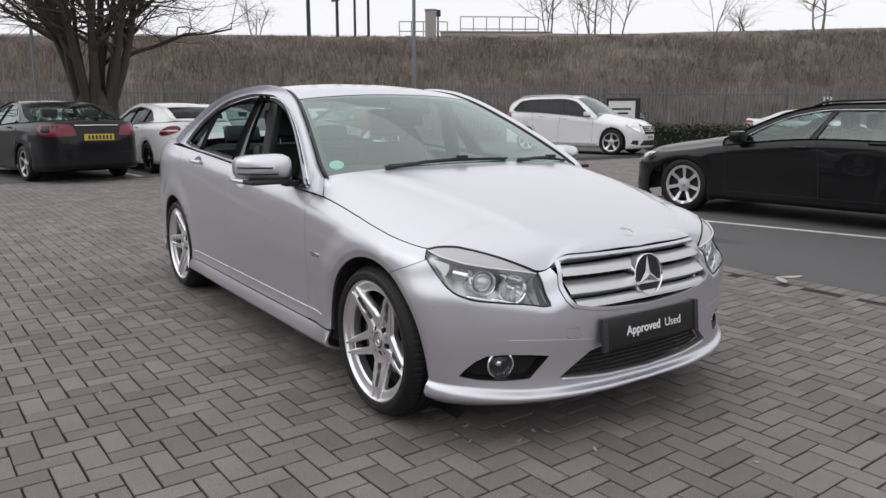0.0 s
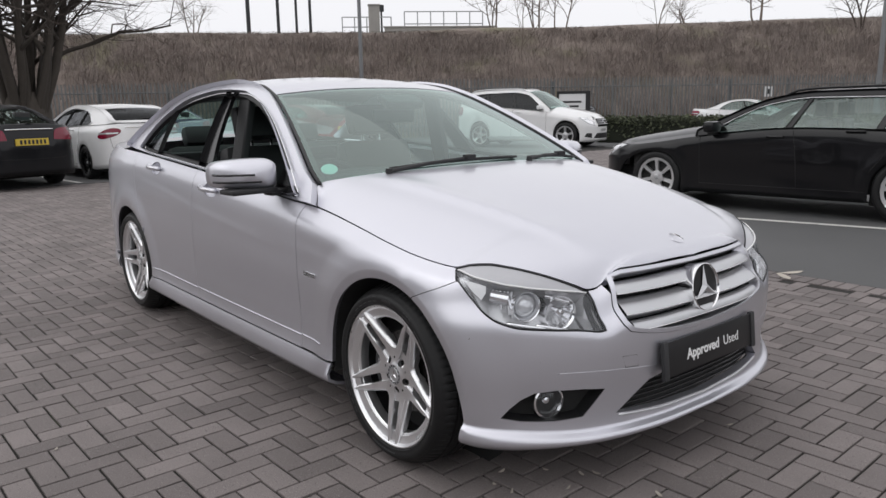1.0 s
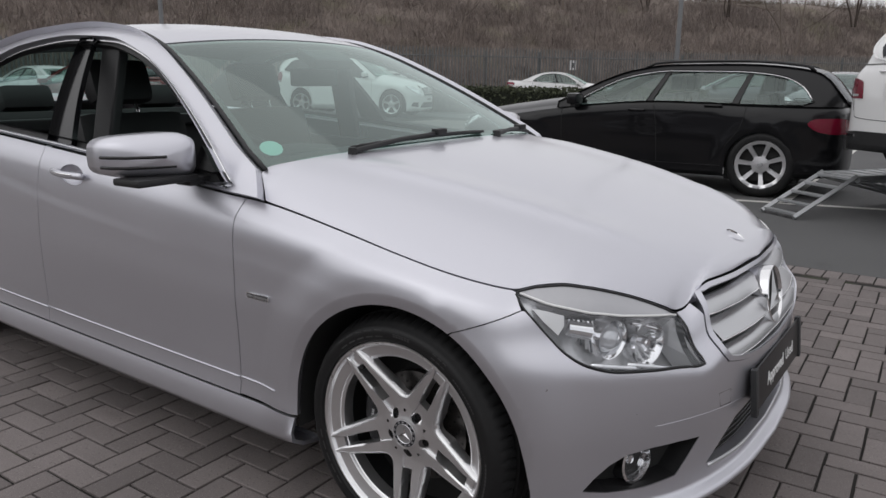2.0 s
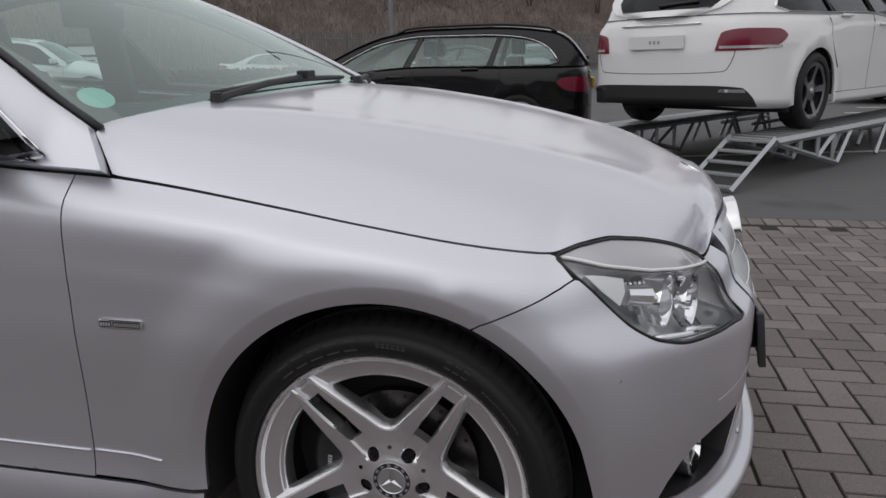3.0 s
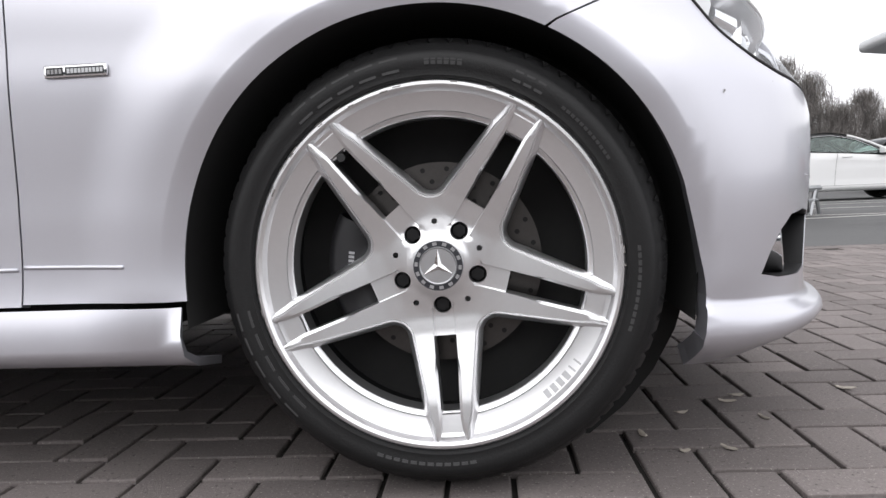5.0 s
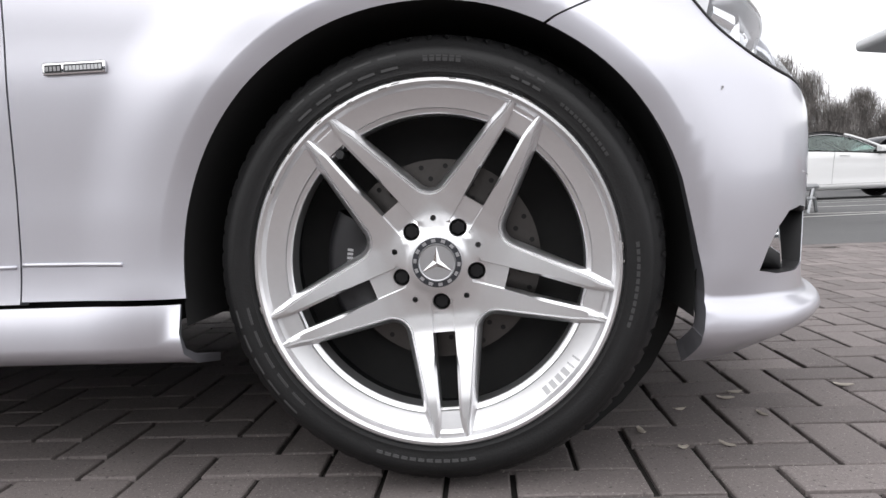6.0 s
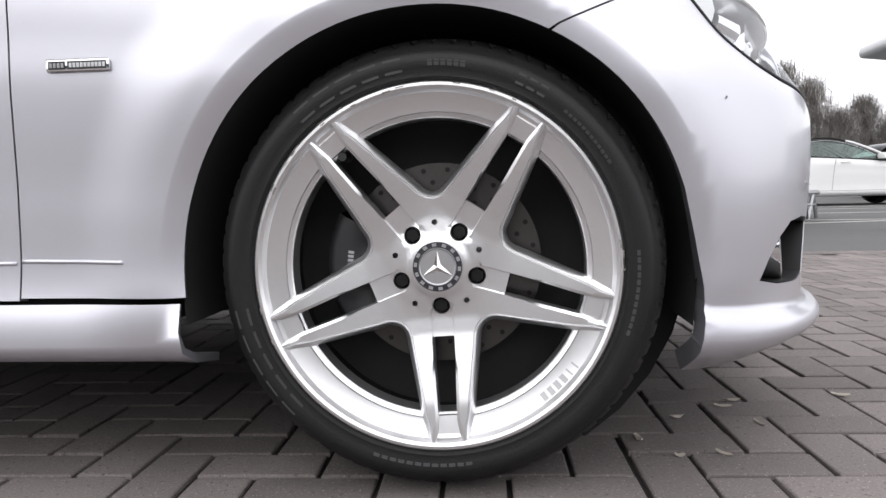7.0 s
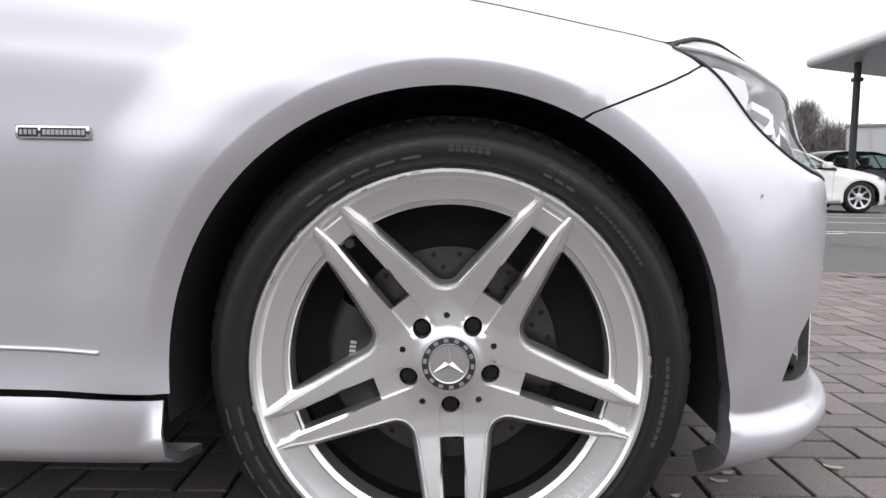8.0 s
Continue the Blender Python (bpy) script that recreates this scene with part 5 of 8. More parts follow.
def wiper(b0, t0, a, b):
    """An arm from its pivot (b0, t0) to the middle of a blade between the screen places a and b."""
    w = thing("wiper", "", "")
    w.parent = car
    mid = ((a[0] + b[0]) / 2 - 0.06 * np.sign(b[0] - a[0]) * -1, (a[1] + b[1]) / 2)
    p0, p1 = on_screen(t0, b0, 0.014), on_screen(mid[1], mid[0], 0.024)
    q = p0 * 0.5 + p1 * 0.5 + np.array([0.004, 0, 0.006])
    bm = bmesh.new()
    tube(bm, p0 - np.array([0, 0, 0.02]), p0 + np.array([0, 0, 0.012]), 0.016, 0.013, 10)
    tube(bm, p0, q, 0.009, 0.008, 8)
    tube(bm, q, p1, 0.008, 0.006, 8)
    part("arm", bm, PLASTIC, w, smooth=True)
    pts = [on_screen(a[1] + (b[1] - a[1]) * k, a[0] + (b[0] - a[0]) * k, 0.010 + 0.006 * math.sin(math.pi * k)) for k in np.linspace(0, 1, 16)]
    swept("blade", pts, 0.0058, PLASTIC, w, 6)
    pts = [on_screen(a[1] + (b[1] - a[1]) * k, a[0] + (b[0] - a[0]) * k, 0.004 + 0.006 * math.sin(math.pi * k)) for k in np.linspace(0.02, 0.98, 16)]
    swept("rubber_lip", pts, 0.004, RUBBER, w, 4)
    part("blade_joint", boxed(-0.016, 0.016, -0.026, 0.026, -0.006, 0.014, 0.004, m=Matrix.Translation(p1)), PLASTIC, w)
    return w


wiper(0.64, 0.006, (0.62, 0.030), (-0.26, 0.034))
wiper(-0.34, 0.006, (-0.36, 0.028), (-0.90, 0.032))
# round permit sticker inside the glass
c = cabin_top(np.array([[0.100, 0.895]]))[0]
nn = Vector((0.50, -0.25, 0.83))
bm = bmesh.new()
bmesh.ops.create_circle(bm, cap_ends=True, segments=32, radius=0.034)
st = part("round_sticker", bm, STICKER, screen, "pale mint-green round sticker inside the windscreen")
st.matrix_world = Matrix.Translation(c - np.array([0.003, 0, 0.005])) @ nn.to_track_quat("Z", "Y").to_matrix().to_4x4()
part("mirror_pod", boxed(-0.05, 0.05, -0.11, 0.11, -0.012, 0.028, 0.01, m=Matrix.Translation(cabin_top(np.array([[T_W - 0.14, 0.0]]))[0] + np.array([-0.02, 0, -0.03])) @ Matrix.Rotation(radians(25), 4, "Y")), PLASTIC, screen)
bm = bmesh.new()
box(bm, -0.012, 0.012, -0.125, 0.125, -0.035, 0.035, 0.012, m=Matrix.Translation(cabin_top(np.array([[T_W - 0.16, 0.0]]))[0] + np.array([-0.10, 0, -0.085])))
part("interior_mirror", bm, PLASTIC, screen)
# roof aerial far back
bm = bmesh.new()
tube(bm, (-2.15, 0, 1.385), (-2.24, 0, 1.425), 0.012, 0.004)
part("aerial", bm, PLASTIC, roof)

# door mirrors
for s_ in (-1, 1):
    hd = np.radians(np.linspace(0, 360, 28, endpoint=False))
    rows_ = []
    for k, (dx, sy, sz, cz) in enumerate(((0.058, 0.004, 0.004, 0.0), (0.055, 0.35, 0.30, 0.0), (0.045, 0.72, 0.66, 0.0), (0.02, 0.93, 0.92, 0.0), (-0.02, 1.0, 1.0, 0.0), (-0.075, 0.98, 0.98, 0.0), (-0.082, 0.90, 0.88, 0.0))):
        c, s2 = np.cos(hd), np.sin(hd)
        yy = np.sign(c) * np.abs(c) ** 0.45 * 0.110 * sy
        zz = np.sign(s2) * np.abs(s2) ** 0.5 * 0.062 * sz
        # thicker towards the door, drawn back and thin at the tip
        zz = zz * (1 - 0.18 * (-yy / 0.11) * -1 * 0 + 0.12 * (yy / 0.11))
        rows_.append(np.stack([dx + 0.30 * (-0.5 + 0.5 * (yy / 0.11)) * 0.35, yy, zz], 1))
    Pm = np.stack(rows_)
    cap = grid_mesh("door_mirror", np.concatenate([Pm, Pm[:, :1]], 1), SILVER, DOORS["front", s_ > 0], "silver door mirror on a black foot", flip=True)
    grid_mesh("mirror_glass", np.stack([np.concatenate([Pm[6], Pm[6][:1]]), np.concatenate([Pm[6], Pm[6][:1]]) * [1, 0.02, 0.02]]), CHROME, cap, flip=True)
    part("mirror_base", boxed(-0.08, 0.030, -0.104, 0.10, -0.073, -0.052, 0.008), PLASTIC, cap, "black lower shell", True)
    part("mirror_foot", boxed(-0.045, 0.022, 0.07, 0.17, -0.088, -0.062, 0.010), PLASTIC, cap, smooth=True)
    SC = np.array([(0.055, 0.35, 0.30), (0.045, 0.72, 0.66), (0.02, 0.93, 0.92), (-0.02, 1.0, 1.0), (-0.075, 1.01, 1.01)])
    for zz_, y0, y1 in ((0.002, -0.1085, 0.010), (-0.026, -0.1075, 0.036)):
        pts = []
        for yy in np.linspace(y0, y1, 24):
            kz_ = 1 + 0.12 * yy / 0.11
            f = (np.abs(yy) / (0.110 * SC[:, 1])) ** (2 / 0.45) + (np.abs(zz_) / (0.062 * kz_ * SC[:, 2])) ** (2 / 0.5)
            pts.append((float(np.interp(-1.0, -f, SC[:, 0])) + 0.105 * (-0.5 + 0.5 * yy / 0.11) + 0.0015, yy, zz_))
        swept("indicator_lens", pts, 0.0046, GLOSS_BLACK, cap, 6, "slim dark indicator strip")
    mm = Matrix.Translation((-0.745, -0.975, 0.975)) @ Matrix.Rotation(radians(4), 4, "Z")
    cap.matrix_world = mm if s_ < 0 else Matrix.Diagonal((1, -1, 1, 1)) @ mm

# door handles in their recesses
for s_ in (-1, 1):
    for key, hx, hz in (("front", -1.425, 0.862), ("rear", -2.205, 0.925)):
        uv = sh.xz([(hx, hz)])
        p = on_skin(uv, 0.0)[0]
        hs = p * [1, 1 if s_ < 0 else -1, 1]
        pts = [hs + np.array([dx, s_ * (0.010 + 0.020 * math.sin(math.pi * (dx + 0.095) / 0.19)), 0.004 - 0.03 * dx]) for dx in np.linspace(-0.095, 0.095, 14)]
        swept("door_handle", pts, 0.012, SILVER, DOORS[key, s_ > 0], 8, "pull handle with a chrome strip")
        swept("handle_strip", [q + np.array([0, s_ * 0.010, 0.004]) for q in pts[2:-2]], 0.0035, CHROME, DOORS[key, s_ > 0], 6)

# small badge on the wing: a dark framed strip with two unreadable blocks
for mir in (False, True):
    q = sh.xz([(-0.476, 0.603)])
    m = skin_pose(q, -0.0005)
    bm = boxed(-0.045, 0.045, -0.0085, 0.0085, 0, 0.004, 0.0035, m=m if not mir else flipped(m))
    bdgw = part("wing_badge", bm, CHROME, car, "slim chrome and dark badge on the wing", True)
    for x0, x1, mt in ((-0.041, -0.017, PLASTIC), (-0.014, 0.041, TRIM_GREY)):
        part("badge_field", boxed(x0, x1, -0.0055, 0.0055, 0.003, 0.0045, 0.0005, m=m if not mir else flipped(m)), mt, bdgw)
    for k in range(4):
        part("letter_bar", boxed(-0.039 + 0.0055 * k, -0.0355 + 0.0055 * k, -0.003, 0.003, 0.0045, 0.0052, m=m if not mir else flipped(m)), LETTER_GREY, bdgw)
    for k in range(10):
        part("letter_bar", boxed(-0.011 + 0.0052 * k, -0.0072 + 0.0052 * k, -0.003, 0.003, 0.0045, 0.0052, m=m if not mir else flipped(m)), SATIN, bdgw)

# ---- wheels ----
TURN0 = 273.2


def disc_polar(a, along, off):
    """A place on the wheel's face: along and across the direction a (degrees)."""
    c, s = math.cos(radians(a)), math.sin(radians(a))
    return (along * c - off * s, along * s + off * c)


def swelled(lp, d):
    """A closed line moved outward by d."""
    t = np.roll(lp, -1, 0) - np.roll(lp, 1, 0)
    n = np.stack([t[:, 1], -t[:, 0]], 1) / (np.linalg.norm(t, axis=1)[:, None] + 1e-12)
    area = np.sum(lp[:, 0] * np.roll(lp[:, 1], -1) - np.roll(lp[:, 0], -1) * lp[:, 1])
    return lp + n * d * np.sign(area)


VALLEY = [(0.1100, -0.0139), (0.1072, -0.0098), (0.1053, -0.0050), (0.1047, 0.0), (0.1053, 0.0050), (0.1072, 0.0098), (0.1100, 0.0139)]


def out_edge(r):
    """Half width of a twin spoke at its outer edges, along the spoke."""
    return np.interp(r, [0.09, 0.13, 0.2045, 0.247], [0.0548, 0.0485, 0.0372, 0.0262])


def in_edge(r):
    """Half width of the slot between its two arms."""
    return np.interp(r, [0.095, 0.13, 0.208, 0.226, 0.247], [0.0150, 0.0150, 0.0128, 0.0150, 0.0190])


def arm_top(r):
    return np.interp(r, [0, 0.07, 0.095, 0.12, 0.19, 0.226, 0.247], [-0.036, -0.0365, -0.0330, -0.0270, -0.0095, -0.0035, -0.0010])


LIP = (0.0, 0.0028, 0.0058, 0.0072, 0.0080, 0.0090, 0.0104)


def edge_fall(gap):
    """The rounded lip along a spoke's outer edge, set off by a fine groove."""
    return np.interp(gap, [0.0, 0.0028, 0.0058, 0.0072, 0.0080, 0.0090, 0.0104], [-0.0128, -0.0072, -0.0026, -0.0012, -0.0036, -0.0032, 0.0])


def hub_face(holes):
    def f(q):
        q = np.asarray(q, float)
        r = np.hypot(q[:, 0], q[:, 1])
        ang = np.degrees(np.arctan2(q[:, 1], q[:, 0]))
        k = np.abs((ang - TURN0 + 36) % 72 - 36)
        off = r * np.sin(np.radians(k))
        h = np.interp(r, [0, 0.036, 0.046, 0.07], [-0.030, -0.030, -0.034, -0.0365])
        h = np.where(r > 0.07, arm_top(r * np.cos(np.radians(k))), h)
        gap = np.full(len(q), 1.0)
        for hl in holes:
            gap = np.minimum(gap, edge_gap(hl, q))
        h = h + edge_fall(gap) * (r > 0.07)
        # sunk lands round the bolts
        h = h - 0.007 * (1 - np.clip((off - 0.0146) / 0.0012, 0, 1)) * smooth(0.050, 0.066, r)
        return np.stack([q[:, 0], -h, q[:, 1]], 1)
    return f


def spoke_arm(a, side, parent):
    """One arm of a twin spoke: a bevelled bar that narrows to a ridge on the rim."""
    rows_ = []
    for r in np.concatenate([np.linspace(0.1285, 0.20, 14), np.linspace(0.206, 0.247, 9)]):
        o, i, t = float(out_edge(r)), float(in_edge(r)), float(arm_top(r)) + 0.0004
        w = o - i
        bi = min(float(np.interp(r, [0.129, 0.150], [0.0010, 0.0040])), w * 0.22)
        drop = float(np.interp(r, [0.129, 0.150, 0.247], [0.0046, 0.0038, 0.0020]))
        k = min(1.0, w * 0.55 / 0.0104)
        prof = [(i, t - 0.034), (i, t - drop), (i + bi, t), (o - 0.0104 * k, t)]
        prof += [(o - g * k, t + k * float(edge_fall(g))) for g in (0.0090, 0.0080, 0.0072, 0.0058, 0.0028, 0.0)] + [(o, t - 0.034)]
        row = []
        for d, h in prof:
            x, z = disc_polar(a, r, side * d)
            row.append((x, -h, z))
        rows_.append(row)
    ob = grid_mesh("spoke_arm", np.array(rows_), WHEEL, parent, flip=side < 0)
    ob.data.set_sharp_from_angle(angle=radians(33))
    return ob


def build_wheel(name):
    w = new(name)
    small, plate = [], []
    for k in range(5):
        a = TURN0 + 72 * k
        plate += [disc_polar(a - 36, r, o) for r, o in VALLEY]
        plate += [disc_polar(a, 0.118, -float(out_edge(0.118))), *[disc_polar(a, 0.130, -float(out_edge(0.13)) + g) for g in LIP], disc_polar(a, 0.130, -0.0160), disc_polar(a, 0.130, -0.0150), disc_polar(a, 0.0995, -0.0150),
                  disc_polar(a, 0.0995, 0.0150), disc_polar(a, 0.130, 0.0150), disc_polar(a, 0.130, 0.0160), *[disc_polar(a, 0.130, float(out_edge(0.13)) - g) for g in LIP[::-1]], disc_polar(a, 0.118, float(out_edge(0.118)))]
        for r_, d, n in ((0.0125, 0.056, 20), (0.0042, 0.062, 10)):
            c = disc_polar(a if d < 0.06 else a + 36, d, 0)
            small.append(np.array([(c[0] + r_ * math.cos(t), c[1] + r_ * math.sin(t)) for t in np.linspace(0, 2 * np.pi, n, endpoint=False)]))
    valleys = []
    for k in range(5):
        a = TURN0 + 72 * k
        vl = [disc_polar(a, r, float(out_edge(r))) for r in np.linspace(0.150, 0.118, 25)]
        vl += [disc_polar(a + 36, r, o) for r, o in VALLEY]
        vl += [disc_polar(a + 72, r, -float(out_edge(r))) for r in np.linspace(0.118, 0.150, 25)]
        far = [disc_polar(a + 36, 0.5, 0.05), disc_polar(a + 36, 0.5, -0.05)]
        valleys.append(np.array(vl + far))
    bevels = []
    for vl in valleys:
        for d in (0.0028, 0.0058, 0.0072, 0.0080, 0.0090, 0.0104):
            e = swelled(vl, d)[3:-5]
            k = (np.degrees(np.arctan2(e[:, 1], e[:, 0])) - TURN0 + 36) % 72 - 36
            bevels.append(e[np.hypot(e[:, 0], e[:, 1]) * np.cos(np.radians(k)) < 0.1292])
    for k in range(5):
        for o in (-0.0158, -0.0146, 0.0146, 0.0158):
            bevels.append(np.array([disc_polar(TURN0 + 72 * k, r, o) for r in (0.060, 0.070, 0.080, 0.090, 0.098, 0.110, 0.120, 0.129)][:5 if abs(o) < 0.015 else 8]))
    ring("rim", [(0.2045, 0.060), (0.2045, 0.0262), (0.2062, 0.0240), (0.2110, 0.0212), (0.2122, 0.0185), (0.2225, 0.0160), (0.2370, 0.0100), (0.2412, 0.0012), (0.2450, -0.0022), (0.2490, -0.0020), (0.2520, 0.0015), (0.2528, 0.008)],
               WHEEL, w, 144, "silver alloy rim with five twin spokes and kerb scuffs", sharp=22)
    face = hub_face(valleys)
    hub = sheet("hub", face, np.array(plate), WHEEL, w, 0.0050, 0.0, holes=tuple(small), lines=tuple(bevels), sharp=33)
    lp = dense(np.array(plate), 0.005)
    rimline = face(np.r_[lp, lp[:1]])
    skirt = grid_mesh("hub_side", np.stack([rimline, rimline * [1, 0, 1] + [0, 0.062, 0]]), WHEEL, hub)
    skirt.data.set_sharp_from_angle(angle=radians(30))
    for k in range(5):
        a = TURN0 + 72 * k
        for side in (-1, 1):
            spoke_arm(a, side, w)
        # short web that closes the slot at the rim
        q = [disc_polar(a, r, o) for r, o in ((0.2065, -0.0128), (0.2065, 0.0128), (0.230, 0.0150), (0.230, -0.0150))]
        bm = bmesh.new()
        lo, hi = [bm.verts.new((x, 0.045, z)) for x, z in q], [bm.verts.new((x, y, z)) for (x, z), y in zip(q, (0.0150, 0.0150, 0.0095, 0.0095))]
        for i in range(4):
            bm.faces.new((lo[i], lo[(i + 1) % 4], hi[(i + 1) % 4], hi[i]))
        bm.faces.new(hi)
        bmesh.ops.recalc_face_normals(bm, faces=bm.faces)
        part("slot_web", bm, WHEEL, w)
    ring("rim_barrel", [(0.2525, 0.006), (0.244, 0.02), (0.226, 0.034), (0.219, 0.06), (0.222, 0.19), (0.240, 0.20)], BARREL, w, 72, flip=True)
    # tyre with rounded sidewall, rim guard and grooved, notched tread
    prof = [(0.2500, 0.006), (0.2530, -0.003), (0.2555, -0.0075), (0.2600, -0.0070), (0.2660, -0.0085), (0.2745, -0.0105), (0.2830, -0.0085), (0.2900, -0.0020), (0.2910, 0.0015), (0.2965, 0.0070),
            (0.3030, 0.0180), (0.3075, 0.0290), (0.3115, 0.0400), (0.3150, 0.050), (0.308, 0.052), (0.308, 0.059), (0.3170, 0.061), (0.318, 0.090), (0.310, 0.092), (0.310, 0.101), (0.318, 0.103), (0.318, 0.132),
            (0.310, 0.134), (0.310, 0.143), (0.317, 0.145), (0.3130, 0.172), (0.303, 0.188), (0.275, 0.20), (0.248, 0.20)]
    seg = 360
    Pt = revolve(prof, seg)
    # shoulder blocks: cuts across the rounded edge of the tread
    notch = (np.arange(seg) % 5) < 1
    for j, dep in ((10, 0.0018), (11, 0.0036), (12, 0.0055), (13, 0.0065)):
        rad = np.hypot(Pt[notch, j, 0], Pt[notch, j, 2])
        k = (rad - dep) / rad
        Pt[notch, j, 0] *= k
        Pt[notch, j, 2] *= k
    ty = grid_mesh("tyre", Pt, RUBBER, w, "black low-profile tyre with raised marks", closed_u=True)
    ty.data.set_sharp_from_angle(angle=radians(38))
    # flattened contact patch
    for v in ty.data.vertices:
        if v.co.z < -0.3155:
            v.co.z = -0.3155 - (v.co.z + 0.3155) * -0.1
    # unreadable raised marks on the sidewall
    for a0, a1, n, r0, r1 in ((97, 132, 5, 0.264, 0.283), (80, 91, 6, 0.269, 0.277), (56, 66, 3, 0.266, 0.281), (30, 50, 12, 0.2665, 0.2705), (-20, 5, 12, 0.2665, 0.2705), (190, 226, 5, 0.264, 0.283), (250, 280, 12, 0.2665, 0.2705)):
        wd = (a1 - a0) / n
        for k in range(n):
            bm = bmesh.new()
            cs = [bm.verts.new((r * math.cos(radians(t)), -0.0007 + float(np.interp(r, [0.26, 0.266, 0.2745, 0.283], [-0.0070, -0.0085, -0.0105, -0.0085])), r * math.sin(radians(t)))) for r, t in
                  ((r0, a0 + wd * k + wd * 0.14), (r1, a0 + wd * k + wd * 0.14), (r1, a0 + wd * (k + 1) - wd * 0.14), (r0, a0 + wd * (k + 1) - wd * 0.14))]
            f = bm.faces.new(cs)
            e = bmesh.ops.extrude_face_region(bm, geom=[f])
            bmesh.ops.translate(bm, vec=(0, 0.003, 0), verts=[v for v in e["geom"] if isinstance(v, bmesh.types.BMVert)])
            bmesh.ops.recalc_face_normals(bm, faces=bm.faces)
            part("sidewall_mark", bm, RUBBER_SHEEN, w)
    ring("centre_cap", [(0.0005, 0.028), (0.024, 0.028), (0.0255, 0.0265), (0.0265, 0.028), (0.0345, 0.0285), (0.0365, 0.032), (0.037, 0.05)], SATIN, w, 48, "silver centre cap with a dark ring")
    ring("cap_ring", [(0.0268, 0.0278), (0.0345, 0.0282)], material("cap_dark", (0.05, 0.052, 0.06), 0.4, 0.5, var=0.1), w, 40)
    three_arm("cap_star", 0.0235, 0.0055, CHROME, w, 0.002, 0.0275)
    for k in range(14):
        a = radians(20 + 360 / 14 * k)
        m = Matrix.Translation((0.0307 * math.cos(a), 0.0272, 0.0307 * math.sin(a))) @ Matrix.Rotation(-a, 4, "Y")
        part("cap_mark", boxed(-0.0022, 0.0022, -0.0002, 0.0008, -0.003, 0.003, m=m), SATIN, w)
    for k in range(5):
        c = disc_polar(TURN0 + 72 * k, 0.056, 0)
        bm = bmesh.new()
        tube(bm, (c[0], 0.054, c[1]), (c[0], 0.044, c[1]), 0.0105, 0.0095, 6)
        tube(bm, (c[0], 0.075, c[1]), (c[0], 0.054, c[1]), 0.0125, 0.0125, 16)
        part("wheel_bolt", bm, BOLT, w)
        c = disc_polar(TURN0 + 72 * k + 36, 0.062, 0)
    v = disc_polar(129.2, 0.199, 0.0)
    bm = bmesh.new()
    tube(bm, (v[0], 0.05, v[1]), (v[0], 0.012, v[1]), 0.0065, 0.006, 12)
    part("valve", bm, PLASTIC, w, "black valve cap")
    # maker's plaque on the rim: plain slanted blocks
    for k in range(6):
        a = radians(309 + 3.0 * k)
        m = Matrix.Translation((0.2295 * math.cos(a), 0.0128, 0.2295 * math.sin(a))) @ Matrix.Rotation(-a + radians(90), 4, "Y") @ Matrix.Rotation(radians(25.8), 4, "X")
        wd = 0.0012 if k > 3 else 0.0038
        part("rim_mark", boxed(-wd, wd, -0.0008, 0.002, -0.006, 0.006, m=m), RIM_PRINT, w)
    # kerb scuffs on the rim edge
    r = np.random.default_rng(4)
    for a in np.r_[r.normal(140, 8, 16), r.normal(60, 10, 8), r.normal(100, 20, 10), r.normal(3, 4, 4), r.normal(195, 10, 4)]:
        ln = r.uniform(0.3, 1.6)
        aa = np.radians(np.linspace(a - ln, a + ln, 5))
        rr = 0.2485 + r.uniform(-0.004, 0.003)
        swept("scuff", [(rr * math.cos(t), -0.0012, rr * math.sin(t)) for t in aa], r.uniform(0.0006, 0.0014), material("scuffed_alloy", (0.30, 0.29, 0.28), 0.7, 0.5, var=0.2), w, 4)
    # brake
    ring("brake_disc", [(0.075, 0.092), (0.146, 0.092), (0.146, 0.112), (0.075, 0.112)], DISC, w, 64, "grey drilled brake disc")
    for k in range(24):
        for r_, o in ((0.10, 0), (0.118, 5), (0.136, 10)):
            a = radians(15 * k + o)
            bm = bmesh.new()
            bmesh.ops.create_circle(bm, cap_ends=True, segments=8, radius=0.0038, matrix=Matrix.Translation((r_ * math.cos(a), 0.0916, r_ * math.sin(a))) @ Matrix.Rotation(radians(90), 4, "X"))
            part("drilling", bm, LINER, w)
    ring("hub_bell", [(0.0, 0.062), (0.07, 0.062), (0.076, 0.070), (0.077, 0.085)], SATIN, w, 40)
    cal = revolve([(0.095, 0.070), (0.105, 0.055), (0.150, 0.055), (0.163, 0.068), (0.165, 0.12), (0.095, 0.12)], 90)[38:54]
    grid_mesh("caliper", cal, CALIPER, w, "dark brake caliper")
    for k in range(4):
        a = radians(171 + 2.6 * k)
        m = Matrix.Translation((0.128 * math.cos(a), 0.0545, 0.128 * math.sin(a))) @ Matrix.Rotation(-a, 4, "Y")
        part("caliper_mark", boxed(-0.004, 0.004, -0.0005, 0.001, -0.0018, 0.0018, m=m), LETTER_GREY, w)
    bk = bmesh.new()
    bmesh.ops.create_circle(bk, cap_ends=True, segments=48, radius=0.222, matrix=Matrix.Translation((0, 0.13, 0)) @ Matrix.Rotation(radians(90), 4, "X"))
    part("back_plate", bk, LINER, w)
    return w


def copy_under(ob, parent, m):
    """Another of a part with its pieces, sharing their meshes, under the same or another thing."""
    c = copy_thing(ob, m)
    c.parent = parent
    c.matrix_parent_inverse = Matrix.Identity(4)
    return c


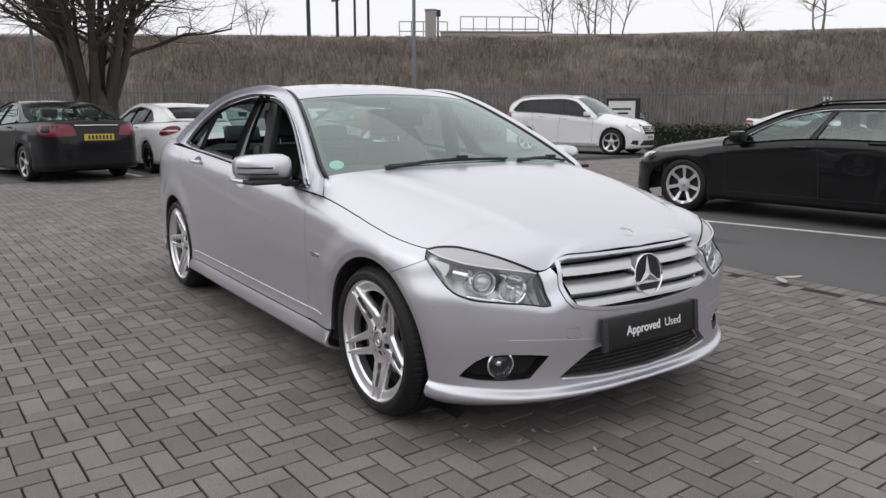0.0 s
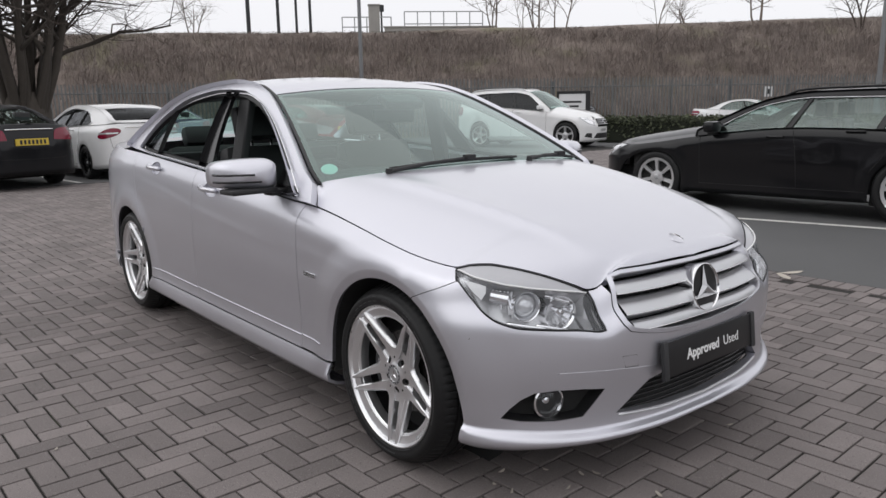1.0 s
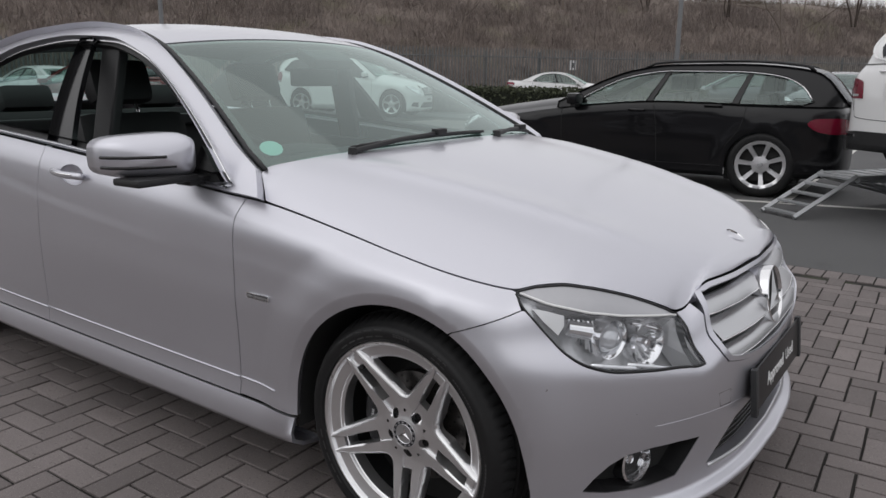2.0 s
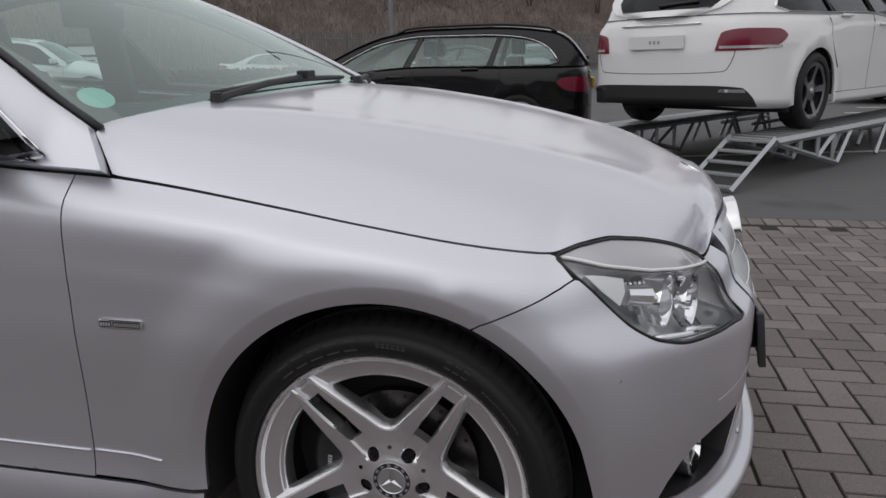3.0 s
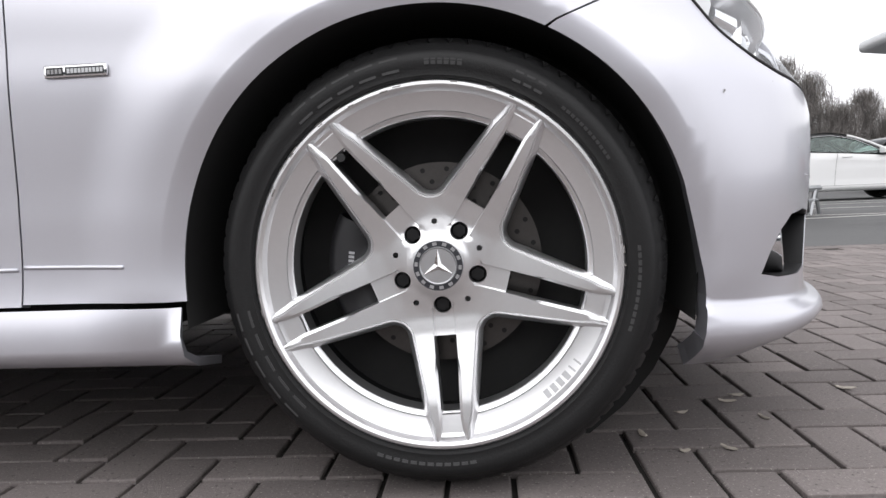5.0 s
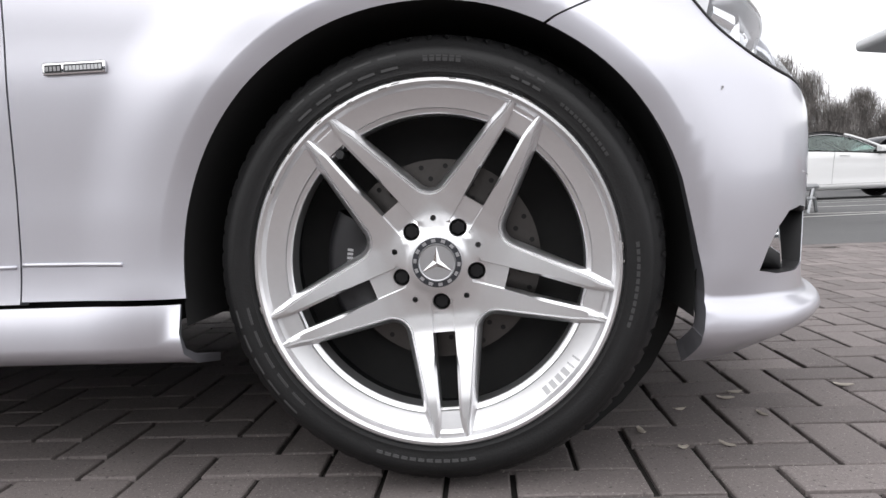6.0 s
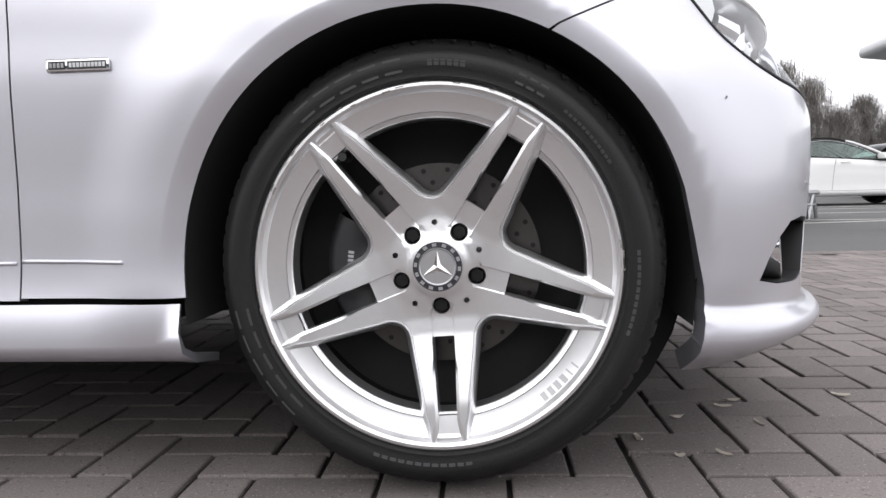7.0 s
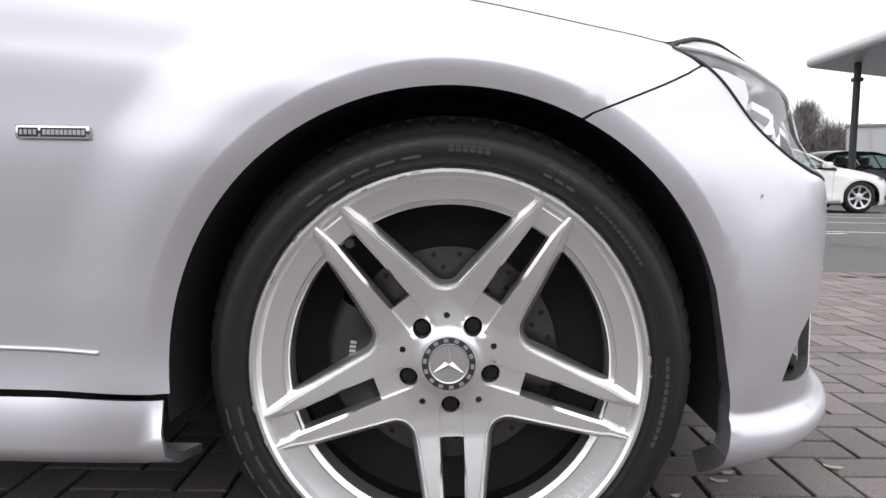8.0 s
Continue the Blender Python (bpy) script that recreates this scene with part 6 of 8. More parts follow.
front_wheel = build_wheel("wheel")
front_wheel.parent = car
front_wheel.matrix_basis = Matrix.Translation((0, -0.868, 0.318))
copy_under(front_wheel, car, Matrix.Translation((-2.76, -0.868, 0.318)) @ Matrix.Rotation(radians(20), 4, "Y"))
copy_under(front_wheel, car, Matrix.Translation((0, 0.868, 0.318)) @ Matrix.Rotation(radians(180), 4, "Z"))
copy_under(front_wheel, car, Matrix.Translation((-2.76, 0.868, 0.318)) @ Matrix.Rotation(radians(180), 4, "Z"))

# ---- interior ----
def seat(x, y, rear=False):
    """A leather seat: cushion, tilted back and head restraint."""
    s = part("seat", boxed(x - 0.26, x + 0.26, y - 0.25, y + 0.25, 0.30, 0.52, 0.06), LEATHER, car, smooth=True)
    m = Matrix.Translation((x - 0.26, y, 0.50)) @ Matrix.Rotation(radians(-17), 4, "Y")
    part("backrest", boxed(-0.07, 0.07, -0.25, 0.25, 0.0, 0.56, 0.06, m=m), LEATHER, s, smooth=True)
    part("head_restraint", boxed(-0.055, 0.045, -0.14, 0.14, 0.60, 0.79, 0.045, m=m), LEATHER, s, smooth=True)
    for dy in (-0.06, 0.06):
        bm = bmesh.new()
        tube(bm, m @ Vector((0, dy, 0.53)), m @ Vector((0, dy, 0.64)), 0.008)
        part("restraint_post", bm, CHROME, s)


seat(-1.48, -0.37)
seat(-1.48, 0.37)
rb_ = part("rear_bench", boxed(-2.62, -2.10, -0.62, 0.62, 0.30, 0.54, 0.06), LEATHER, car, smooth=True)
part("bench_back", boxed(-0.08, 0.08, -0.62, 0.62, 0.0, 0.52, 0.06, m=Matrix.Translation((-2.58, 0, 0.52)) @ Matrix.Rotation(radians(-22), 4, "Y")), LEATHER, rb_, smooth=True)
for y in (-0.36, 0.36):
    part("head_restraint", boxed(-0.05, 0.05, -0.13, 0.13, 0.53, 0.66, 0.04, m=Matrix.Translation((-2.58, y, 0.52)) @ Matrix.Rotation(radians(-22), 4, "Y")), LEATHER, rb_, smooth=True)
dash = part("dashboard", boxed(-1.00, -0.52, -0.70, 0.70, 0.56, 0.90, 0.07), TRIM_GREY, car, smooth=True)
part("instrument_hood", boxed(-1.02, -0.78, -0.55, -0.19, 0.86, 0.955, 0.04), TRIM_GREY, dash, smooth=True)
sw = [(-1.12 + 0.19 * math.sin(t) * -0.35, -0.37 + 0.19 * math.cos(t), 0.80 + 0.19 * math.sin(t) * 0.93) for t in np.linspace(0, 2 * np.pi, 36, endpoint=False)]
swept("steering_wheel", sw, 0.016, LEATHER, dash, 8, closed=True)
part("steering_hub", boxed(-1.13, -1.03, -0.44, -0.30, 0.74, 0.86, 0.02), LEATHER, dash, smooth=True)
for s_ in (-1, 1):
    part("door_trim", boxed(-2.45, -0.70, s_ * 0.77 - 0.03, s_ * 0.77 + 0.03, 0.35, 0.88, 0.02), LEATHER, car, smooth=True)
    part("pillar_trim", boxed(-0.06, 0.06, -0.02, 0.02, 0.88, 1.30, 0.01, m=Matrix.Translation((-1.57, s_ * 0.70, 0)) @ Matrix.Rotation(radians(s_ * -12) * -1, 4, "X") @ Matrix.Translation((0, s_ * 0.16, 0))), PLASTIC, car)
part("parcel_shelf", boxed(-3.05, -2.62, -0.62, 0.62, 0.92, 0.98, 0.01), TRIM_GREY, car)

# ---- the other cars ----
def simple_wheel(spokes, rim_mat, r=0.318, twin=False):
    """A wheel for the parked cars: tyre and a spoked rim."""
    w = new("wheel")
    k = r / 0.318
    ring("tyre", [(0.233 * k, 0.004), (0.243 * k, -0.008), (0.27 * k, -0.012), (0.298 * k, -0.004), (0.314 * k, 0.018), (0.318 * k, 0.05), (0.318 * k, 0.16), (0.30 * k, 0.19), (0.23 * k, 0.20)], RUBBER, w, 48)
    holes = []
    for i in range(spokes):
        a0 = 360 / spokes * i + 90
        hw = 0.022 if spokes > 6 else 0.028
        b0, b1 = a0, a0 + 360 / spokes
        p = [disc_polar(b0, 0.195, hw), disc_polar(b0, 0.08, hw * 0.8), disc_polar(b1, 0.08, -hw * 0.8), disc_polar(b1, 0.195, -hw)]
        p += [(0.2 * math.cos(radians(t)), 0.2 * math.sin(radians(t))) for t in np.linspace(b1 - 9, b0 + 9, 8)]
        holes.append(np.array(p) * k)
    circ = np.array([(0.240 * k * math.cos(t), 0.240 * k * math.sin(t)) for t in np.linspace(0, 2 * np.pi, 48, endpoint=False)])

    def face(q):
        rr = np.hypot(q[:, 0], q[:, 1]) / k
        return np.stack([q[:, 0], -np.interp(rr, [0, 0.05, 0.10, 0.2, 0.225, 0.232], [-0.02, -0.025, -0.03, -0.012, 0.0, -0.004]), q[:, 1]], 1)

    sheet("rim", face, circ, rim_mat, w, 0.04, 0.03, holes=holes)
    ring("rim_well", [(0.232 * k, 0.004), (0.21 * k, 0.06), (0.21 * k, 0.12), (0.001, 0.12)], LINER, w, 32, flip=True)
    ring("centre_cap", [(0.0005, 0.012), (0.025, 0.014), (0.03, 0.03)], SATIN, w, 20)
    return w


WHEELS = {}


def wheel_kit(key):
    if key not in WHEELS:
        n, mat, r = key
        WHEELS[key] = simple_wheel(n, {"silver": WHEEL, "dark": GLOSS_BLACK, "grey": SATIN, "machined": material("machined_rim", (0.20, 0.20, 0.21), 0.3, 0.9, var=0.2)}[mat], r)
        for o in (WHEELS[key], *WHEELS[key].children_recursive):
            scene.collection.objects.unlink(o)
    return WHEELS[key]


CAB = {
    "saloon": dict(rail=[(-0.50, 0.93), (-0.72, 1.04), (-1.05, 1.205), (-1.30, 1.30), (-1.75, 1.372), (-2.15, 1.345), (-2.45, 1.27), (-2.80, 1.12), (-3.06, 1.03)],
                   dlo=[(-0.68, 0.91), (-0.95, 1.085), (-1.30, 1.25), (-1.75, 1.32), (-2.15, 1.28), (-2.40, 1.17), (-2.58, 1.03)], screen=1.30, rear=2.40),
    "estate": dict(rail=[(-0.50, 0.93), (-0.72, 1.04), (-1.05, 1.205), (-1.30, 1.295), (-1.75, 1.365), (-2.40, 1.372), (-3.00, 1.335), (-3.28, 1.290), (-3.42, 1.22), (-3.58, 1.06), (-3.68, 0.94)],
                   dlo=[(-0.68, 0.91), (-0.95, 1.080), (-1.30, 1.235), (-1.75, 1.302), (-2.40, 1.298), (-2.90, 1.245), (-3.16, 1.14), (-3.30, 0.985)], screen=1.30, rear=3.30),
    "hatch": dict(rail=[(-0.50, 0.93), (-0.75, 1.06), (-1.10, 1.24), (-1.40, 1.35), (-1.85, 1.40), (-2.45, 1.385), (-3.05, 1.32), (-3.42, 1.22), (-3.64, 1.06)],
                  dlo=[(-0.72, 0.92), (-1.00, 1.11), (-1.40, 1.29), (-1.85, 1.335), (-2.40, 1.31), (-2.90, 1.20), (-3.10, 1.07)], screen=1.40, rear=3.12),
    "suv": dict(rail=[(-0.48, 0.93), (-0.70, 1.07), (-1.00, 1.24), (-1.25, 1.345), (-1.75, 1.40), (-2.50, 1.40), (-3.05, 1.37), (-3.42, 1.26), (-3.66, 1.05)],
                dlo=[(-0.66, 0.92), (-0.90, 1.08), (-1.25, 1.275), (-1.75, 1.34), (-2.50, 1.33), (-3.05, 1.29), (-3.36, 1.07)], screen=1.25, rear=3.25),
}


def parked(label, m, style="saloon", mat=BLACK_PAINT, fo=0.80, wb=2.76, ro=1.03, width=1.77, height=1.45, rim=(7, "silver", 0.318), rails=False, detail=True, step=0.09,
           glass=SIDE_GLASS, plate=PLATE_WHITE, rear_plate=PLATE_YELLOW, open_top=False, dark_sill=False, lift=1.0, group="", tail_dark=False, name="parked_car", roof_mat=None):
    """A parked car from the common skin, stretched to its own length, width and height."""
    ks = CAB[style]
    kz = height / 1.41
    ky = width / 1.78

    def warp(P):
        x, y, z = P[:, 0], P[:, 1] * ky, P[:, 2]
        zz = np.where(z < 0.318, z * rim[2] / 0.318, rim[2] + (z - 0.318) * (height - rim[2]) / (1.41 - 0.318))
        xx = np.where(x > 0, x * fo / 0.66, np.where(x > -2.76, x * wb / 2.76, -wb + (x + 2.76) * ro / 1.015))
        return np.stack([xx, y, zz], 1)

    ob = thing(name, label, "car", m, group)
    tl = 0.935 if style == "estate" else None
    s = Shell(warp, arch=0.352, flare=0.010, tail=tl, skirt=False)
    top0 = Shell(None, tail=tl, skirt=False).top(np.linspace(0, s.len, 400))
    ut = np.linspace(0, s.len, 400)
    L2 = 2 * s.len
    v0 = s.vs[0]
    # one skin all round, notched by the four arches
    pts = [np.array([[0.0, v0]])]
    for cx in (0.0, -2.76):
        a = s.xz(arc(cx, 0.318, 0.352, 0, 180, 22))
        pts += [np.array([[a[0, 0], v0]]), a, np.array([[a[-1, 0], v0]])]
    right = np.concatenate(pts)
    left = (np.array([L2, 0]) + right * [-1, 1])[::-1]
    loop = np.concatenate([right, [[s.len, v0]], left[:-1], [[L2, v0], [L2, s.vs[-1]], [0, s.vs[-1]]]])
    body = sheet("body", s, loop, mat, ob, step, 0.02, flip=True)
    tw = lambda x: np.interp(-np.asarray(x), -top0[:, 0], -top0[:, 1])
    tz = lambda x: np.interp(-np.asarray(x), -top0[:, 0], top0[:, 2])

    def deck(zc):
        def f(q):
            x, w = q[:, 0], q[:, 1]
            b = np.clip(np.abs(w) / np.maximum(tw(x), 0.02), 0, 1)
            return warp(np.stack([x, w, tz(x) + np.maximum(zc(x) - tz(x), 0.0) * (1 - b ** 4)], 1))
        return f

    t0 = top0[top0[:, 0] > -0.60][::4]
    e = np.stack([t0[:, 0], -t0[:, 1]], 1)
    sheet("bonnet", deck(zc_), np.concatenate([e, (e * [1, -1])[::-1][:-1]]), mat, body, step, 0.0)
    rail = curve(ks["rail"], 60)
    xe = float(rail[-1, 0])
    t1 = top0[top0[:, 0] < xe + 0.12][::4]
    e = np.stack([t1[:, 0], -t1[:, 1]], 1)
    sheet("boot_lid", deck(lambda x: tz(x) + (0.002 if style == "estate" else 0.03)), np.concatenate([e, (e * [1, -1])[::-1][1:]]), mat, body, step, 0.0)

    def wside(x, z):
        dz = np.clip(z - tz(x), -0.05, 0.6)
        return np.minimum(0.846, tw(x)) - 0.46 * dz - 0.42 * dz * dz

    def flank(off=0.0):
        return lambda q: warp(np.stack([q[:, 0], -(wside(q[:, 0], q[:, 1]) + off), q[:, 1]], 1))

    dl = curve(ks["dlo"], 40)
    bx = np.linspace(dl[-1, 0], dl[0, 0], 20)
    dlo_ = np.concatenate([dl, np.stack([bx, tz(bx) + 0.014], 1)[1:-1]])
    xb = np.linspace(xe, rail[0, 0], 30)
    if not open_top:
        outer_ = np.concatenate([rail, np.stack([xb, tz(xb) + 0.002], 1)[1:]])
        s_ = np.r_[0, np.cumsum(np.linalg.norm(np.diff(rail, axis=0), axis=1))]
        fx, fz = pchip(s_, rail[:, 0]), pchip(s_, rail[:, 1])
        ta, tb = float(np.interp(ks["screen"], -rail[:, 0], s_)), float(np.interp(ks["rear"], -rail[:, 0], s_))
        bow = pchip([0, ta, ta + 0.4, tb, s_[-1]], [0.12, 0.08, 0, -0.05, -0.08 if style == "estate" else -0.10])
        lift_a = pchip([0, ta, tb, s_[-1]], [0.035, 0.035, 0.032, 0.004])

        def crown(q):
            t, b = q[:, 0], q[:, 1]
            x, z = fx(t), fz(t)
            k = 1 - np.abs(b) ** 2.3
            return warp(np.stack([x + bow(t) * k, -wside(x, z) * b, z + lift_a(t) * k], 1))

        for mir in (False, True):
            fr = sheet("cabin_side", flank(), outer_, roof_mat or mat, body, step, 0.02, holes=(dlo_,), flip=True, mirror=mir)
            g = sheet("side_window", flank(-0.012), np.array([-1.6, 1.1]) + (dlo_ - [-1.6, 1.1]) * [1.005, 1.01], glass, body, 0.12, 0.0, flip=True, mirror=mir)
            g.visible_shadow = False
            tr = flank(0.002)(dlo_) * [1, -1 if mir else 1, 1]
            if detail:
                swept("window_trim", tr[:40], 0.009, CHROME, body, 4)
                swept("waist_strip", tr[40:], 0.005, GLOSS_BLACK, body, 4)
            if roof_mat:
                q = rail[(rail[:, 0] > -1.34)]
                swept("screen_pillar", flank(0.004)(q) * [1, -1 if mir else 1, 1], 0.024, mat, body, 6)
                continue
            for x0, lean in ((-1.53, -0.17), (-2.42, -0.12)) if style != "hatch" else ((-1.65, -0.14), (-2.5, -0.1)):
                if x0 - 0.1 > dl[-1, 0] + 0.12 or True:
                    zt = float(np.interp(-(x0 + lean), -dl[:, 0], dl[:, 1]))
                    q = np.array([(x0, float(tz(x0)) + 0.014), (x0 - 0.07, float(tz(x0)) + 0.014), (x0 + lean - 0.05, zt), (x0 + lean, zt)])
                    sheet("door_pillar", flank(-0.006), q, PLASTIC, body, 0.1, 0.01, flip=True, mirror=mir)
        pt = lambda a, b, w=0.94, n=14: np.concatenate([np.stack([np.full(n, a), np.linspace(-w, w, n)], 1), np.stack([np.full(n, b), np.linspace(w, -w, n)], 1)])
        g = sheet("windscreen", crown, pt(0.0, ta, 0.95), WINDSCREEN, body, 0.12, 0.0)
        g.visible_shadow = False
        sheet("screen_border", lambda q: crown(q) - [0, 0, 0.006], pt(0.0, ta, 0.985), GLOSS_BLACK, body, 0.12, 0.0, holes=(pt(0.05, ta - 0.03, 0.88),))
        sheet("roof", crown, pt(ta, tb, 1.0), roof_mat or mat, body, step, 0.0)
        sheet("headlining", lambda q: crown(q) - [0, 0, 0.05], pt(ta, tb, 0.95), TRIM_GREY, body, 0.2, 0.0)
        g = sheet("rear_window", crown, pt(tb + 0.03, s_[-1] - 0.06, 0.86), DARK_GLASS if glass is DARK_GLASS or style in ("estate", "hatch", "suv") else WINDSCREEN, body, 0.12, 0.0)
        sheet("rear_frame", lambda q: crown(q) - [0, 0, 0.002], pt(tb, s_[-1], 1.0), mat, body, step, 0.0, holes=(pt(tb + 0.04, s_[-1] - 0.07, 0.84),))
        if style != "saloon":
            pa, pb = crown(np.array([[s_[-1] - 0.09, -0.05]]))[0], crown(np.array([[s_[-1] - 0.12, 0.55]]))[0]
            swept("rear_wiper", [pa + [-0.008, 0, 0.008], pb + [-0.008, 0, 0.008]], 0.014, PLASTIC, body, 4)
        if rails:
            for b in (-0.93, 0.93):
                e = crown(np.stack([np.linspace(ta + 0.15, tb - 0.05, 20), np.full(20, b)], 1)) + [0, 0, 0.035]
                e[0, 2] -= 0.03
                e[-1, 2] -= 0.03
                swept("roof_rail", e, 0.016, SATIN if mat is WHITE_PAINT else GLOSS_BLACK, body, 6)
    else:
        # folded hood behind the seats, windscreen frame standing alone
        a = warp(np.array([(-0.52, -0.74, 0.94), (-1.18, -0.58, 1.27), (-1.12, 0.0, 1.31), (-1.18, 0.58, 1.27), (-0.52, 0.74, 0.94)]))
        swept("screen_frame", curve(a, 40), 0.028, SATIN, body, 8)
        q = np.array([(-0.52, 0.94), (-1.15, 1.26)])
        Pw = np.stack([warp(np.stack([np.full(12, -0.52 + 0.10 * 0), np.linspace(-0.74, 0.74, 12), np.full(12, 0.94)], 1)), warp(np.stack([np.full(12, -1.16), np.linspace(-0.58, 0.58, 12), np.full(12, 1.28)], 1))])
        g = grid_mesh("windscreen", Pw, WINDSCREEN, body)
        g.visible_shadow = False
        for mir in (False, True):
            wnd = np.array([(-0.70, 0.90), (-1.15, 1.20), (-1.75, 1.20), (-1.90, 1.15), (-1.95, 0.99)])
            g = sheet("side_window", flank(-0.01), wnd, SIDE_GLASS, body, 0.12, 0.0, flip=True, mirror=mir)
            g.visible_shadow = False
        part("folded_hood", boxed(-2.55, -1.95, -0.66, 0.66, 0.92, 1.12, 0.06), LEATHER, body, "black folded fabric hood", True)
    # cabin fittings that show through the panes
    for y in (-0.36, 0.36):
        for x in (-1.48, -2.45):
            b = boxed(x - 0.32, x - 0.16, y - 0.23, y + 0.23, 0.45, 1.06, 0.05)
            box(b, x - 0.34, x - 0.22, y - 0.13, y + 0.13, 1.08, 1.25, 0.03)
            for v in b.verts:
                c = warp(np.array([v.co]))[0]
                v.co = c
            part("seat", b, LEATHER, body)
    b = boxed(-0.95, -0.52, -0.66, 0.66, 0.6, 0.90, 0.05)
    box(b, -3.4, 0.45, -0.6, 0.6, 0.24, 0.44, 0.02)
    for v in b.verts:
        v.co = warp(np.array([v.co]))[0]
    part("dashboard", b, TRIM_GREY, body)

    # lamps, grille and plates, following the skin
    def sk(d=0.0):
        def f(uv):
            P, ee = s(uv), 1e-3
            N = np.cross(s(np.asarray(uv) + [ee, 0]) - P, s(np.asarray(uv) + [0, ee]) - P)
            return P + d * N / (np.linalg.norm(N, axis=1)[:, None] + 1e-12)
        return f

    lamp_uv = np.concatenate([np.stack([np.linspace(0.46, 0.93, 10), np.interp(np.linspace(0.46, 0.93, 10), [0.46, 0.7, 0.93], [0.59, 0.60, 0.74])], 1), np.stack([np.linspace(0.97, 0.48, 8), np.full(8, 0.785)], 1)])
    flipu = lambda a: (np.asarray(a) * [-1, 1])[::-1]
    for q in (lamp_uv, flipu(lamp_uv)):
        sheet("headlamp", sk(-0.004), q, CLEAR_LENS, body, 0.06, 0.004, flip=True)
        c = np.mean(q, 0)
        inner_q = c + (q - c) * 0.72
        sheet("lamp_unit", sk(-0.006), inner_q, REFLECTOR, body, 0.05, 0.003, flip=True)
    gq = np.array([(-0.36, 0.53), (0.36, 0.53), (0.41, 0.775), (-0.41, 0.775)])
    sheet("grille", sk(-0.004), gq, GLOSS_BLACK, body, 0.06, 0.004, flip=True)
    for v in (0.60, 0.66, 0.72):
        swept("grille_bar", sk(-0.012)(np.stack([np.linspace(-0.37, 0.37, 14), np.full(14, v)], 1)), 0.011, SATIN, body, 6)
    c = sk(-0.012)(np.array([[0.0, 0.655]]))[0]
    em_ = ring("emblem", [(0.0005, 0.0), (0.06, -0.002), (0.075, -0.012), (0.085, 0.0)], CHROME, body, 24)
    em_.matrix_basis = Matrix.Translation(c) @ Matrix.Rotation(radians(90), 4, "Z")
    iq = np.array([(-0.55, 0.29), (0.55, 0.29), (0.40, 0.375), (-0.40, 0.375)])
    sheet("intake", sk(-0.004), iq, PLASTIC, body, 0.08, 0.003, flip=True)
    for sg in (1, -1):
        iq = np.array([(0.60, 0.295), (0.82, 0.31), (0.76, 0.375), (0.60, 0.375)]) * [sg, 1]
        sheet("side_intake", sk(-0.004), iq if sg > 0 else iq[::-1], PLASTIC, body, 0.08, 0.003, flip=True)
    pf = warp(np.array([[0.672, 0, 0.43]]))[0]
    fp = part("front_plate", boxed(pf[0] - 0.004, pf[0] + 0.006, -0.26, 0.26, pf[2] - 0.055, pf[2] + 0.055, 0.004), plate, body)
    for k in range(6):
        part("plate_bar", boxed(pf[0] + 0.004, pf[0] + 0.008, -0.2 + 0.065 * k, -0.165 + 0.065 * k, pf[2] - 0.035, pf[2] + 0.035), LETTER_DARK, fp)
    # tail
    cu = s.len
    for sg in (1, -1):
        tq = np.array([(cu - 0.42, 0.645), (cu - 0.95, 0.640), (cu - 1.02, 0.735), (cu - 0.90, 0.785), (cu - 0.40, 0.770)]) if style in ("saloon", "hatch") else np.array([(cu - 0.50, 0.640), (cu - 0.94, 0.645), (cu - 1.0, 0.74), (cu - 0.92, 0.79), (cu - 0.52, 0.79)])
        if style == "hatch":
            an = np.radians(np.arange(0, 360, 20))
            tq = np.stack([cu - 0.70 + 0.25 * np.cos(an) * (1 - 0.12 * np.sin(an)), 0.690 + 0.055 * np.sin(an) + 0.03 * np.cos(an)], 1)
        elif style == "estate":
            tq = curve([(cu - 0.50, 0.590), (cu - 0.80, 0.592), (cu - 1.00, 0.612), (cu - 1.12, 0.668), (cu - 1.02, 0.708), (cu - 0.70, 0.712), (cu - 0.54, 0.690), (cu - 0.50, 0.600)], 30)
        elif style == "saloon":
            tq = curve([(cu - 0.36, 0.645), (cu - 0.70, 0.640), (cu - 0.98, 0.662), (cu - 1.07, 0.735), (cu - 0.94, 0.772), (cu - 0.62, 0.770), (cu - 0.40, 0.742), (cu - 0.36, 0.650)], 30)
        if sg < 0:
            tq = np.stack([2 * cu - tq[:, 0], tq[:, 1]], 1)
        sheet("tail_lamp", sk(-0.006), tq, RED_LENS, body, 0.07, 0.006, flip=True)
        c = tq.mean(0)
        va, vb = (0.602, 0.616) if style == "estate" else (0.648, 0.664) if style == "suv" else (0.680, 0.698)
        st = np.array([(tq[:, 0].min() + 0.06, va), (tq[:, 0].max() - 0.03, va), (tq[:, 0].max() - 0.03, vb), (tq[:, 0].min() + 0.06, vb)])
        if mat is WHITE_PAINT:
            sheet("lamp_band", sk(-0.008), st, CLEAR_LENS if mat is WHITE_PAINT else RED_LENS, body, 0.07, 0.002, flip=True)
    px = warp(np.array([[-3.777, 0, 0.775 if style == "saloon" else 0.74]]))[0]
    rp = part("rear_plate", boxed(px[0] - 0.012, px[0] + 0.02, -0.26, 0.26, px[2] - 0.055, px[2] + 0.055, 0.004), rear_plate, body)
